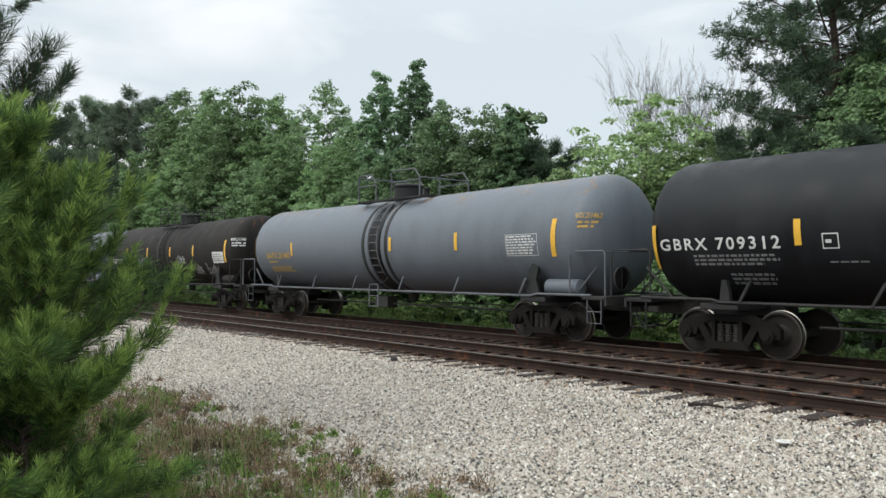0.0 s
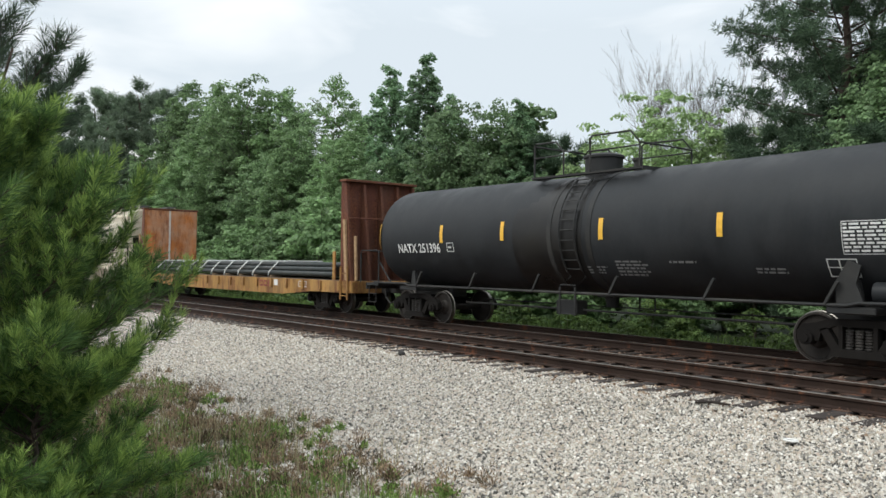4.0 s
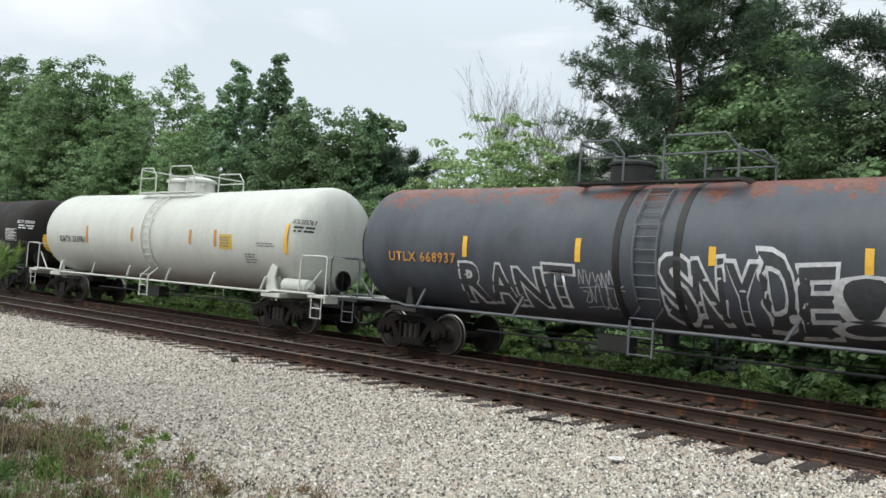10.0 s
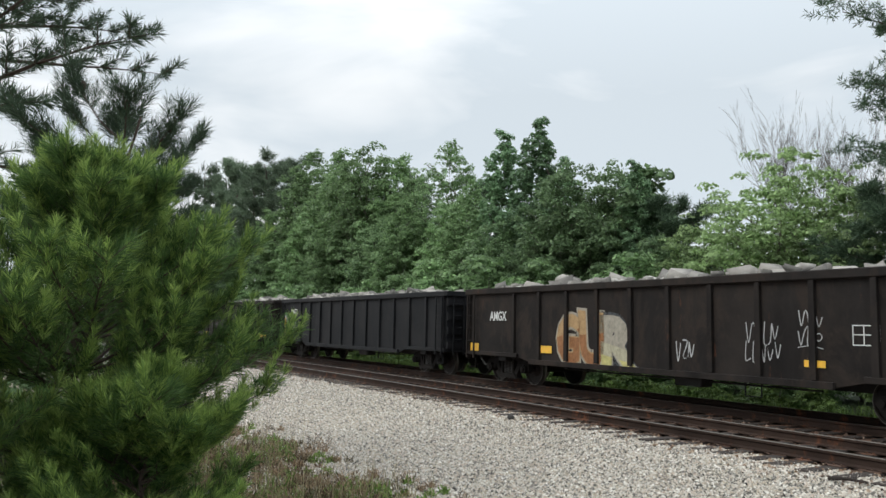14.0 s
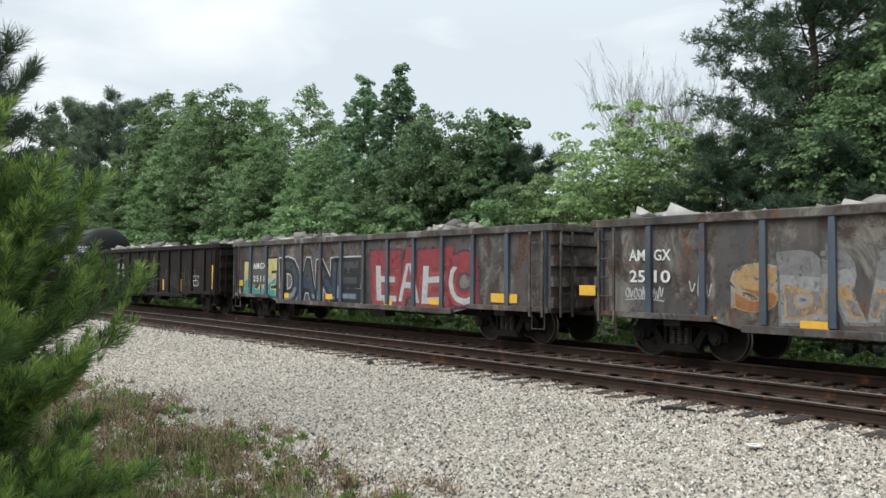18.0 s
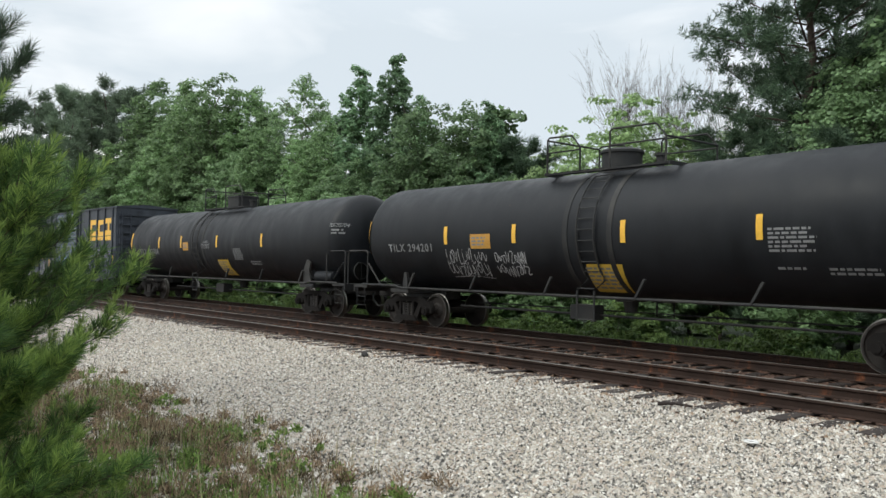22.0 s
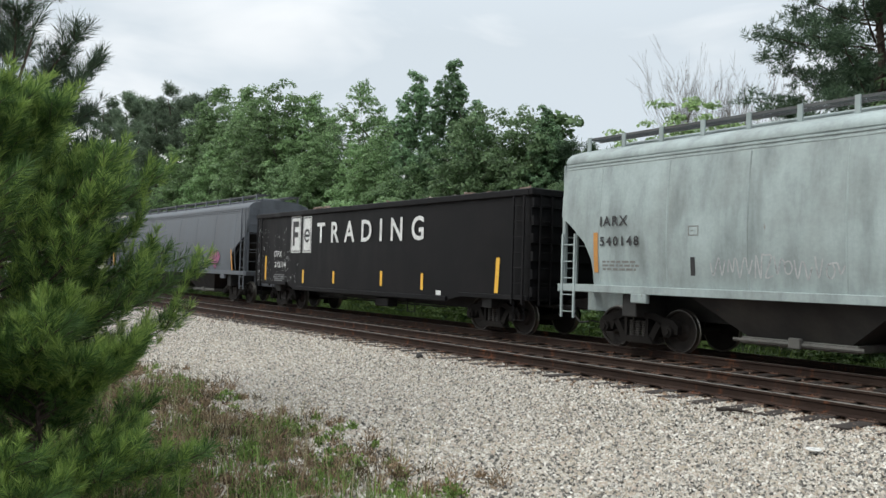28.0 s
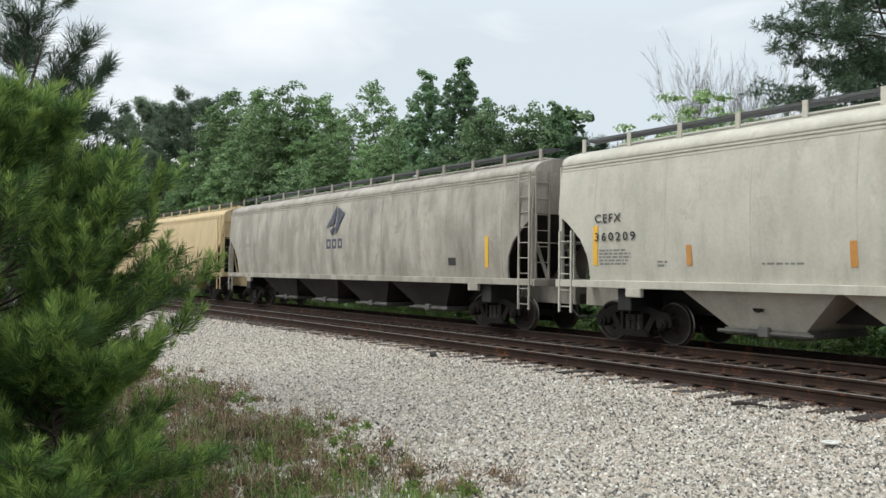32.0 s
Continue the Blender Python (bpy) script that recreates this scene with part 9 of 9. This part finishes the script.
bushlets("dry_weeds", "brown dead weeds matted beside the gravel", DRY, 900, 0.15, 95, 0.075, 0.012, 51, (-18, -5.2, 1.0, 5.3), patchy)
bushlets("green_weeds", "small green weeds among the dead stalks", LEAF_BRUSH, 420, 0.11, 80, 0.055, 0.024, 52, (-17, -4.9, 1.2, 5.2), patchy)
blades("straw_grass", "thin straw-coloured grass stems", STRAW, clumps(120, 9, -15, -5, 1.5, 5.0, 0.12, 53, patchy), 0.55, 0.006, 54, 0.6)
blades("green_grass", "tufts of fresh green grass at the gravel's edge", GRASS, np.concatenate([clumps(60, 55, -16, -5.4, 1.6, 4.5, 0.10, 55, patchy), clumps(36, 70, -6.4, -3.4, 2.7, 4.1, 0.13, 56)]), 0.24, 0.010, 57, 0.9)
blades("verge_grass", "rank green grass and weeds behind the main track", VERGE_SHADED, clumps(900, 26, -75, 4, 16.6, 20.5, 0.22, 58, lambda c: c[:, 1] + KAPPA * c[:, 0] ** 2 / 2 > 17.2), 0.55, 0.03, 59, 0.7)

def dead_branch(x, y, seed, s):
    r = np.random.RandomState(seed)
    e = thing("dead_branch", "bleached dead branch lying in the weeds", "branch")
    g = Geo()
    for i in range(7):
        pts = limb((r.normal() * 0.15, r.normal() * 0.15, 0.02), (r.normal(), r.normal(), 0.9), r.uniform(0.3, 0.7), -0.8, 5, r, 0.25)
        g.tube([tuple(p) for p in pts], 0.012, 5, 0.004)
    tagged(part("twig_bundle", g, flat("bleached_wood", (0.42, 0.38, 0.32), 0.8), e, fix=False), kind="stuff")
    return stand(e, x, y, s)


bushlets("dark_weeds", "dark matted stems low among the weeds", DARKWEED, 500, 0.13, 60, 0.09, 0.009, 60, (-17, -5.0, 1.0, 5.1), patchy)
blades("weed_stalks", "tall bleached weed stalks standing singly", STRAW, clumps(46, 2, -12, -4.8, 1.8, 4.6, 0.05, 61, patchy), 0.75, 0.009, 62, 0.35)
dead_branch(-6.1, 2.45, 71, 0.9)
dead_branch(-5.85, 2.7, 72, 0.7)


def motions():
    """The train rolls by along the curve, each wheelset turning under its car."""
    for ob, back in TRAIN:
        rows = []
        for t in range(33):
            x = travel(t) + SLACK.get(t, 0.0) - back
            y, a = trk(x)
            rows.append((t, pose(x, y, 0, 0, 0, math.degrees(a))))
        walk(ob, rows)
    mid = {ob.name: back for ob, back in TRAIN}
    for wheels, car, off in WHEELSETS:
        # the stretch of time in which this car is in sight
        ts = [i * 0.03 for i in range(1067) if -52 < travel(i * 0.03) - mid[car.name] < 18]
        if len(ts) < 2:
            continue
        turn = [math.degrees((travel(t) - travel(ts[0])) / 0.457) for t in ts]
        rows = [(t, pose(off, 0, 0.457, 0, a % 360, 0)) for t, a in zip(ts, turn)]
        if ts[0] > 0:
            rows.insert(0, (0, rows[0][1]))
        if ts[-1] < 32:
            rows.append((32, rows[-1][1]))
        walk(wheels, rows)


motions()
